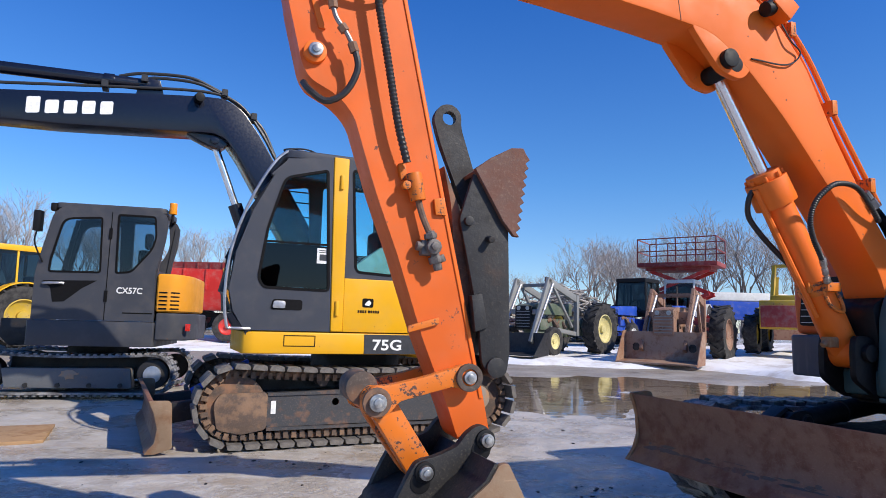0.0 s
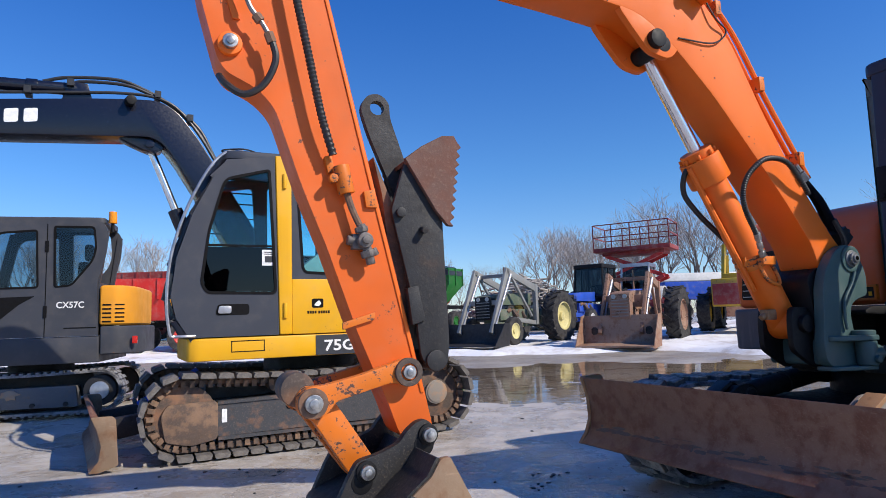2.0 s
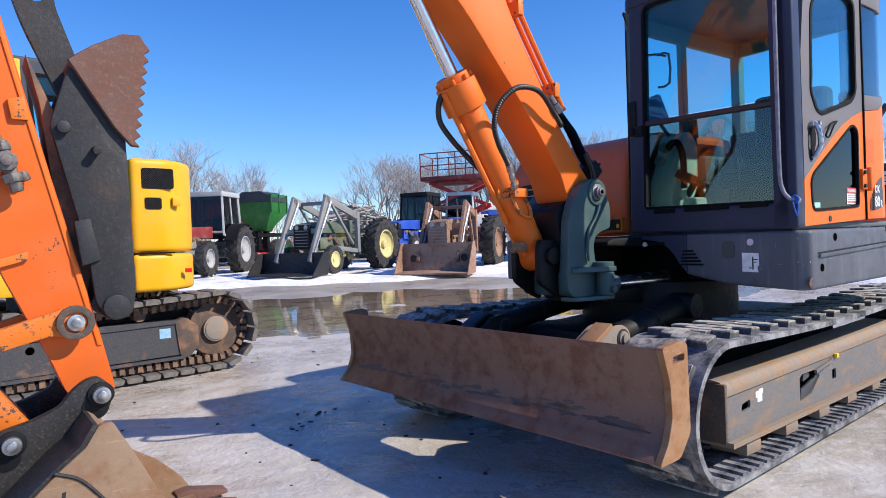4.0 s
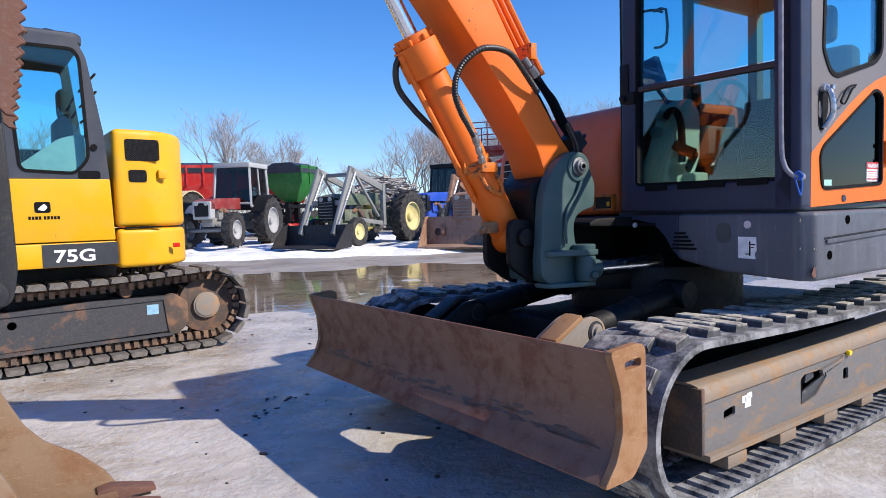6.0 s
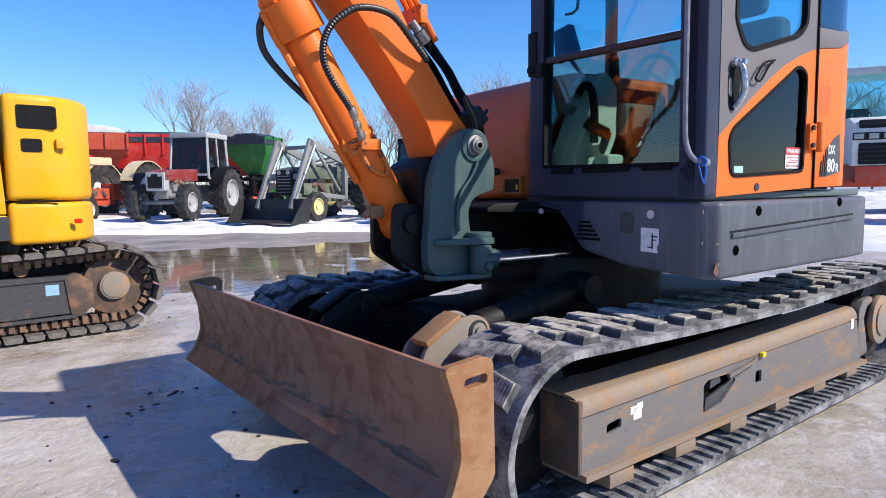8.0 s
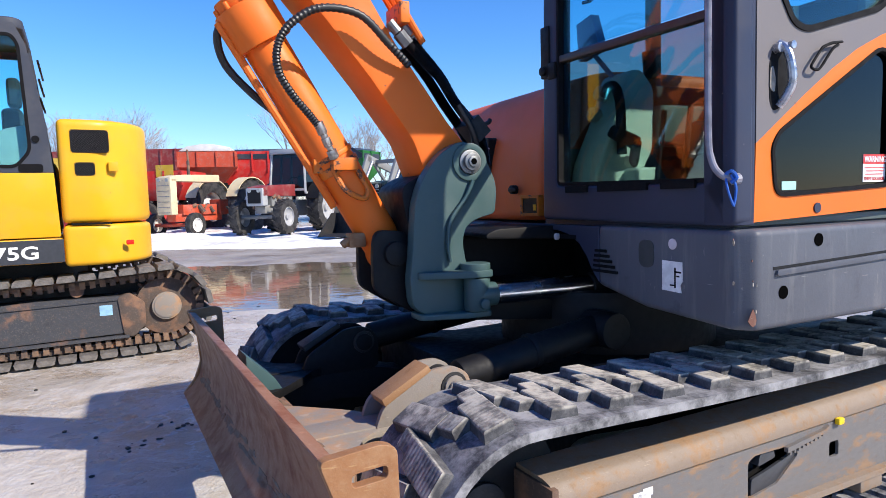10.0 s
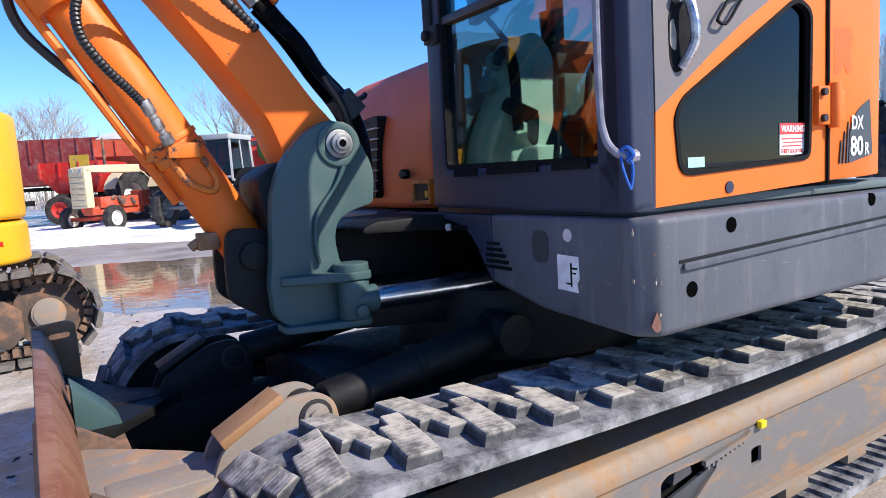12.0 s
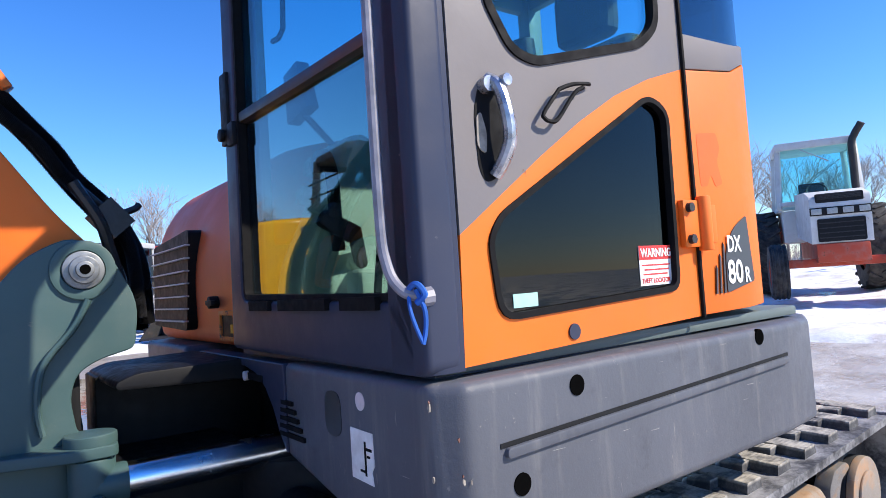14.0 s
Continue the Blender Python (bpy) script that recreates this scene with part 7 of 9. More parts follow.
for k in range(6):
    cyl(bm, (0.86, 0.78, 1.50 + k * 0.035), (0.86, 0.78, 1.52 + k * 0.035), 0.075 - k * 0.008, 16, 0.062 - k * 0.008)
cyl(bm, (0.86, 0.78, 1.70), (0.85, 0.78, 1.90), 0.012, 10)
cyl(bm, (0.85, 0.78, 1.88), (0.85, 0.78, 1.97), 0.028, 12, 0.02)
part("control_lever", bm, TRIM, JC, "grey lever with pleated boot", 0.004)
bm = bmesh.new()
prism(bm, rounded([(0.42, 1.48), (0.40, 1.68), (0.05, 1.95), (-0.14, 2.0), (-0.14, 1.48)], 0.05, 3), 0.90, 1.02)
part("side_console", bm, TRIM, JC, "pale grey armrest console", 0.02)
bm = bmesh.new()
for z in (2.05, 2.2, 2.35, 2.5):
    box(bm, -0.25, -0.235, 0.15, 1.05, z, z + 0.015)
for z in (2.15, 2.32, 2.48, 2.6):
    box(bm, 0.6, 1.25, 0.125, 0.14, z, z + 0.012)
part("window_guard", bm, BLACK, JC)
bm = bmesh.new()
cyl(bm, (0.98, 0.55, 1.1), (0.95, 0.55, 1.75), 0.012, 8)
cyl(bm, (0.98, 0.75, 1.1), (0.95, 0.75, 1.75), 0.012, 8)
cyl(bm, (0.7, 0.95, 1.6), (0.72, 0.95, 1.85), 0.02, 8)
part("levers", bm, BLACK, JC)
# boom
bm = bmesh.new()
prism(bm, rounded([(4.25, 3.23), (3.65, 3.302), (2.70, 3.43), (2.17, 3.50), (1.85, 3.535), (1.61, 3.547), (1.43, 3.45), (1.23, 3.19), (1.05, 2.90), (0.50, 2.0), (0.30, 1.60), (0.42, 1.50), (0.86, 1.95), (1.257, 2.617), (1.454, 2.939), (1.58, 3.10), (1.70, 3.149), (2.14, 3.114), (3.16, 3.037), (3.63, 3.022), (4.25, 3.0)],
                  [0.05, 0, 0, 0, 0.08, 0.12, 0.1, 0.08, 0.08, 0, 0.06, 0.06, 0.1, 0.15, 0.08, 0.08, 0.08, 0.05, 0, 0, 0.05], 4), -0.19, 0.15)
JBm = part("boom", bm, JDBLACK, JD, "charcoal bent boom with plain white name blocks", 0.012)
bm = bmesh.new()
for k in range(5):
    x = 3.43 - k * 0.158
    h = 0.135 if k else 0.165
    z = 3.10 + 0.13 * (3.43 - x)
    prism(bm, rounded([(x, z), (x, z + h), (x - 0.115, z + 0.019 + h), (x - 0.115, z + 0.019)], 0.02, 3), 0.15, 0.153)
part("name_block", bm, WHITE, JBm, "plain white name blocks")
bm = bmesh.new()
prism(bm, rounded([(2.02, 3.15), (1.58, 3.15), (1.56, 3.04), (1.64, 2.99), (1.76, 3.03), (1.88, 3.08)], 0.03, 3), -0.08, 0.10)
cyl(bm, (1.69, -0.12, 3.085), (1.69, 0.12, 3.085), 0.045, 18)
part("rod_lug", bm, JDBLACK, JBm, bevel=0.006)
bm = bmesh.new()
cyl(bm, (1.69, -0.02, 3.085), (1.41, -0.02, 2.38), 0.038, 18)
part("cylinder_rod", bm, CHROME, JD, "chrome cylinder rod")
bm = bmesh.new()
cyl(bm, (1.43, -0.02, 2.42), (0.98, -0.02, 1.30), 0.075, 20)
part("boom_cylinder", bm, JDBLACK, JD)
bm = bmesh.new()
tube(bm, [(1.02, 0.10, 2.92), (1.20, 0.10, 3.22), (1.40, 0.10, 3.47), (1.60, 0.10, 3.58), (1.9, 0.10, 3.60), (2.5, 0.10, 3.535), (4.2, 0.10, 3.31)], 0.016, 8)
tube(bm, [(1.05, 0.04, 3.0), (1.22, 0.04, 3.285), (1.46, 0.04, 3.52), (1.72, 0.04, 3.65), (1.95, 0.04, 3.71), (2.3, 0.02, 3.70), (2.42, 0.02, 3.66)], 0.018, 8)
tube(bm, [(1.03, -0.03, 3.02), (1.20, -0.03, 3.34), (1.50, -0.03, 3.58), (1.78, -0.03, 3.72), (2.02, -0.03, 3.78), (2.45, -0.03, 3.74), (2.67, -0.03, 3.67)], 0.018, 8)
for x, z in ((1.30, 3.40), (1.62, 3.62), (2.42, 3.64), (2.78, 3.52)):
    box(bm, x - 0.03, x + 0.03, -0.06, 0.13, z - 0.03, z + 0.04)
part("boom_hoses", bm, HOSE, JBm)
bm = bmesh.new()
cyl(bm, (2.36, 0.02, 3.605), (4.25, 0.02, 3.535), 0.062, 20)
cyl(bm, (2.70, 0.02, 3.593), (2.80, 0.02, 3.589), 0.072, 20)
prism(bm, [(2.50, 3.44), (2.22, 3.48), (2.27, 3.66), (2.45, 3.67)], -0.1, 0.08)
part("arm_cylinder", bm, JDBLACK, JD, "", 0.006)
bm = bmesh.new()
cyl(bm, (1.89, 0.15, 3.50), (1.87, 0.26, 3.49), 0.05, 14)
part("work_lamp", bm, BLACK, JBm, "", 0.006)
bm = bmesh.new()
prism(bm, rounded([(0.9, 1.05), (0.9, 1.6), (0.1, 1.75), (-0.3, 1.75), (-0.3, 1.05)], 0.05, 3), -1.08, 0.1)
part("right_hood", bm, YELLOW, JD, "", 0.04, 3)

# ---- grey compact excavator ----
CX = thing("excavator", Matrix.Translation((-4.765, 9.606, 0.11)) @ Matrix.Rotation(radians(194.1), 4, "Z"), "grey compact excavator with orange-yellow engine cover and amber beacon", "excavator", "excavators")
for s in (1, -1):
    ya, yb = (0.55, 0.95) if s > 0 else (-0.95, -0.55)
    path = belt_path(1.50, 0.29, 0.27, -0.53, 0.29, 0.27, 0.03, 0.09)
    bm = bmesh.new()
    belt(bm, path, ya, yb, 0.03)
    tr = part("track", bm, RUBBER, CX, "dusty black rubber track")
    bm = bmesh.new()
    box(bm, -0.02, 0.025, ya + 0.01, yb - 0.01, -0.005, 0.022)
    lug = part("lug", bm, RUBBER, tr)
    me = lug.data
    bpy.data.objects.remove(lug)
    for x, z, tx, tz in path:
        share("lug", me, tr, on_belt(x, z, tx, tz, 0))
    out = 0.90 * s
    bm = bmesh.new()
    prism(bm, rounded([(1.25, 0.11), (1.30, 0.36), (-0.25, 0.37), (-0.28, 0.10)], 0.02, 2), out - 0.2 * s, out)
    fr = part("track_frame", bm, CXFRAME, CX, "blue-grey track frame with a splash of mud", 0.01)
    bm = bmesh.new()
    splash = random.Random(9)
    prism(bm, [(0.50 + (0.12 if j % 2 else 0.09) * math.cos(j * 0.45) * splash.uniform(0.7, 1.3), 0.29 + (0.07 if j % 2 else 0.055) * math.sin(j * 0.45) * splash.uniform(0.7, 1.2)) for j in range(14)], min(out, out + 0.012 * s), max(out, out + 0.012 * s))
    part("mud_splash", bm, PUSHARM, fr, "dried tan mud")
    bm = bmesh.new()
    for k in range(4):
        cyl(bm, (1.0 - 0.38 * k, out - 0.01 * s, 0.14), (1.0 - 0.38 * k, out + 0.02 * s, 0.14), 0.03, 12)
    part("frame_bolts", bm, DARKSTEEL, fr)
    bm = bmesh.new()
    cyl(bm, (-0.53, out - 0.2 * s, 0.29), (-0.53, out - 0.02 * s, 0.29), 0.2, 24)
    cyl(bm, (1.50, out - 0.2 * s, 0.29), (1.50, out - 0.02 * s, 0.29), 0.22, 24)
    part("wheels", bm, DARKSTEEL, CX, bevel=0.01)
    bm = bmesh.new()
    cyl(bm, (-0.53, out - 0.02 * s, 0.29), (-0.53, out + 0.02 * s, 0.29), 0.115, 24)
    part("hub_cover", bm, ALU, CX, "pale grey hub cover", 0.006)
bm = bmesh.new()
box(bm, -0.4, 1.3, -0.6, 0.6, 0.2, 0.5)
cyl(bm, (0.4, 0, 0.5), (0.4, 0, 0.78), 0.4, 28)
part("lower_frame", bm, DARKSTEEL, CX, bevel=0.02)
bm = bmesh.new()
prism(bm, rounded([(1.05, -0.9), (1.05, 0.95), (-0.52, 0.95), (-0.52, -0.9)], 0.04, 3), 0.655, 0.99, "z")
part("body_skirt", bm, CXGREY, CX, "dark grey skirt", 0.02)
bm = bmesh.new()
prism(bm, [(-0.525, 0.95)] + [(-0.66 - 0.32 * math.sin(radians(a)), 0.35 + 0.6 * math.cos(radians(a))) for a in range(0, 91, 10)] + [(-0.98, -0.5), (-0.8, -0.9), (-0.525, -0.9)], 0.75, 1.12, "z")
part("counterweight", bm, CXGREY, CX, "grey counterweight", 0.03, 3)
bm = bmesh.new()
prism(bm, [(-0.51, 0.955)] + [(-0.66 - 0.27 * math.sin(radians(a)), 0.35 + 0.6 * math.cos(radians(a))) for a in range(0, 91, 10)] + [(-0.93, -0.5), (-0.8, -0.9), (-0.51, -0.9)], 1.13, 1.66, "z")
EC = part("engine_cover", bm, CXYEL, CX, "orange-yellow engine cover", 0.05, 3)
for k in range(5):
    bm = bmesh.new()
    box(bm, -0.655, -0.55, 0.945, 0.957, 1.17 + k * 0.055, 1.19 + k * 0.055)
    skin = [(-0.66 - 0.272 * math.sin(radians(a)), 0.35 + 0.602 * math.cos(radians(a))) for a in (8, 16, 24, 31)]
    prism(bm, skin + [(x + 0.01, y - 0.02) for x, y in skin[::-1]], 1.17 + k * 0.055, 1.19 + k * 0.055, "z")
    part("louvre", bm, SEAL, EC)
bm = bmesh.new()
box(bm, -0.96, -0.90, 0.80, 0.86, 0.88, 0.98)
part("reflector", bm, REDLAMP, CX, "", 0.005)
w1 = rounded([(0.72, 2.36), (0.23, 2.40), (0.20, 1.63), (0.85, 1.62), (0.84, 1.80)], [0.12, 0.05, 0.05, 0.05, 0.05], 4)
w2 = rounded([(0.05, 2.45), (0.03, 1.63), (-0.18, 1.65), (-0.43, 1.98), (-0.47, 2.15), (-0.44, 2.45)], [0.04, 0.04, 0.06, 0.08, 0.06, 0.06], 4)
bm = bmesh.new()
plate(bm, rounded([(1.0, 1.0), (1.0, 1.6), (0.94, 1.95), (0.84, 2.42), (0.72, 2.52), (-0.40, 2.54), (-0.54, 2.50), (-0.60, 2.38), (-0.58, 2.1), (-0.48, 1.68), (-0.50, 1.0)], [0, 0.05, 0.1, 0.1, 0.05, 0.05, 0.06, 0.06, 0.1, 0.05, 0], 4), [w1, w2], 0.91, 0.95)
CC = part("cab", bm, CXGREY, CX, "grey cab side with two windows")
bm = bmesh.new()
plate(bm, rounded([(1.0, 1.0), (1.0, 1.6), (0.94, 1.95), (0.84, 2.42), (0.72, 2.52), (-0.40, 2.54), (-0.54, 2.50), (-0.60, 2.38), (-0.58, 2.1), (-0.48, 1.68), (-0.50, 1.0)], 0.05, 3), [w1, w2], 0.0, 0.04)
box(bm, -0.50, -0.46, 0.0, 0.91, 1.0, 1.7)
box(bm, 0.93, 1.0, 0.0, 0.91, 1.0, 1.25)
for y in (0.0, 0.85):
    prism(bm, [(1.0, 1.0), (1.0, 1.6), (0.84, 2.45), (0.78, 2.45), (0.93, 1.6), (0.93, 1.0)], y, y + 0.06)
    prism(bm, [(-0.60, 2.4), (-0.50, 1.68), (-0.45, 1.68), (-0.54, 2.4)], y, y + 0.06)
part("inner_frame", bm, CXGREY, CC)
bm = bmesh.new()
prism(bm, rounded([(0.84, 0.02), (0.84, 0.93), (-0.55, 0.93), (-0.55, 0.02)], 0.08, 3), 2.49, 2.57, "z")
part("roof", bm, CXGREY, CC, "", 0.03, 3)
for w in (w1, w2):
    bm = bmesh.new()
    ring_prism(bm, w, inset(w, 0.025), 0.935, 0.955)
    part("window_seal", bm, SEAL, CC)
    bm = bmesh.new()
    prism(bm, inset(w, 0.02), 0.93, 0.935)
    g = part("side_glass", bm, GLASS_TINT, CC, "tinted side window pane")
    g.visible_shadow = False
bm = bmesh.new()
box(bm, 0.115, 0.125, 0.949, 0.953, 1.0, 2.47)
prism(bm, [(0.90, 1.51), (0.24, 1.53), (0.42, 1.42), (0.62, 1.24), (0.76, 1.23), (0.80, 1.42)], 0.949, 0.953)
box(bm, -0.48, -0.10, 0.949, 0.953, 1.10, 1.115)
box(bm, 0.10, 0.14, 0.949, 0.96, 1.25, 1.40)
box(bm, 0.10, 0.14, 0.949, 0.96, 2.1, 2.25)
part("door_trim", bm, SEAL, CC)
bm = bmesh.new()
tube(bm, [(0.89, 0.955, 1.47), (0.85, 0.985, 1.475), (0.70, 0.985, 1.48), (0.64, 0.955, 1.48)], 0.018, 8)
part("door_handle", bm, ALU, CC, "grey door handle")
writing("CX57C", 0.115, face_side(-0.005, 1.37, 0.9545), WHITE, CC, "model_text", 0.0006, 0.92)
bm = bmesh.new()
box(bm, -0.20, 0.2, 0.30, 0.72, 1.35, 1.50)
box(bm, -0.32, -0.18, 0.32, 0.70, 1.48, 2.0)
box(bm, -0.33, -0.23, 0.42, 0.60, 2.02, 2.25)
part("operator_seat", bm, SEAT, CC, "", 0.05, 3)
bm = bmesh.new()
cyl(bm, (-0.63, 0.85, 2.38), (-0.63, 0.85, 2.50), 0.02, 10)
bc = part("beacon", bm, BLACK, CX)
bm = bmesh.new()
cyl(bm, (-0.63, 0.85, 2.50), (-0.63, 0.85, 2.66), 0.055, 16, 0.05)
part("lens", bm, AMBER, bc, "amber lens", 0.01)
bm = bmesh.new()
tube(bm, [(0.92, 0.96, 1.75), (1.0, 1.05, 2.0), (0.98, 1.05, 2.2)], 0.012, 6)
box(bm, 0.94, 1.02, 0.98, 1.12, 2.15, 2.42)
part("mirror", bm, BLACK, CX, "black mirror on a bent arm", 0.01)
bm = bmesh.new()
box(bm, 0.82, 0.90, 0.82, 0.93, 2.45, 2.56)
part("work_lamp", bm, BLACK, CX, "", 0.02)
bm = bmesh.new()
prism(bm, [(1.06, 0.65), (1.5, 0.62), (1.62, 0.75), (1.62, 1.0), (1.3, 1.0), (1.06, 0.98)], -0.25, 0.25)
part("nose", bm, DARKSTEEL, CX, "", 0.02)


# ---- machines along the far edge of the yard ----
REDP = paint("red_paint", (0.55, 0.025, 0.02), 0.4, 0.1, dust=0.25)
REDDARK = paint("faded_dark_red_paint", (0.25, 0.03, 0.03), 0.5, 0.15, dust=0.35)
REDORANGE = paint("tractor_red_orange_paint", (0.50, 0.07, 0.03), 0.5, 0.2, dust=0.3)
CREAM = paint("cream_paint", (0.66, 0.54, 0.33), 0.5, 0.12, dust=0.3)
OFFWHITE = paint("off_white_paint", (0.60, 0.60, 0.58), 0.45, 0.08, dust=0.25)
SILVER = paint("grey_loader_paint", (0.22, 0.225, 0.22), 0.5, 0.1, dust=0.3)
OLIVE = paint("faded_green_paint", (0.10, 0.13, 0.09), 0.55, 0.2, dust=0.4)
GREENP = paint("bright_green_paint", (0.015, 0.14, 0.025), 0.4, 0.04, dust=0.15)
BLUEP = paint("blue_paint", (0.015, 0.07, 0.42), 0.4, 0.08, dust=0.2)
BROWNP = paint("worn_brown_loader_paint", (0.27, 0.15, 0.10), 0.6, 0.35, (0.14, 0.07, 0.04), 0.4)
BROWNBUCKET = steel("worn_brown_bucket_steel", (0.30, 0.19, 0.13), 0.6, 0.6, (0.24, 0.12, 0.07))
DULLYEL = paint("dull_yellow_paint", (0.50, 0.33, 0.03), 0.5, 0.2, dust=0.3)
RIMYEL = plain("pale_yellow_rim_paint", (0.60, 0.53, 0.24), 0.5)
RIMWHITE = plain("white_rim_paint", (0.62, 0.60, 0.56), 0.5)
RIMPALE = plain("dirty_pale_grey_rim_paint", (0.36, 0.36, 0.36), 0.6)
CABWHITE = paint("greyed_white_cab_paint", (0.40, 0.41, 0.41), 0.5, 0.08, dust=0.25)
TARP = plain("dark_tarpaulin", (0.03, 0.035, 0.045), 0.5, 0, 2.0, 0.4)
DARKGLASS = glass("dark_tractor_glass", (0.16, 0.19, 0.21))


def lathe(bm, prof, m, n=28):
    """Turns a (radius, y) profile round the y axis."""
    rings = []
    for i in range(n):
        a = 2 * math.pi * i / n
        rings.append([bm.verts.new(m @ Vector((r * math.cos(a), y, r * math.sin(a)))) for r, y in prof])
    for i in range(n):
        p, q = rings[i], rings[(i + 1) % n]
        for j in range(len(prof) - 1):
            bm.faces.new((p[j], p[j + 1], q[j + 1], q[j]))


def wheel(parent, x, y, R, w, rim, lugs=0, name="wheel"):
    """Wheel with its axle along y, outer face towards the sign of y."""
    s = 1 if y >= 0 else -1
    m = Matrix.Translation((x, y, R))
    bm = bmesh.new()
    ri = R * 0.56
    lathe(bm, [(ri, -w * 0.42), (R * 0.80, -w * 0.5), (R * 0.95, -w * 0.45), (R * 0.985, -w * 0.2), (R * 0.985, w * 0.2), (R * 0.95, w * 0.45), (R * 0.80, w * 0.5), (ri, w * 0.42)], m, 36)
    wh = part(name, bm, TYRE, parent, "", 0, 1, 50)
    bm = bmesh.new()
    for i in range(lugs):
        for side in (1, -1):
            a = 2 * math.pi * (i + (0.5 if side > 0 else 0)) / lugs
            mm = m @ Matrix.Rotation(a, 4, "Y") @ Matrix.Translation((0, 0, R * 0.985)) @ Matrix.Rotation(radians(38 * side), 4, "Z")
            box(bm, -R * 0.035, R * 0.035, min(0, side * w * 0.62), max(0, side * w * 0.62), -R * 0.05, R * 0.03, mm)
    if lugs:
        part("tread", bm, TYRE, wh)["kind"] = "stuff"
    bm = bmesh.new()
    k = s * w
    lathe(bm, [(ri * 1.02, -0.3 * k), (ri * 1.02, 0.40 * k), (ri * 0.93, 0.43 * k), (ri * 0.88, 0.30 * k), (ri * 0.6, 0.12 * k), (ri * 0.3, 0.12 * k), (ri * 0.27, 0.3 * k), (0.004, 0.32 * k)], m, 28)
    part("rim", bm, rim, wh)
    return wh


def bar(bm, p, q, w, h=None):
    """A square bar between two points."""
    p, q = Vector(p), Vector(q)
    d = q - p
    m = Matrix.Translation(p) @ d.to_track_quat("X", "Z").to_matrix().to_4x4()
    h = h or w
    box(bm, 0, d.length, -w / 2, w / 2, -h / 2, h / 2, m)


def cab_box(parent, x0, x1, half, z0, z1, mat, slope=0.1, post=0.07, roofmat=None, glassmat=None):
    """Open tractor cab: posts, sills, roof and panes."""
    bm = bmesh.new()
    for s in (1, -1):
        bar(bm, (x1, s * half, z0), (x1 - slope, s * (half - 0.06), z1), post)
        bar(bm, (x0, s * half, z0), (x0 + slope * 0.4, s * (half - 0.06), z1), post)
        bar(bm, ((x0 + x1) / 2, s * half, z0), ((x0 + x1) / 2, s * (half - 0.06), z1), post * 0.7)
        bar(bm, (x0, s * half, z0), (x1, s * half, z0), post)
    bar(bm, (x1, -half, z0 + 0.1), (x1, half, z0 + 0.1), post)
    bar(bm, (x0, -half, z0 + 0.1), (x0, half, z0 + 0.1), post)
    c = part("cab_frame", bm, mat, parent, bevel=0.01)
    bm = bmesh.new()
    prism(bm, rounded([(x1 - slope + 0.1, -half), (x1 - slope + 0.1, half), (x0 - 0.05, half), (x0 - 0.05, -half)], 0.08, 3), z1 - 0.02, z1 + 0.13, "z")
    part("cab_roof", bm, roofmat or mat, c, "", 0.03)
    bm = bmesh.new()
    gm = glassmat or DARKGLASS
    for s in (1, -1):
        vs = [bm.verts.new(v) for v in ((x1 - 0.02, s * (half - 0.01), z0), (x0 + 0.02, s * (half - 0.01), z0), (x0 + slope * 0.4, s * (half - 0.065), z1), (x1 - slope, s * (half - 0.065), z1))]
        bm.faces.new(vs)
    for xa, xb in ((x1, x1 - slope), (x0, x0 + slope * 0.4)):
        vs = [bm.verts.new(v) for v in ((xa, -half, z0 + 0.1), (xa, half, z0 + 0.1), (xb, half - 0.06, z1), (xb, -half + 0.06, z1))]
        bm.faces.new(vs)
    part("cab_glass", bm, gm, c, "dark cab panes")
    bm = bmesh.new()
    box(bm, x0 + 0.1, x0 + 0.5, -0.25, 0.25, z0 - 0.1, z0 + 0.12)
    box(bm, x0 + 0.08, x0 + 0.2, -0.25, 0.25, z0 + 0.1, z0 + 0.6)
    part("seat", bm, SEAT, c, "", 0.03)
    bm = bmesh.new()
    lathe(bm, [(0.17, 0.0), (0.19, 0.015), (0.21, 0.0), (0.19, -0.015), (0.17, 0.0)], Matrix.Translation((x1 - 0.35, 0, z0 + 0.35)) @ Matrix.Rotation(radians(60), 4, "Y") @ Matrix.Rotation(radians(90), 4, "X"), 20)
    bar(bm, (x1 - 0.35, 0, z0 + 0.35), (x1 - 0.15, 0, z0 - 0.05), 0.03)
    part("steering_wheel", bm, BLACK, c)
    return c


def stand(x, y, yaw, z=None):
    return Matrix.Translation((x, y, ground_z(x, y) + 0.055 if z is None else z)) @ Matrix.Rotation(radians(yaw), 4, "Z")


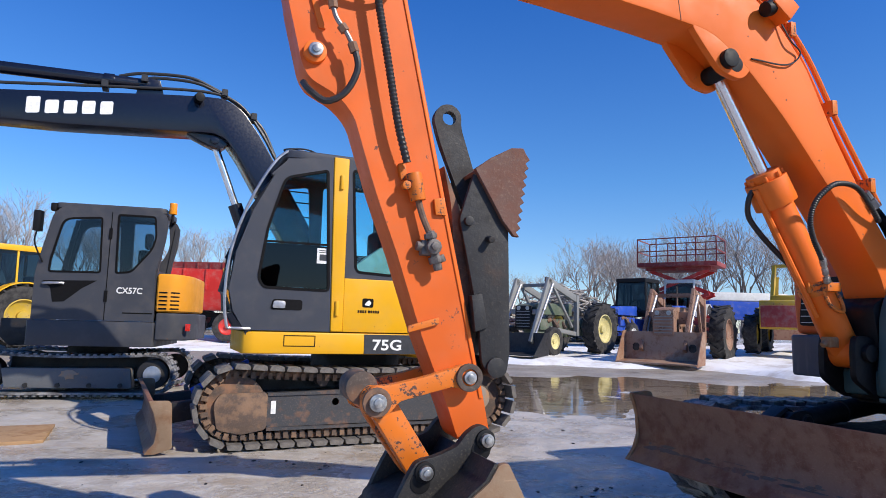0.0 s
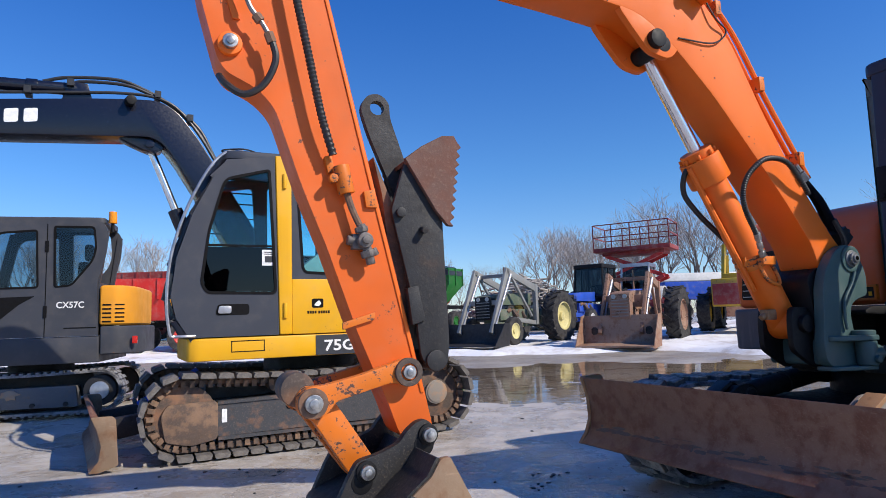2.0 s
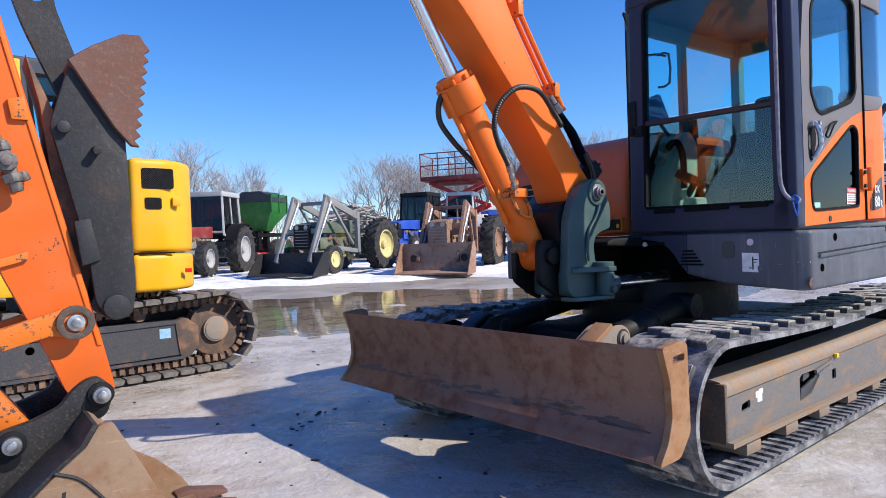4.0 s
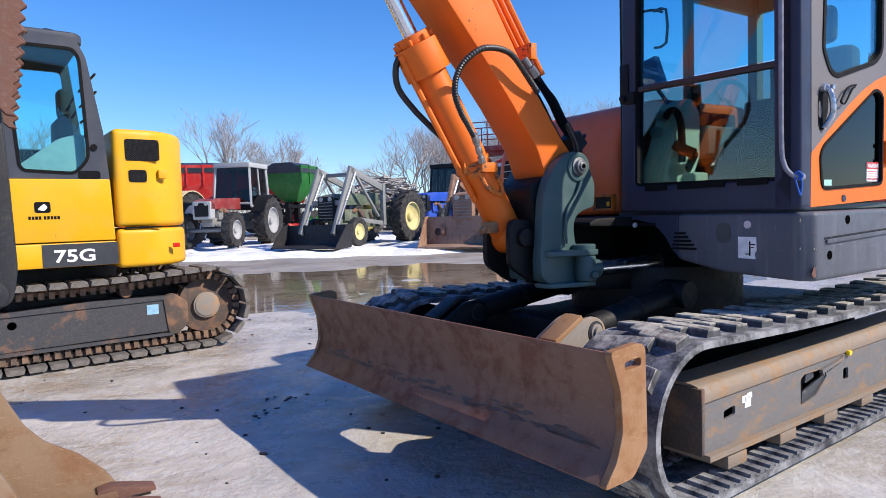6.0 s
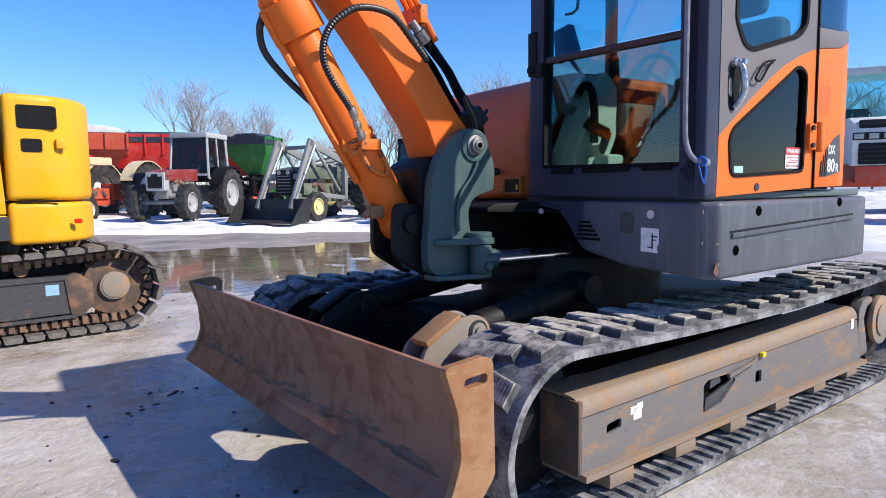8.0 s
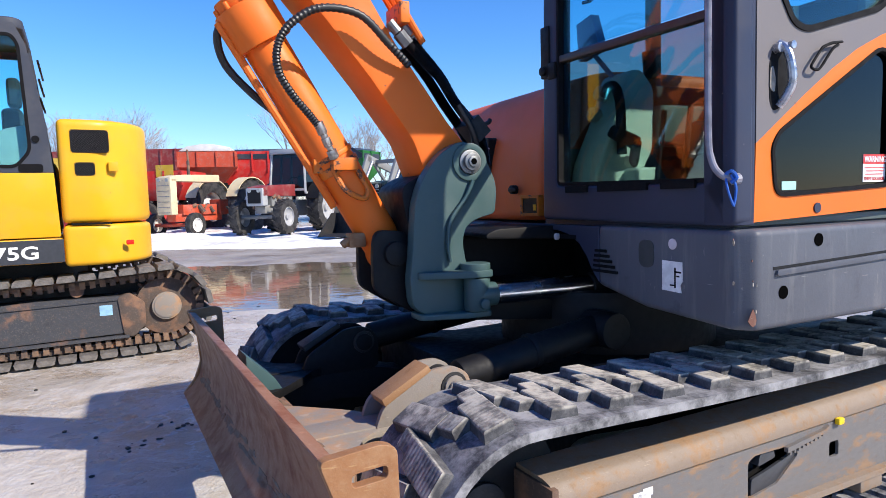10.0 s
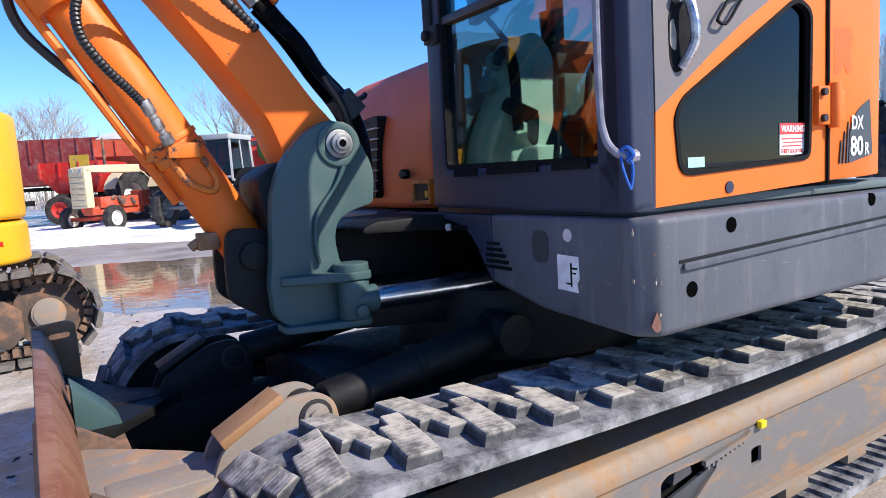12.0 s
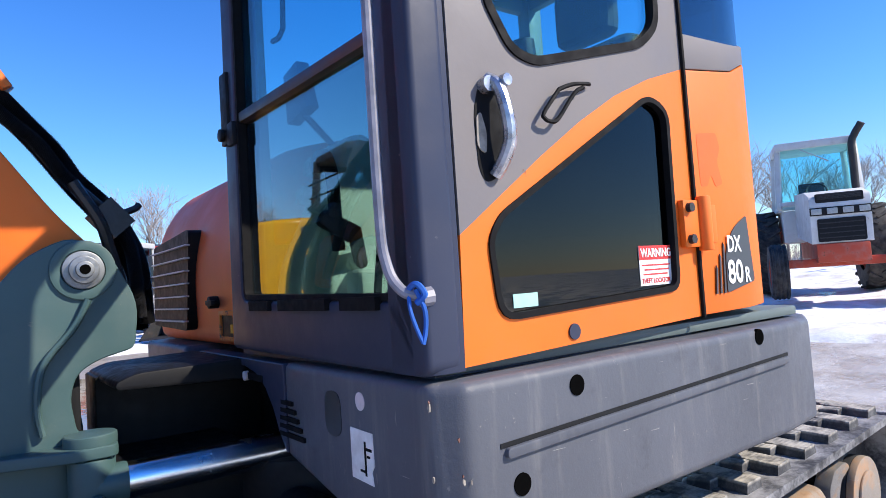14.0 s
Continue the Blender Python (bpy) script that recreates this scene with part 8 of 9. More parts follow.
def tractor(m, label, body, hood, rim, R=0.72, r=0.42, wb=2.2, cab=None, hoodmat=None, big_front=False, fenders=True, pipe=True, grille=None, track=0.72, lift=0.0, fendermat=None, cowl=False, thin=0.36):
    """Farm tractor: rear axle at the origin, front along +x."""
    t = thing("tractor", m, label, "tractor", "old farm tractors")
    for s in (1, -1):
        wheel(t, 0, s * 0.82, R, 0.42, rim, 18, "rear_wheel")
        wheel(t, wb, s * track, r, 0.30 if big_front else 0.2, rim, 16 if big_front else 0, "front_wheel")
    bm = bmesh.new()
    box(bm, -0.35, 0.7, -0.22, 0.22, R - 0.25, R + 0.25)
    box(bm, 0.6, wb + 0.15, -0.17, 0.17, r + 0.1, r + 0.35)
    cyl(bm, (0, -0.75, R), (0, 0.75, R), 0.09, 14)
    cyl(bm, (wb, -track, r), (wb, track, r), 0.06, 12)
    box(bm, 0.9, wb - 0.1, -0.24, 0.24, r + 0.3, r + 0.62)
    part("chassis", bm, body, t, "", 0.02)
    bm = bmesh.new()
    for k in range(9):
        cyl(bm, (1.0 + k * 0.13, (0.22 + 0.06 * (k % 3)) * (1 if k % 2 else -1), r + 0.25 + 0.12 * (k % 4)), (1.1 + k * 0.13, 0.22 * (1 if k % 2 else -1), r + 0.5 + 0.05 * (k % 3)), 0.04 + 0.02 * (k % 3), 8)
    part("engine", bm, MUDSTEEL, t)
    bm = bmesh.new()
    zt = R + 0.72 + lift
    prism(bm, rounded([(0.75, zt - thin), (0.75, zt), (wb - 0.1, zt - 0.04), (wb + 0.35, zt - 0.10), (wb + 0.38, zt - thin)], [0, 0.05, 0.05, 0.06, 0], 3), -0.27, 0.27)
    hd = part("hood", bm, hoodmat or hood, t, "", 0.04, 3)
    bm = bmesh.new()
    prism(bm, rounded([(-0.27, r + 0.32), (-0.27, zt - 0.13), (0.27, zt - 0.13), (0.27, r + 0.32)], 0.04, 3), wb + 0.16, wb + 0.42, "x")
    gr = part("grille", bm, grille or BLACK, t, "", 0.02)
    bm = bmesh.new()
    for k in range(6):
        box(bm, wb + 0.415, wb + 0.43, -0.22, 0.22, r + 0.38 + k * (zt - 0.6 - r) / 6, r + 0.40 + k * (zt - 0.6 - r) / 6)
    part("grille_bars", bm, SILVER, gr)
    if cowl:
        bm = bmesh.new()
        prism(bm, rounded([(-0.21, r + 0.40), (-0.21, zt - 0.18), (0.21, zt - 0.18), (0.21, r + 0.40)], 0.04, 3), wb + 0.42, wb + 0.432, "x")
        part("grille_panel", bm, BLACK, gr, "black grille panel")
    for s in (1, -1):
        bm = bmesh.new()
        cyl(bm, (wb + 0.41, s * 0.15, zt - 0.2), (wb + 0.44, s * 0.15, zt - 0.2), 0.06, 14)
        part("headlight", bm, TRIM, gr)
    if fenders:
        for s in (1, -1):
            bm = bmesh.new()
            pts = arc(0, R, R + 0.08, 20, 165, 10) + arc(0, R, R + 0.05, 165, 20, 10)
            prism(bm, pts, s * 0.82 - 0.2, s * 0.82 + 0.22)
            part("fender", bm, fendermat or (body if cab is None else cab), t, "", 0.0)
    if pipe:
        bm = bmesh.new()
        cyl(bm, (wb - 0.55, 0.12, zt - 0.05), (wb - 0.55, 0.12, zt + 0.4), 0.045, 12)
        cyl(bm, (wb - 0.55, 0.12, zt + 0.4), (wb - 0.55, 0.12, zt + 0.75), 0.03, 12)
        part("exhaust_pipe", bm, MUDSTEEL, t)
    if cab is not None:
        cab_box(t, -0.55, 0.75, 0.62, R + 0.45, R + 1.68, cab)
    return t


def loader(t, wb, mat, bucketmat, reach=0.45, width=2.0, tall=1.0, plank=False, high=0.0):
    """Front loader on a tractor: masts, lift arms, braces, bucket."""
    bx = wb + reach
    ex = bx - 0.75
    for s in (1, -1):
        y = s * 0.55
        bm = bmesh.new()
        bar(bm, (0.95, y, 0.55), (0.95, y, 1.75), 0.12, 0.14)
        bar(bm, (0.95, y, 1.62), (ex + 0.06, y, 1.90 + high), 0.09, 0.19)
        bar(bm, (ex - 0.04, y, 1.95 + high), (bx + 0.1, y, 0.35), 0.09, 0.19)
        bar(bm, (1.2, y, 0.8), (ex - 0.25, y, 1.72 + high), 0.07)
        bar(bm, (0.95, y, 0.6), (wb - 0.1, y, 0.75), 0.08, 0.12)
        part("lift_arm", bm, mat, t, "", 0.01)
        bm = bmesh.new()
        cyl(bm, (ex - 0.1, y + 0.07, 1.8 + high), (ex + 0.35, y + 0.07, 1.25), 0.045, 12)
        cyl(bm, (ex + 0.35, y + 0.07, 1.25), (bx + 0.02, y + 0.07, 0.55), 0.025, 10)
        part("bucket_cylinder", bm, ALU, t)
    bm = bmesh.new()
    xm = ex + 0.33
    bar(bm, (xm, -0.55, 1.2), (xm, 0.55, 1.2), 0.14, 0.32 if plank else 0.14)
    bar(bm, (ex - 0.3, -0.55, 1.82 + high * 0.85), (ex - 0.3, 0.55, 1.82 + high * 0.85), 0.1)
    part("cross_tube", bm, mat, t, "", 0.01)
    bm = bmesh.new()
    h = width / 2
    prof = [(bx + 0.02, 0.62), (bx, 0.30), (bx + 0.06, 0.05), (bx + 0.75, 0.02), (bx + 0.75, 0.05), (bx + 0.10, 0.09), (bx + 0.04, 0.30), (bx + 0.06, 0.62)]
    prism(bm, [(x, z * tall) for x, z in prof], -h, h)
    bk = part("loader_bucket", bm, bucketmat, t, "scraped steel loader bucket", 0.004)
    bm = bmesh.new()
    for y0, y1 in ((h, h + 0.02), (-h - 0.02, -h)):
        prism(bm, [(x, z * tall) for x, z in ((bx + 0.0, 0.64), (bx - 0.02, 0.28), (bx + 0.05, 0.03), (bx + 0.76, 0.0), (bx + 0.22, 0.62))], y0, y1)
    part("bucket_side", bm, bucketmat, bk)


# grey-armed loader tractor, brown loader tractor
T1 = tractor(stand(3.826, 20.53, 229.3), "faded green tractor with grey front loader on snow", OLIVE, OLIVE, RIMYEL, 0.78, 0.40, 2.5, fenders=False)
loader(T1, 2.5, SILVER, DARKSTEEL, 0.72, 2.1, high=0.20)
T2 = tractor(stand(6.889, 18.97, 234.3, ground_z(6.889, 18.97) - 0.04), "rust-brown loader tractor with a wide worn bucket", BROWNP, BROWNP, BROWNP, 0.80, 0.42, 2.2, fenders=False, pipe=False, grille=BROWNP)
loader(T2, 2.2, BROWNP, BROWNBUCKET, 0.35, 2.0, 1.35, True)
# red and white cab tractor
T3 = tractor(stand(-0.521, 22.2, 248.2), "dark red tractor with white-framed cab and lugged tyres", SILVER, REDDARK, RIMPALE, 0.74, 0.50, 2.15, cab=CABWHITE, big_front=True, pipe=False, grille=CABWHITE, cowl=True, fendermat=BLACK)
# cream and orange tractor
T4 = tractor(stand(-3.156, 23.72, 245.7, 0.38), "cream and rusty orange tractor without a cab", REDORANGE, CREAM, RIMWHITE, 0.90, 0.38, 2.54, track=0.753, lift=0.33, fendermat=CREAM, thin=0.24, grille=CREAM)
# blue tractors in the second row
T5 = tractor(stand(7.2, 25.6, 230), "blue tractor with a dark cab frame", BLUEP, BLUEP, RIMWHITE, 0.75, 0.42, 2.2, cab=BLACK, pipe=False)
T6 = tractor(stand(9.6, 27.5, 238), "blue tractor parked behind the loaders", BLUEP, BLUEP, RIMWHITE, 0.75, 0.42, 2.2, cab=OFFWHITE)

# dull yellow loader with tall tyres
YL = thing("wheel_loader", stand(10.6, 20.6, 236), "dull yellow wheel loader with tall worn tyres", "wheel loader")
for s in (1, -1):
    wheel(YL, 0.0, s * 0.85, 0.68, 0.42, DULLYEL, 18)
    wheel(YL, 2.2, s * 0.80, 0.55, 0.36, DULLYEL, 16)
bm = bmesh.new()
box(bm, -0.6, 2.9, -0.5, 0.5, 0.7, 1.5)
box(bm, -0.4, 0.8, -0.5, 0.5, 1.5, 1.75)
part("body", bm, DULLYEL, YL, "", 0.04)
bm = bmesh.new()
box(bm, 2.85, 3.0, -0.45, 0.45, 0.75, 1.35)
part("grille", bm, REDDARK, YL, "", 0.02)
bm = bmesh.new()
for s in (1, -1):
    bar(bm, (0.5, s * 0.5, 1.5), (0.2, s * 0.45, 2.7), 0.1, 0.16)
    bar(bm, (-0.4, s * 0.5, 1.7), (-0.3, s * 0.45, 2.4), 0.08)
bar(bm, (0.2, -0.45, 2.7), (0.2, 0.45, 2.7), 0.1)
part("roll_frame", bm, DULLYEL, YL)

# scissor lift with railed platform
LF = thing("scissor_lift", stand(9.5, 27.4, -33), "dark red scissor lift with a railed raised platform", "scissor lift")
bm = bmesh.new()
box(bm, -1.6, 1.6, -0.9, 0.9, 3.10, 3.28)
box(bm, -1.3, 1.3, -0.6, 0.6, 2.95, 3.10)
PF = part("platform", bm, REDDARK, LF, "", 0.02)
for x, y in [(-1.58 + 0.79 * k, s * 0.88) for k in range(5) for s in (1, -1)]:
    bm = bmesh.new()
    bar(bm, (x, y, 3.25), (x, y, 4.30), 0.04)
    part("rail_post", bm, REDDARK, PF)
bm = bmesh.new()
for z in (3.75, 4.28):
    for s in (1, -1):
        bar(bm, (-1.6, s * 0.88, z), (1.6, s * 0.88, z), 0.04)
        bar(bm, (s * 1.58, -0.88, z), (s * 1.58, 0.88, z), 0.04)
part("guard_rail", bm, REDDARK, PF, "dark red guard rail")
for k in range(2):
    for s in (1, -1):
        bm = bmesh.new()
        z = 1.0 + k * 0.98
        bar(bm, (-1.2, s * 0.5, z), (1.2, s * 0.5, z + 0.98), 0.08, 0.14)
        bar(bm, (1.2, s * 0.42, z), (-1.2, s * 0.42, z + 0.98), 0.08, 0.14)
        part("scissor_arm", bm, REDP, LF, "red scissor arm")
bm = bmesh.new()
box(bm, -1.5, 1.5, -0.7, 0.7, 0.5, 1.0)
part("base", bm, REDDARK, LF, "", 0.03)
for x in (-1.1, 1.1):
    for s in (1, -1):
        wheel(LF, x, s * 0.85, 0.42, 0.3, REDDARK)


def wagon(m, label, mat, L, half, z0, z1, flare=0.35, tarp=False, sign=None):
    """Grain wagon: flared hopper with ribs, frame and wheels."""
    w = thing("grain_wagon", m, label, "wagon", "farm wagons")
    bm = bmesh.new()
    lo = [(-L / 2 + flare, -half + flare), (L / 2 - flare, -half + flare), (L / 2 - flare, half - flare), (-L / 2 + flare, half - flare)]
    hi = [(-L / 2, -half), (L / 2, -half), (L / 2, half), (-L / 2, half)]
    zm = z0 + (z1 - z0) * 0.5
    rows = [[bm.verts.new((x, y, z)) for x, y in pts] for pts, z in ((lo, z0), (hi, zm), (hi, z1))]
    for a, b in zip(rows, rows[1:]):
        for i in range(4):
            bm.faces.new((a[i], a[(i + 1) % 4], b[(i + 1) % 4], b[i]))
    bm.faces.new(rows[0][::-1])
    rim = [bm.verts.new((x * 0.97, y * 0.95, z1)) for x, y in hi]
    inn = [bm.verts.new((x * 0.97, y * 0.95, zm)) for x, y in hi]
    for i in range(4):
        bm.faces.new((rows[2][i], rows[2][(i + 1) % 4], rim[(i + 1) % 4], rim[i]))
        bm.faces.new((rim[i], rim[(i + 1) % 4], inn[(i + 1) % 4], inn[i]))
    bm.faces.new(inn)
    hp = part("hopper", bm, mat, w)
    for k in range(int(L / 0.6) + 1):
        for s in (1, -1):
            bm = bmesh.new()
            x = -L / 2 + 0.03 + k * (L - 0.06) / int(L / 0.6)
            bar(bm, (x, s * (half + 0.02), zm), (x, s * (half + 0.02), z1), 0.06)
            part("rib", bm, mat, hp)
    bm = bmesh.new()
    bar(bm, (-L / 2 + 0.1, 0, z0 - 0.15), (L / 2 + 0.9, 0, z0 - 0.15), 0.3, 0.15)
    for x in (-L / 4, L / 4):
        bar(bm, (x, -0.8, 0.5), (x, 0.8, 0.5), 0.1)
        bar(bm, (x, 0, 0.5), (x, 0, z0), 0.2)
    part("frame", bm, BLACK, w)
    for x in (-L / 4, L / 4):
        for s in (1, -1):
            wheel(w, x, s * 0.85, 0.48, 0.28, mat)
    if tarp:
        bm = bmesh.new()
        prism(bm, [(-half - 0.03, z1 - 0.12), (-half * 0.5, z1 + 0.12), (half * 0.5, z1 + 0.12), (half + 0.03, z1 - 0.12), (half + 0.03, z1 - 0.3), (-half - 0.03, z1 - 0.3)], -L / 2 - 0.03, L / 2 + 0.03, "x")
        part("tarp", bm, TARP, hp, "dark roll tarpaulin")
    if sign:
        bm = bmesh.new()
        box(bm, L / 2 - 0.9, L / 2 - 0.3, -half - 0.03, -half - 0.012, zm + 0.3, zm + 0.7)
        part("notice", bm, sign, hp, "yellow notice panel")
    return w


wagon(stand(-2.75, 28.2, 4), "red grain wagon with a dark roll tarpaulin", REDP, 3.1, 1.2, 1.25, 2.8, tarp=True)
wagon(stand(0.05, 29.4, 6), "bright red grain wagon behind the tractors", REDP, 3.2, 1.2, 1.25, 2.72, tarp=True)
wagon(stand(0.95, 27.6, 60), "green gravity wagon with a black edge", GREENP, 1.35, 0.8, 1.3, 2.75, flare=0.5, tarp=True)
wagon(stand(-5.5, 24.9, -6), "red gravity wagon with a yellow notice", REDP, 1.9, 1.0, 1.0, 2.0, sign=DULLYEL)
wagon(stand(-10.3, 31.0, -2), "long dark red covered grain trailer", REDDARK, 8.5, 1.25, 1.3, 3.1, flare=0.2)
PH = wagon(stand(-4.6, 27.0, 10), "faded orange-red hopper with a white snow cover", REDORANGE, 2.1, 1.0, 1.6, 2.75, flare=0.5)
bm = bmesh.new()
prism(bm, [(-1.02, 2.76), (-0.7, 2.95), (-0.2, 3.03), (0.3, 3.02), (0.8, 2.92), (1.03, 2.76)], -1.0, 1.0)
part("cover", bm, OFFWHITE, PH, "white snow-covered lid", 0.05, 2)

# blue and white covered trailer
BT = thing("trailer", stand(14.5, 33.5, 2), "blue and white covered trailer", "trailer")
bm = bmesh.new()
box(bm, -2.0, 2.0, -1.1, 1.1, 1.0, 1.9)
part("lower_body", bm, BLUEP, BT, "", 0.03)
bm = bmesh.new()
prism(bm, rounded([(-1.1, 1.9), (-1.0, 2.35), (1.0, 2.35), (1.1, 1.9)], 0.1, 3), -2.0, 2.0, "x")
part("cover", bm, OFFWHITE, BT, "", 0.04)
for x in (-1.0, 1.0):
    for s in (1, -1):
        wheel(BT, x, s * 0.95, 0.42, 0.3, RIMWHITE)
PL = thing("implement", stand(14.8, 27.5, 4), "low yellow plough blade implement", "implement")
bm = bmesh.new()
prism(bm, [(-0.1, 0.1), (0.15, 0.1), (0.0, 0.9), (0.1, 1.3), (-0.05, 1.3), (-0.15, 0.9)], -2.2, 2.2, "x")
part("blade", bm, BLADE, PL, "", 0.02)
bm = bmesh.new()
box(bm, -2.2, 2.2, -0.05, 0.1, 1.3, 1.42)
part("top_edge", bm, DULLYEL, PL, "yellow top edge", 0.02)

# big white and red tractor on the other side
WT = thing("tractor", stand(14.81, 13.085, 230.5, 0.60), "large weathered white and red row tractor with tall exhaust", "tractor", "old farm tractors")
for s in (1, -1):
    wheel(WT, 0, s * 1.0, 0.88, 0.50, REDORANGE, 18, "rear_wheel")
    wheel(WT, 2.75, s * 1.0, 0.50, 0.30, REDORANGE, 0, "front_wheel")
    bm = bmesh.new()
    for k in range(4):
        lathe(bm, [(0.49, s * 1.0 - 0.11 + k * 0.07), (0.505, s * 1.0 - 0.10 + k * 0.07), (0.505, s * 1.0 - 0.075 + k * 0.07), (0.49, s * 1.0 - 0.065 + k * 0.07)], Matrix.Translation((2.75, 0, 0.5)), 36)
    part("tyre_ribs", bm, TYRE, WT)
bm = bmesh.new()
box(bm, -0.4, 2.6, -0.28, 0.28, 0.7, 1.15)
box(bm, 2.3, 3.15, -0.40, 0.40, 0.62, 0.95)
box(bm, 2.6, 2.9, -0.95, 0.95, 0.55, 0.70)
part("chassis", bm, REDORANGE, WT, "weathered red chassis", 0.03)
bm = bmesh.new()
prism(bm, rounded([(0.9, 1.15), (0.9, 2.02), (2.5, 1.92), (3.1, 1.78), (3.15, 1.62), (3.12, 0.95)], [0, 0.05, 0.05, 0.05, 0.03, 0.02], 3), -0.46, 0.46)
HW = part("hood", bm, OFFWHITE, WT, "weathered off-white hood", 0.05, 3)
for z0, z1, h in ((0.98, 1.38, 0.36), (1.66, 1.82, 0.36)):
    bm = bmesh.new()
    prism(bm, rounded([(-h, z0), (-h, z1), (h, z1), (h, z0)], 0.03, 3), 3.06, 3.155 if z1 < 1.5 else 3.14, "x")
    g = part("grille", bm, BLACK, HW, "black slatted grille")
    bm = bmesh.new()
    for k in range(4):
        z = z0 + 0.06 + k * (z1 - z0 - 0.06) / 4
        box(bm, 3.10, 3.165 if z1 < 1.5 else 3.15, -h + 0.03, h - 0.03, z, z + 0.018)
    part("slats", bm, DARKSTEEL, g)
bm = bmesh.new()
box(bm, 3.08, 3.165, -0.46, 0.46, 1.44, 1.58)
lp = part("lamp_panel", bm, BLACK, HW, "", 0.01)
for k in range(4):
    bm = bmesh.new()
    y = -0.36 + 0.24 * k
    box(bm, 3.16, 3.175, y - 0.08, y + 0.08, 1.46, 1.56)
    part("headlight", bm, TRIM, lp, "", 0.01)
cab_box(WT, -0.35, 0.95, 0.74, 1.75, 3.0, OFFWHITE, 0.12, 0.09, None, GLASS)
bm = bmesh.new()
box(bm, -0.3, 0.9, -0.70, 0.70, 1.05, 1.72)
part("cab_base", bm, OFFWHITE, WT, "", 0.03)
bm = bmesh.new()
tube(bm, [(1.05, 0.62, 1.4), (1.05, 0.62, 2.6), (1.05, 0.62, 2.95), (1.08, 0.68, 3.12), (1.16, 0.80, 3.32)], 0.07, 12)
part("exhaust_pipe", bm, DARKSTEEL, WT, "rusty grey bent exhaust stack")
bm = bmesh.new()
bar(bm, (1.02, -0.3, 2.95), (1.02, 0.2, 2.65), 0.02)
part("wiper", bm, ALU, WT)

# red folded implement frames beyond it
for k, (x, y, yaw) in enumerate(((24.5, 17.5, 30), (28.5, 20.5, 20))):
    IM = thing("implement", stand(x, y, yaw), "dark red folded tillage implement frame", "implement", "tillage implements")
    bm = bmesh.new()
    for s in (1, -1):
        bar(bm, (-1.8, s * 1.0, 0.9), (1.8, s * 1.0, 0.9), 0.12)
        for i in range(4):
            bar(bm, (-1.8 + 1.2 * i, s * 1.0, 0.9), (-1.8 + 1.2 * i, s * 0.8, 2.5), 0.1)
        bar(bm, (-1.8, s * 0.8, 2.5), (1.8, s * 0.8, 2.5), 0.1)
    for i in range(4):
        bar(bm, (-1.8 + 1.2 * i, -1.0, 0.9), (-1.8 + 1.2 * i, 1.0, 0.9), 0.1)
    fr = part("frame", bm, REDDARK, IM)
    for i in range(8):
        bm = bmesh.new()
        bar(bm, (-1.7 + 0.48 * i, 0.9, 0.9), (-1.8 + 0.48 * i, 0.9, 0.1), 0.06)
        part("tine", bm, MUDSTEEL, fr)

# yellow tractor far left, red hopper between the excavators
YT = tractor(stand(-11.6, 16.6, 235), "yellow cabbed tractor half hidden behind the grey excavator", BLACK, DULLYEL, DULLYEL, 0.78, 0.5, 2.2, cab=YELLOW, pipe=False)
wagon(stand(-8.2, 21.5, 12), "red wagon with ladder and yellow notice", REDP, 2.8, 1.1, 1.0, 2.3, sign=DULLYEL)

# brush and log heap
def heap(m, label, n, rx, ry, h, rmin, rmax, col):
    bm = bmesh.new()
    rnd = random.Random(5)
    for i in range(n):
        u, v = rnd.uniform(-1, 1), rnd.uniform(-1, 1)
        top = h * max(0.05, 1 - (u * u + v * v) * 0.8)
        z = rnd.uniform(0.1, 1) * top
        a, b = rnd.uniform(0, 6.28), rnd.uniform(-0.35, 0.35)
        d = Vector((math.cos(a) * math.cos(b), math.sin(a) * math.cos(b), math.sin(b))) * rnd.uniform(0.4, 1.1)
        p = Vector((u * rx, v * ry, z))
        r = rnd.uniform(rmin, rmax)
        cyl(bm, p - d, p + d, r, 6, r * 0.7)
    ob = part("log_heap", bm, col, None)
    ob.matrix_basis = m
    return tagged(ob, label, "log pile", kind="stuff")


BARK = steel("weathered_wood", (0.36, 0.33, 0.30), 0.8, 0.3, (0.12, 0.09, 0.07))
heap(stand(5.2, 31.0, 5), "grey heap of logs and brush behind the tractors", 760, 2.6, 1.8, 2.5, 0.02, 0.075, BARK)


# muddy board lying on the ice
TANBOARD = steel("muddy_tan_board", (0.36, 0.22, 0.11), 0.8, 0.5, (0.27, 0.15, 0.07))
bm = bmesh.new()
prism(bm, rounded([(-0.9, -0.32), (-0.88, 0.36), (0.10, 0.34), (0.13, 0.05), (0.07, -0.35)], 0.02, 2), 0.0, 0.03, "z")
bd = part("board", bm, TANBOARD, None, "", 0.004)
bd.matrix_basis = Matrix.Translation((-4.05, 6.05, ground_z(-4.05, 6.05))) @ Matrix.Rotation(radians(-62), 4, "Z")
tagged(bd, "tan muddy wooden board lying on the ice", "board")

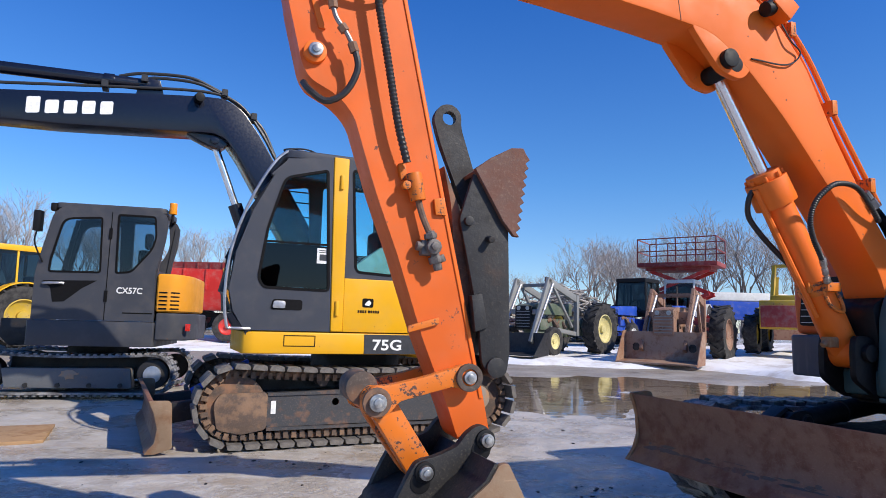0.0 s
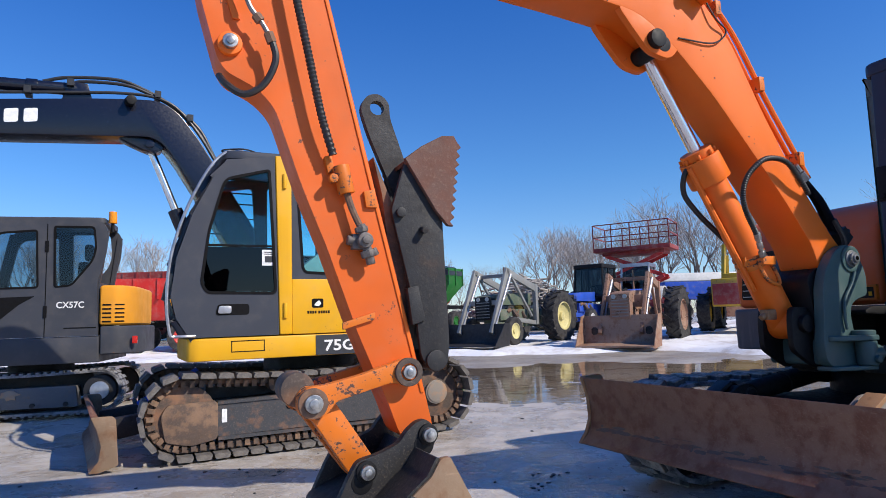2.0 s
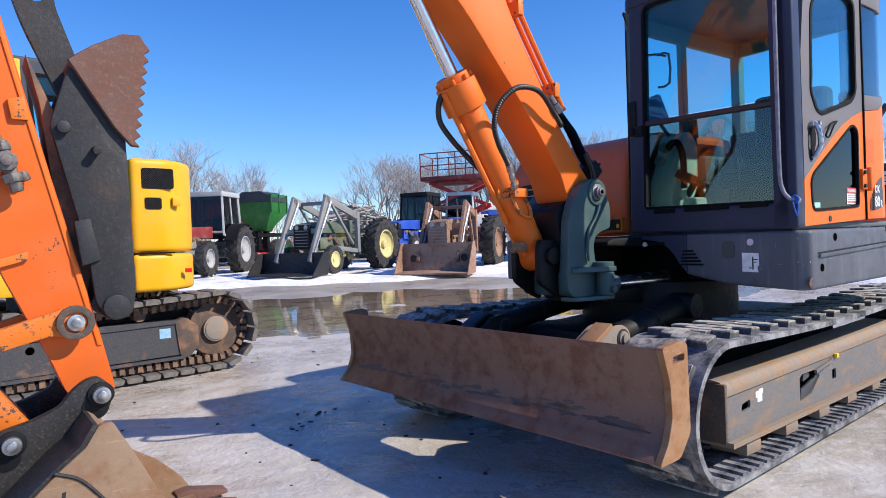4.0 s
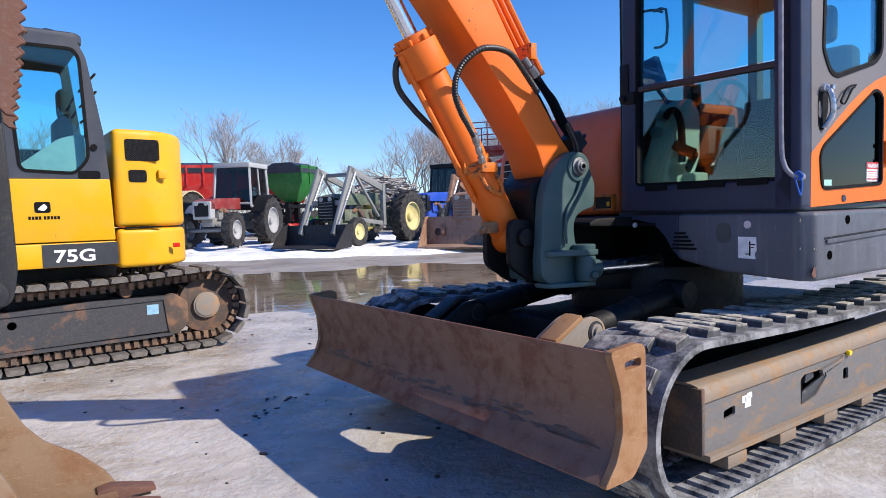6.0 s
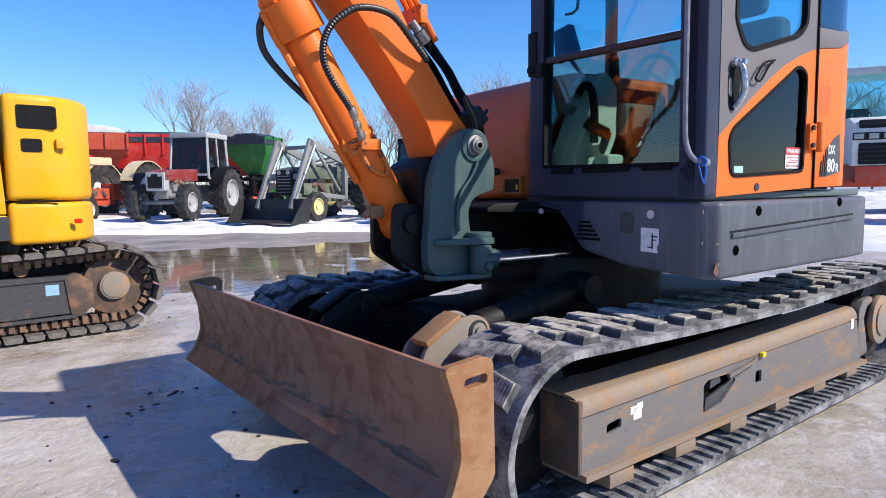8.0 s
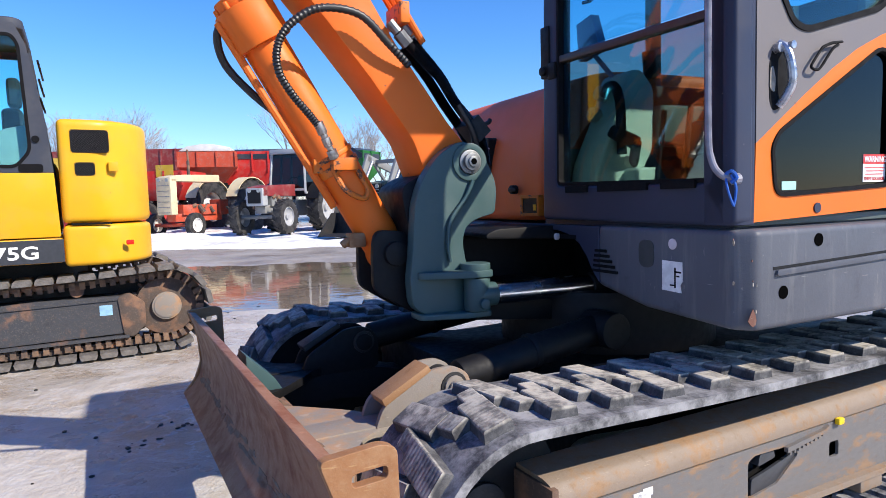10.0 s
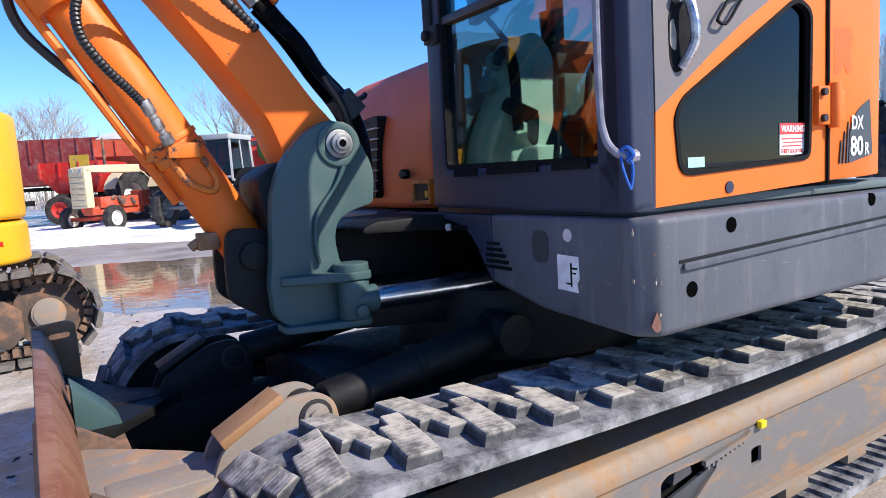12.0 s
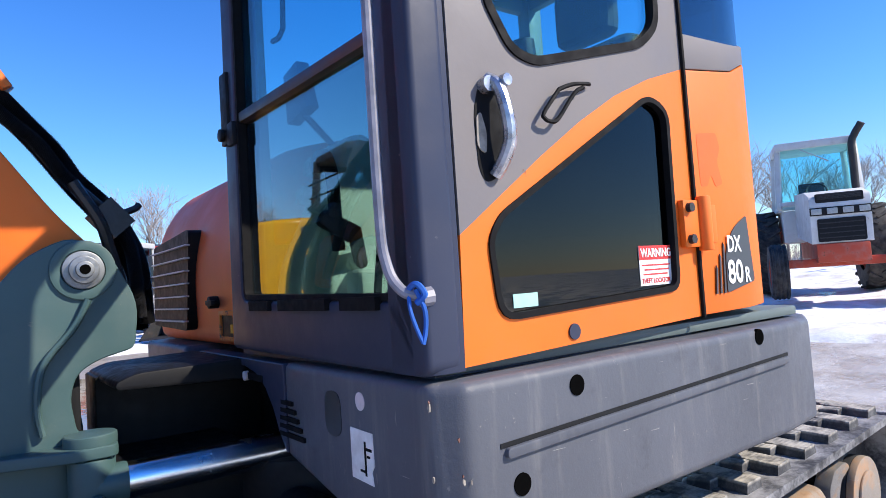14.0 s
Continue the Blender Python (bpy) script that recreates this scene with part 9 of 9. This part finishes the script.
# ---- bare trees along the horizon ----
def bare_tree(seed, height):
    """Trunk mesh and twig mesh of a leafless tree."""
    rnd = random.Random(seed)
    limbs, twigs = bmesh.new(), bmesh.new()

    def grow(bm_big, p, d, length, r, level):
        q = p + d * length
        n = 6 if level < 2 else 3
        cyl(limbs if level < 3 else twigs, p, q, r, n, r * 0.72, caps=False)
        if level >= 6:
            return
        k = 2 if level in (0, 5) else 3
        for i in range(k + (level == 0)):
            ax = Vector((rnd.gauss(0, 1), rnd.gauss(0, 1), rnd.gauss(0, 0.4))).normalized()
            nd = (d + ax * rnd.uniform(0.35, 0.75) + Vector((0, 0, 0.12))).normalized()
            grow(bm_big, p + d * length * rnd.uniform(0.72, 1.0), nd, length * rnd.uniform(0.62, 0.86), r * rnd.uniform(0.52, 0.68), level + 1)

    grow(limbs, Vector((0, 0, -0.3)), Vector((rnd.uniform(-0.06, 0.06), rnd.uniform(-0.06, 0.06), 1)).normalized(), height * 0.26, height * 0.0112, 0)
    return limbs, twigs


BARKT = plain("grey_bark", (0.20, 0.17, 0.155), 0.9, 0, 6, 0.3)
TWIG = plain("twig_bark", (0.36, 0.32, 0.30), 0.9, 0, 3, 0.25)
kinds = []
for i, h in enumerate((13.5, 12.3, 14.0, 12.9)):
    limbs, twigs = bare_tree(11 + i, h)
    t = thing("tree", Matrix.Translation((0, 0, -50)), "leafless grey-brown deciduous tree", "tree", "bare trees at the yard's edge")
    a = part("trunk", limbs, BARKT, t, "", 0, 1, 60)
    b = part("crown", twigs, TWIG, t, "fine bare twigs", 0, 1, 60)
    kinds.append(t)
rnd = random.Random(3)
# clumps: middle, half width, depth, count, size
spots = []
for cx, cy, half, count, size in ((-3.4, 49, 1.6, 3, 0.92), (-0.2, 52, 2.4, 4, 0.72), (10.5, 48, 2.6, 6, 0.74), (14.8, 50, 3.0, 8, 0.76), (19.5, 48, 3.5, 8, 0.88), (27, 48, 4, 7, 0.9), (36.5, 40, 5, 8, 0.9), (46, 38, 5, 6, 0.8), (-20, 50, 6, 8, 0.8), (-32, 48, 6, 8, 0.9), (5.0, 60, 3, 4, 0.55), (-11, 58, 5, 6, 0.6)):
    for i in range(count):
        u = (i + 0.5) / count * 2 - 1
        spots.append((cx + half * u + rnd.uniform(-0.4, 0.4), cy + rnd.uniform(-1.5, 3.5), size * rnd.uniform(0.8, 1.0) * (1 - 0.2 * u * u)))
for i, (x, y, s) in enumerate(spots):
    src = kinds[i % len(kinds)]
    m = Matrix.Translation((x, y, 0.75)) @ Matrix.Rotation(rnd.uniform(0, 6.28), 4, "Z") @ Matrix.Scale(s * rnd.uniform(0.92, 1.1), 4)
    if i < len(kinds):
        kinds[i].matrix_basis = m
    else:
        copy_thing(src, m @ Matrix.Scale(1 / src.scale[0], 4))
# low scrub: one tangle of fine stems
bm = bmesh.new()
for i in range(2600):
    x = rnd.uniform(-60, 70)
    y = rnd.uniform(60, 74)
    h = rnd.uniform(0.8, 3.2)
    p = Vector((x, y, 0.3))
    q = p + Vector((rnd.gauss(0, 0.5), rnd.gauss(0, 0.3), h))
    cyl(bm, p, q, 0.05, 3, 0.012, caps=False)
    for j in range(2):
        w = p.lerp(q, rnd.uniform(0.4, 0.9))
        cyl(bm, w, w + Vector((rnd.gauss(0, 0.5), rnd.gauss(0, 0.4), rnd.uniform(0.2, 0.8))), 0.028, 3, 0.01, caps=False)
sc = part("scrub", bm, TWIG, None)
tagged(sc, "far belt of bare scrub and saplings", "scrub", kind="stuff")
# distant evergreens on the right
def conifer(m, h, seed):
    rnd2 = random.Random(seed)
    t = thing("conifer", m, "dark green distant evergreen tree", "tree", "evergreens")
    bm = bmesh.new()
    cyl(bm, (0, 0, 0), (0, 0, h), 0.18, 8, 0.03)
    part("trunk", bm, BARKT, t)
    bm = bmesh.new()
    for i in range(420):
        z = h * (0.08 + 0.92 * rnd2.random() ** 1.2)
        r = (1 - z / h) * h * 0.24 + 0.1
        a = rnd2.uniform(0, 6.28)
        p = Vector((math.cos(a), math.sin(a), -0.25)) * r * rnd2.uniform(0.5, 1.0)
        s = Vector((-math.sin(a), math.cos(a), 0)) * r * 0.22
        o = Vector((0, 0, z))
        vs = [bm.verts.new(v) for v in (o, o + p * 0.6 + s, o + p, o + p * 0.6 - s)]
        bm.faces.new(vs)
    part("crown", bm, plain("needles", (0.02, 0.045, 0.025), 0.8, 0, 4, 0.4), t)


for i, (x, y, h) in enumerate(((62, 38, 7), (66, 40, 8.5), (70, 37, 7.5), (75, 40, 8), (57, 42, 6))):
    conifer(Matrix.Translation((x, y, 0.4)), h, i)
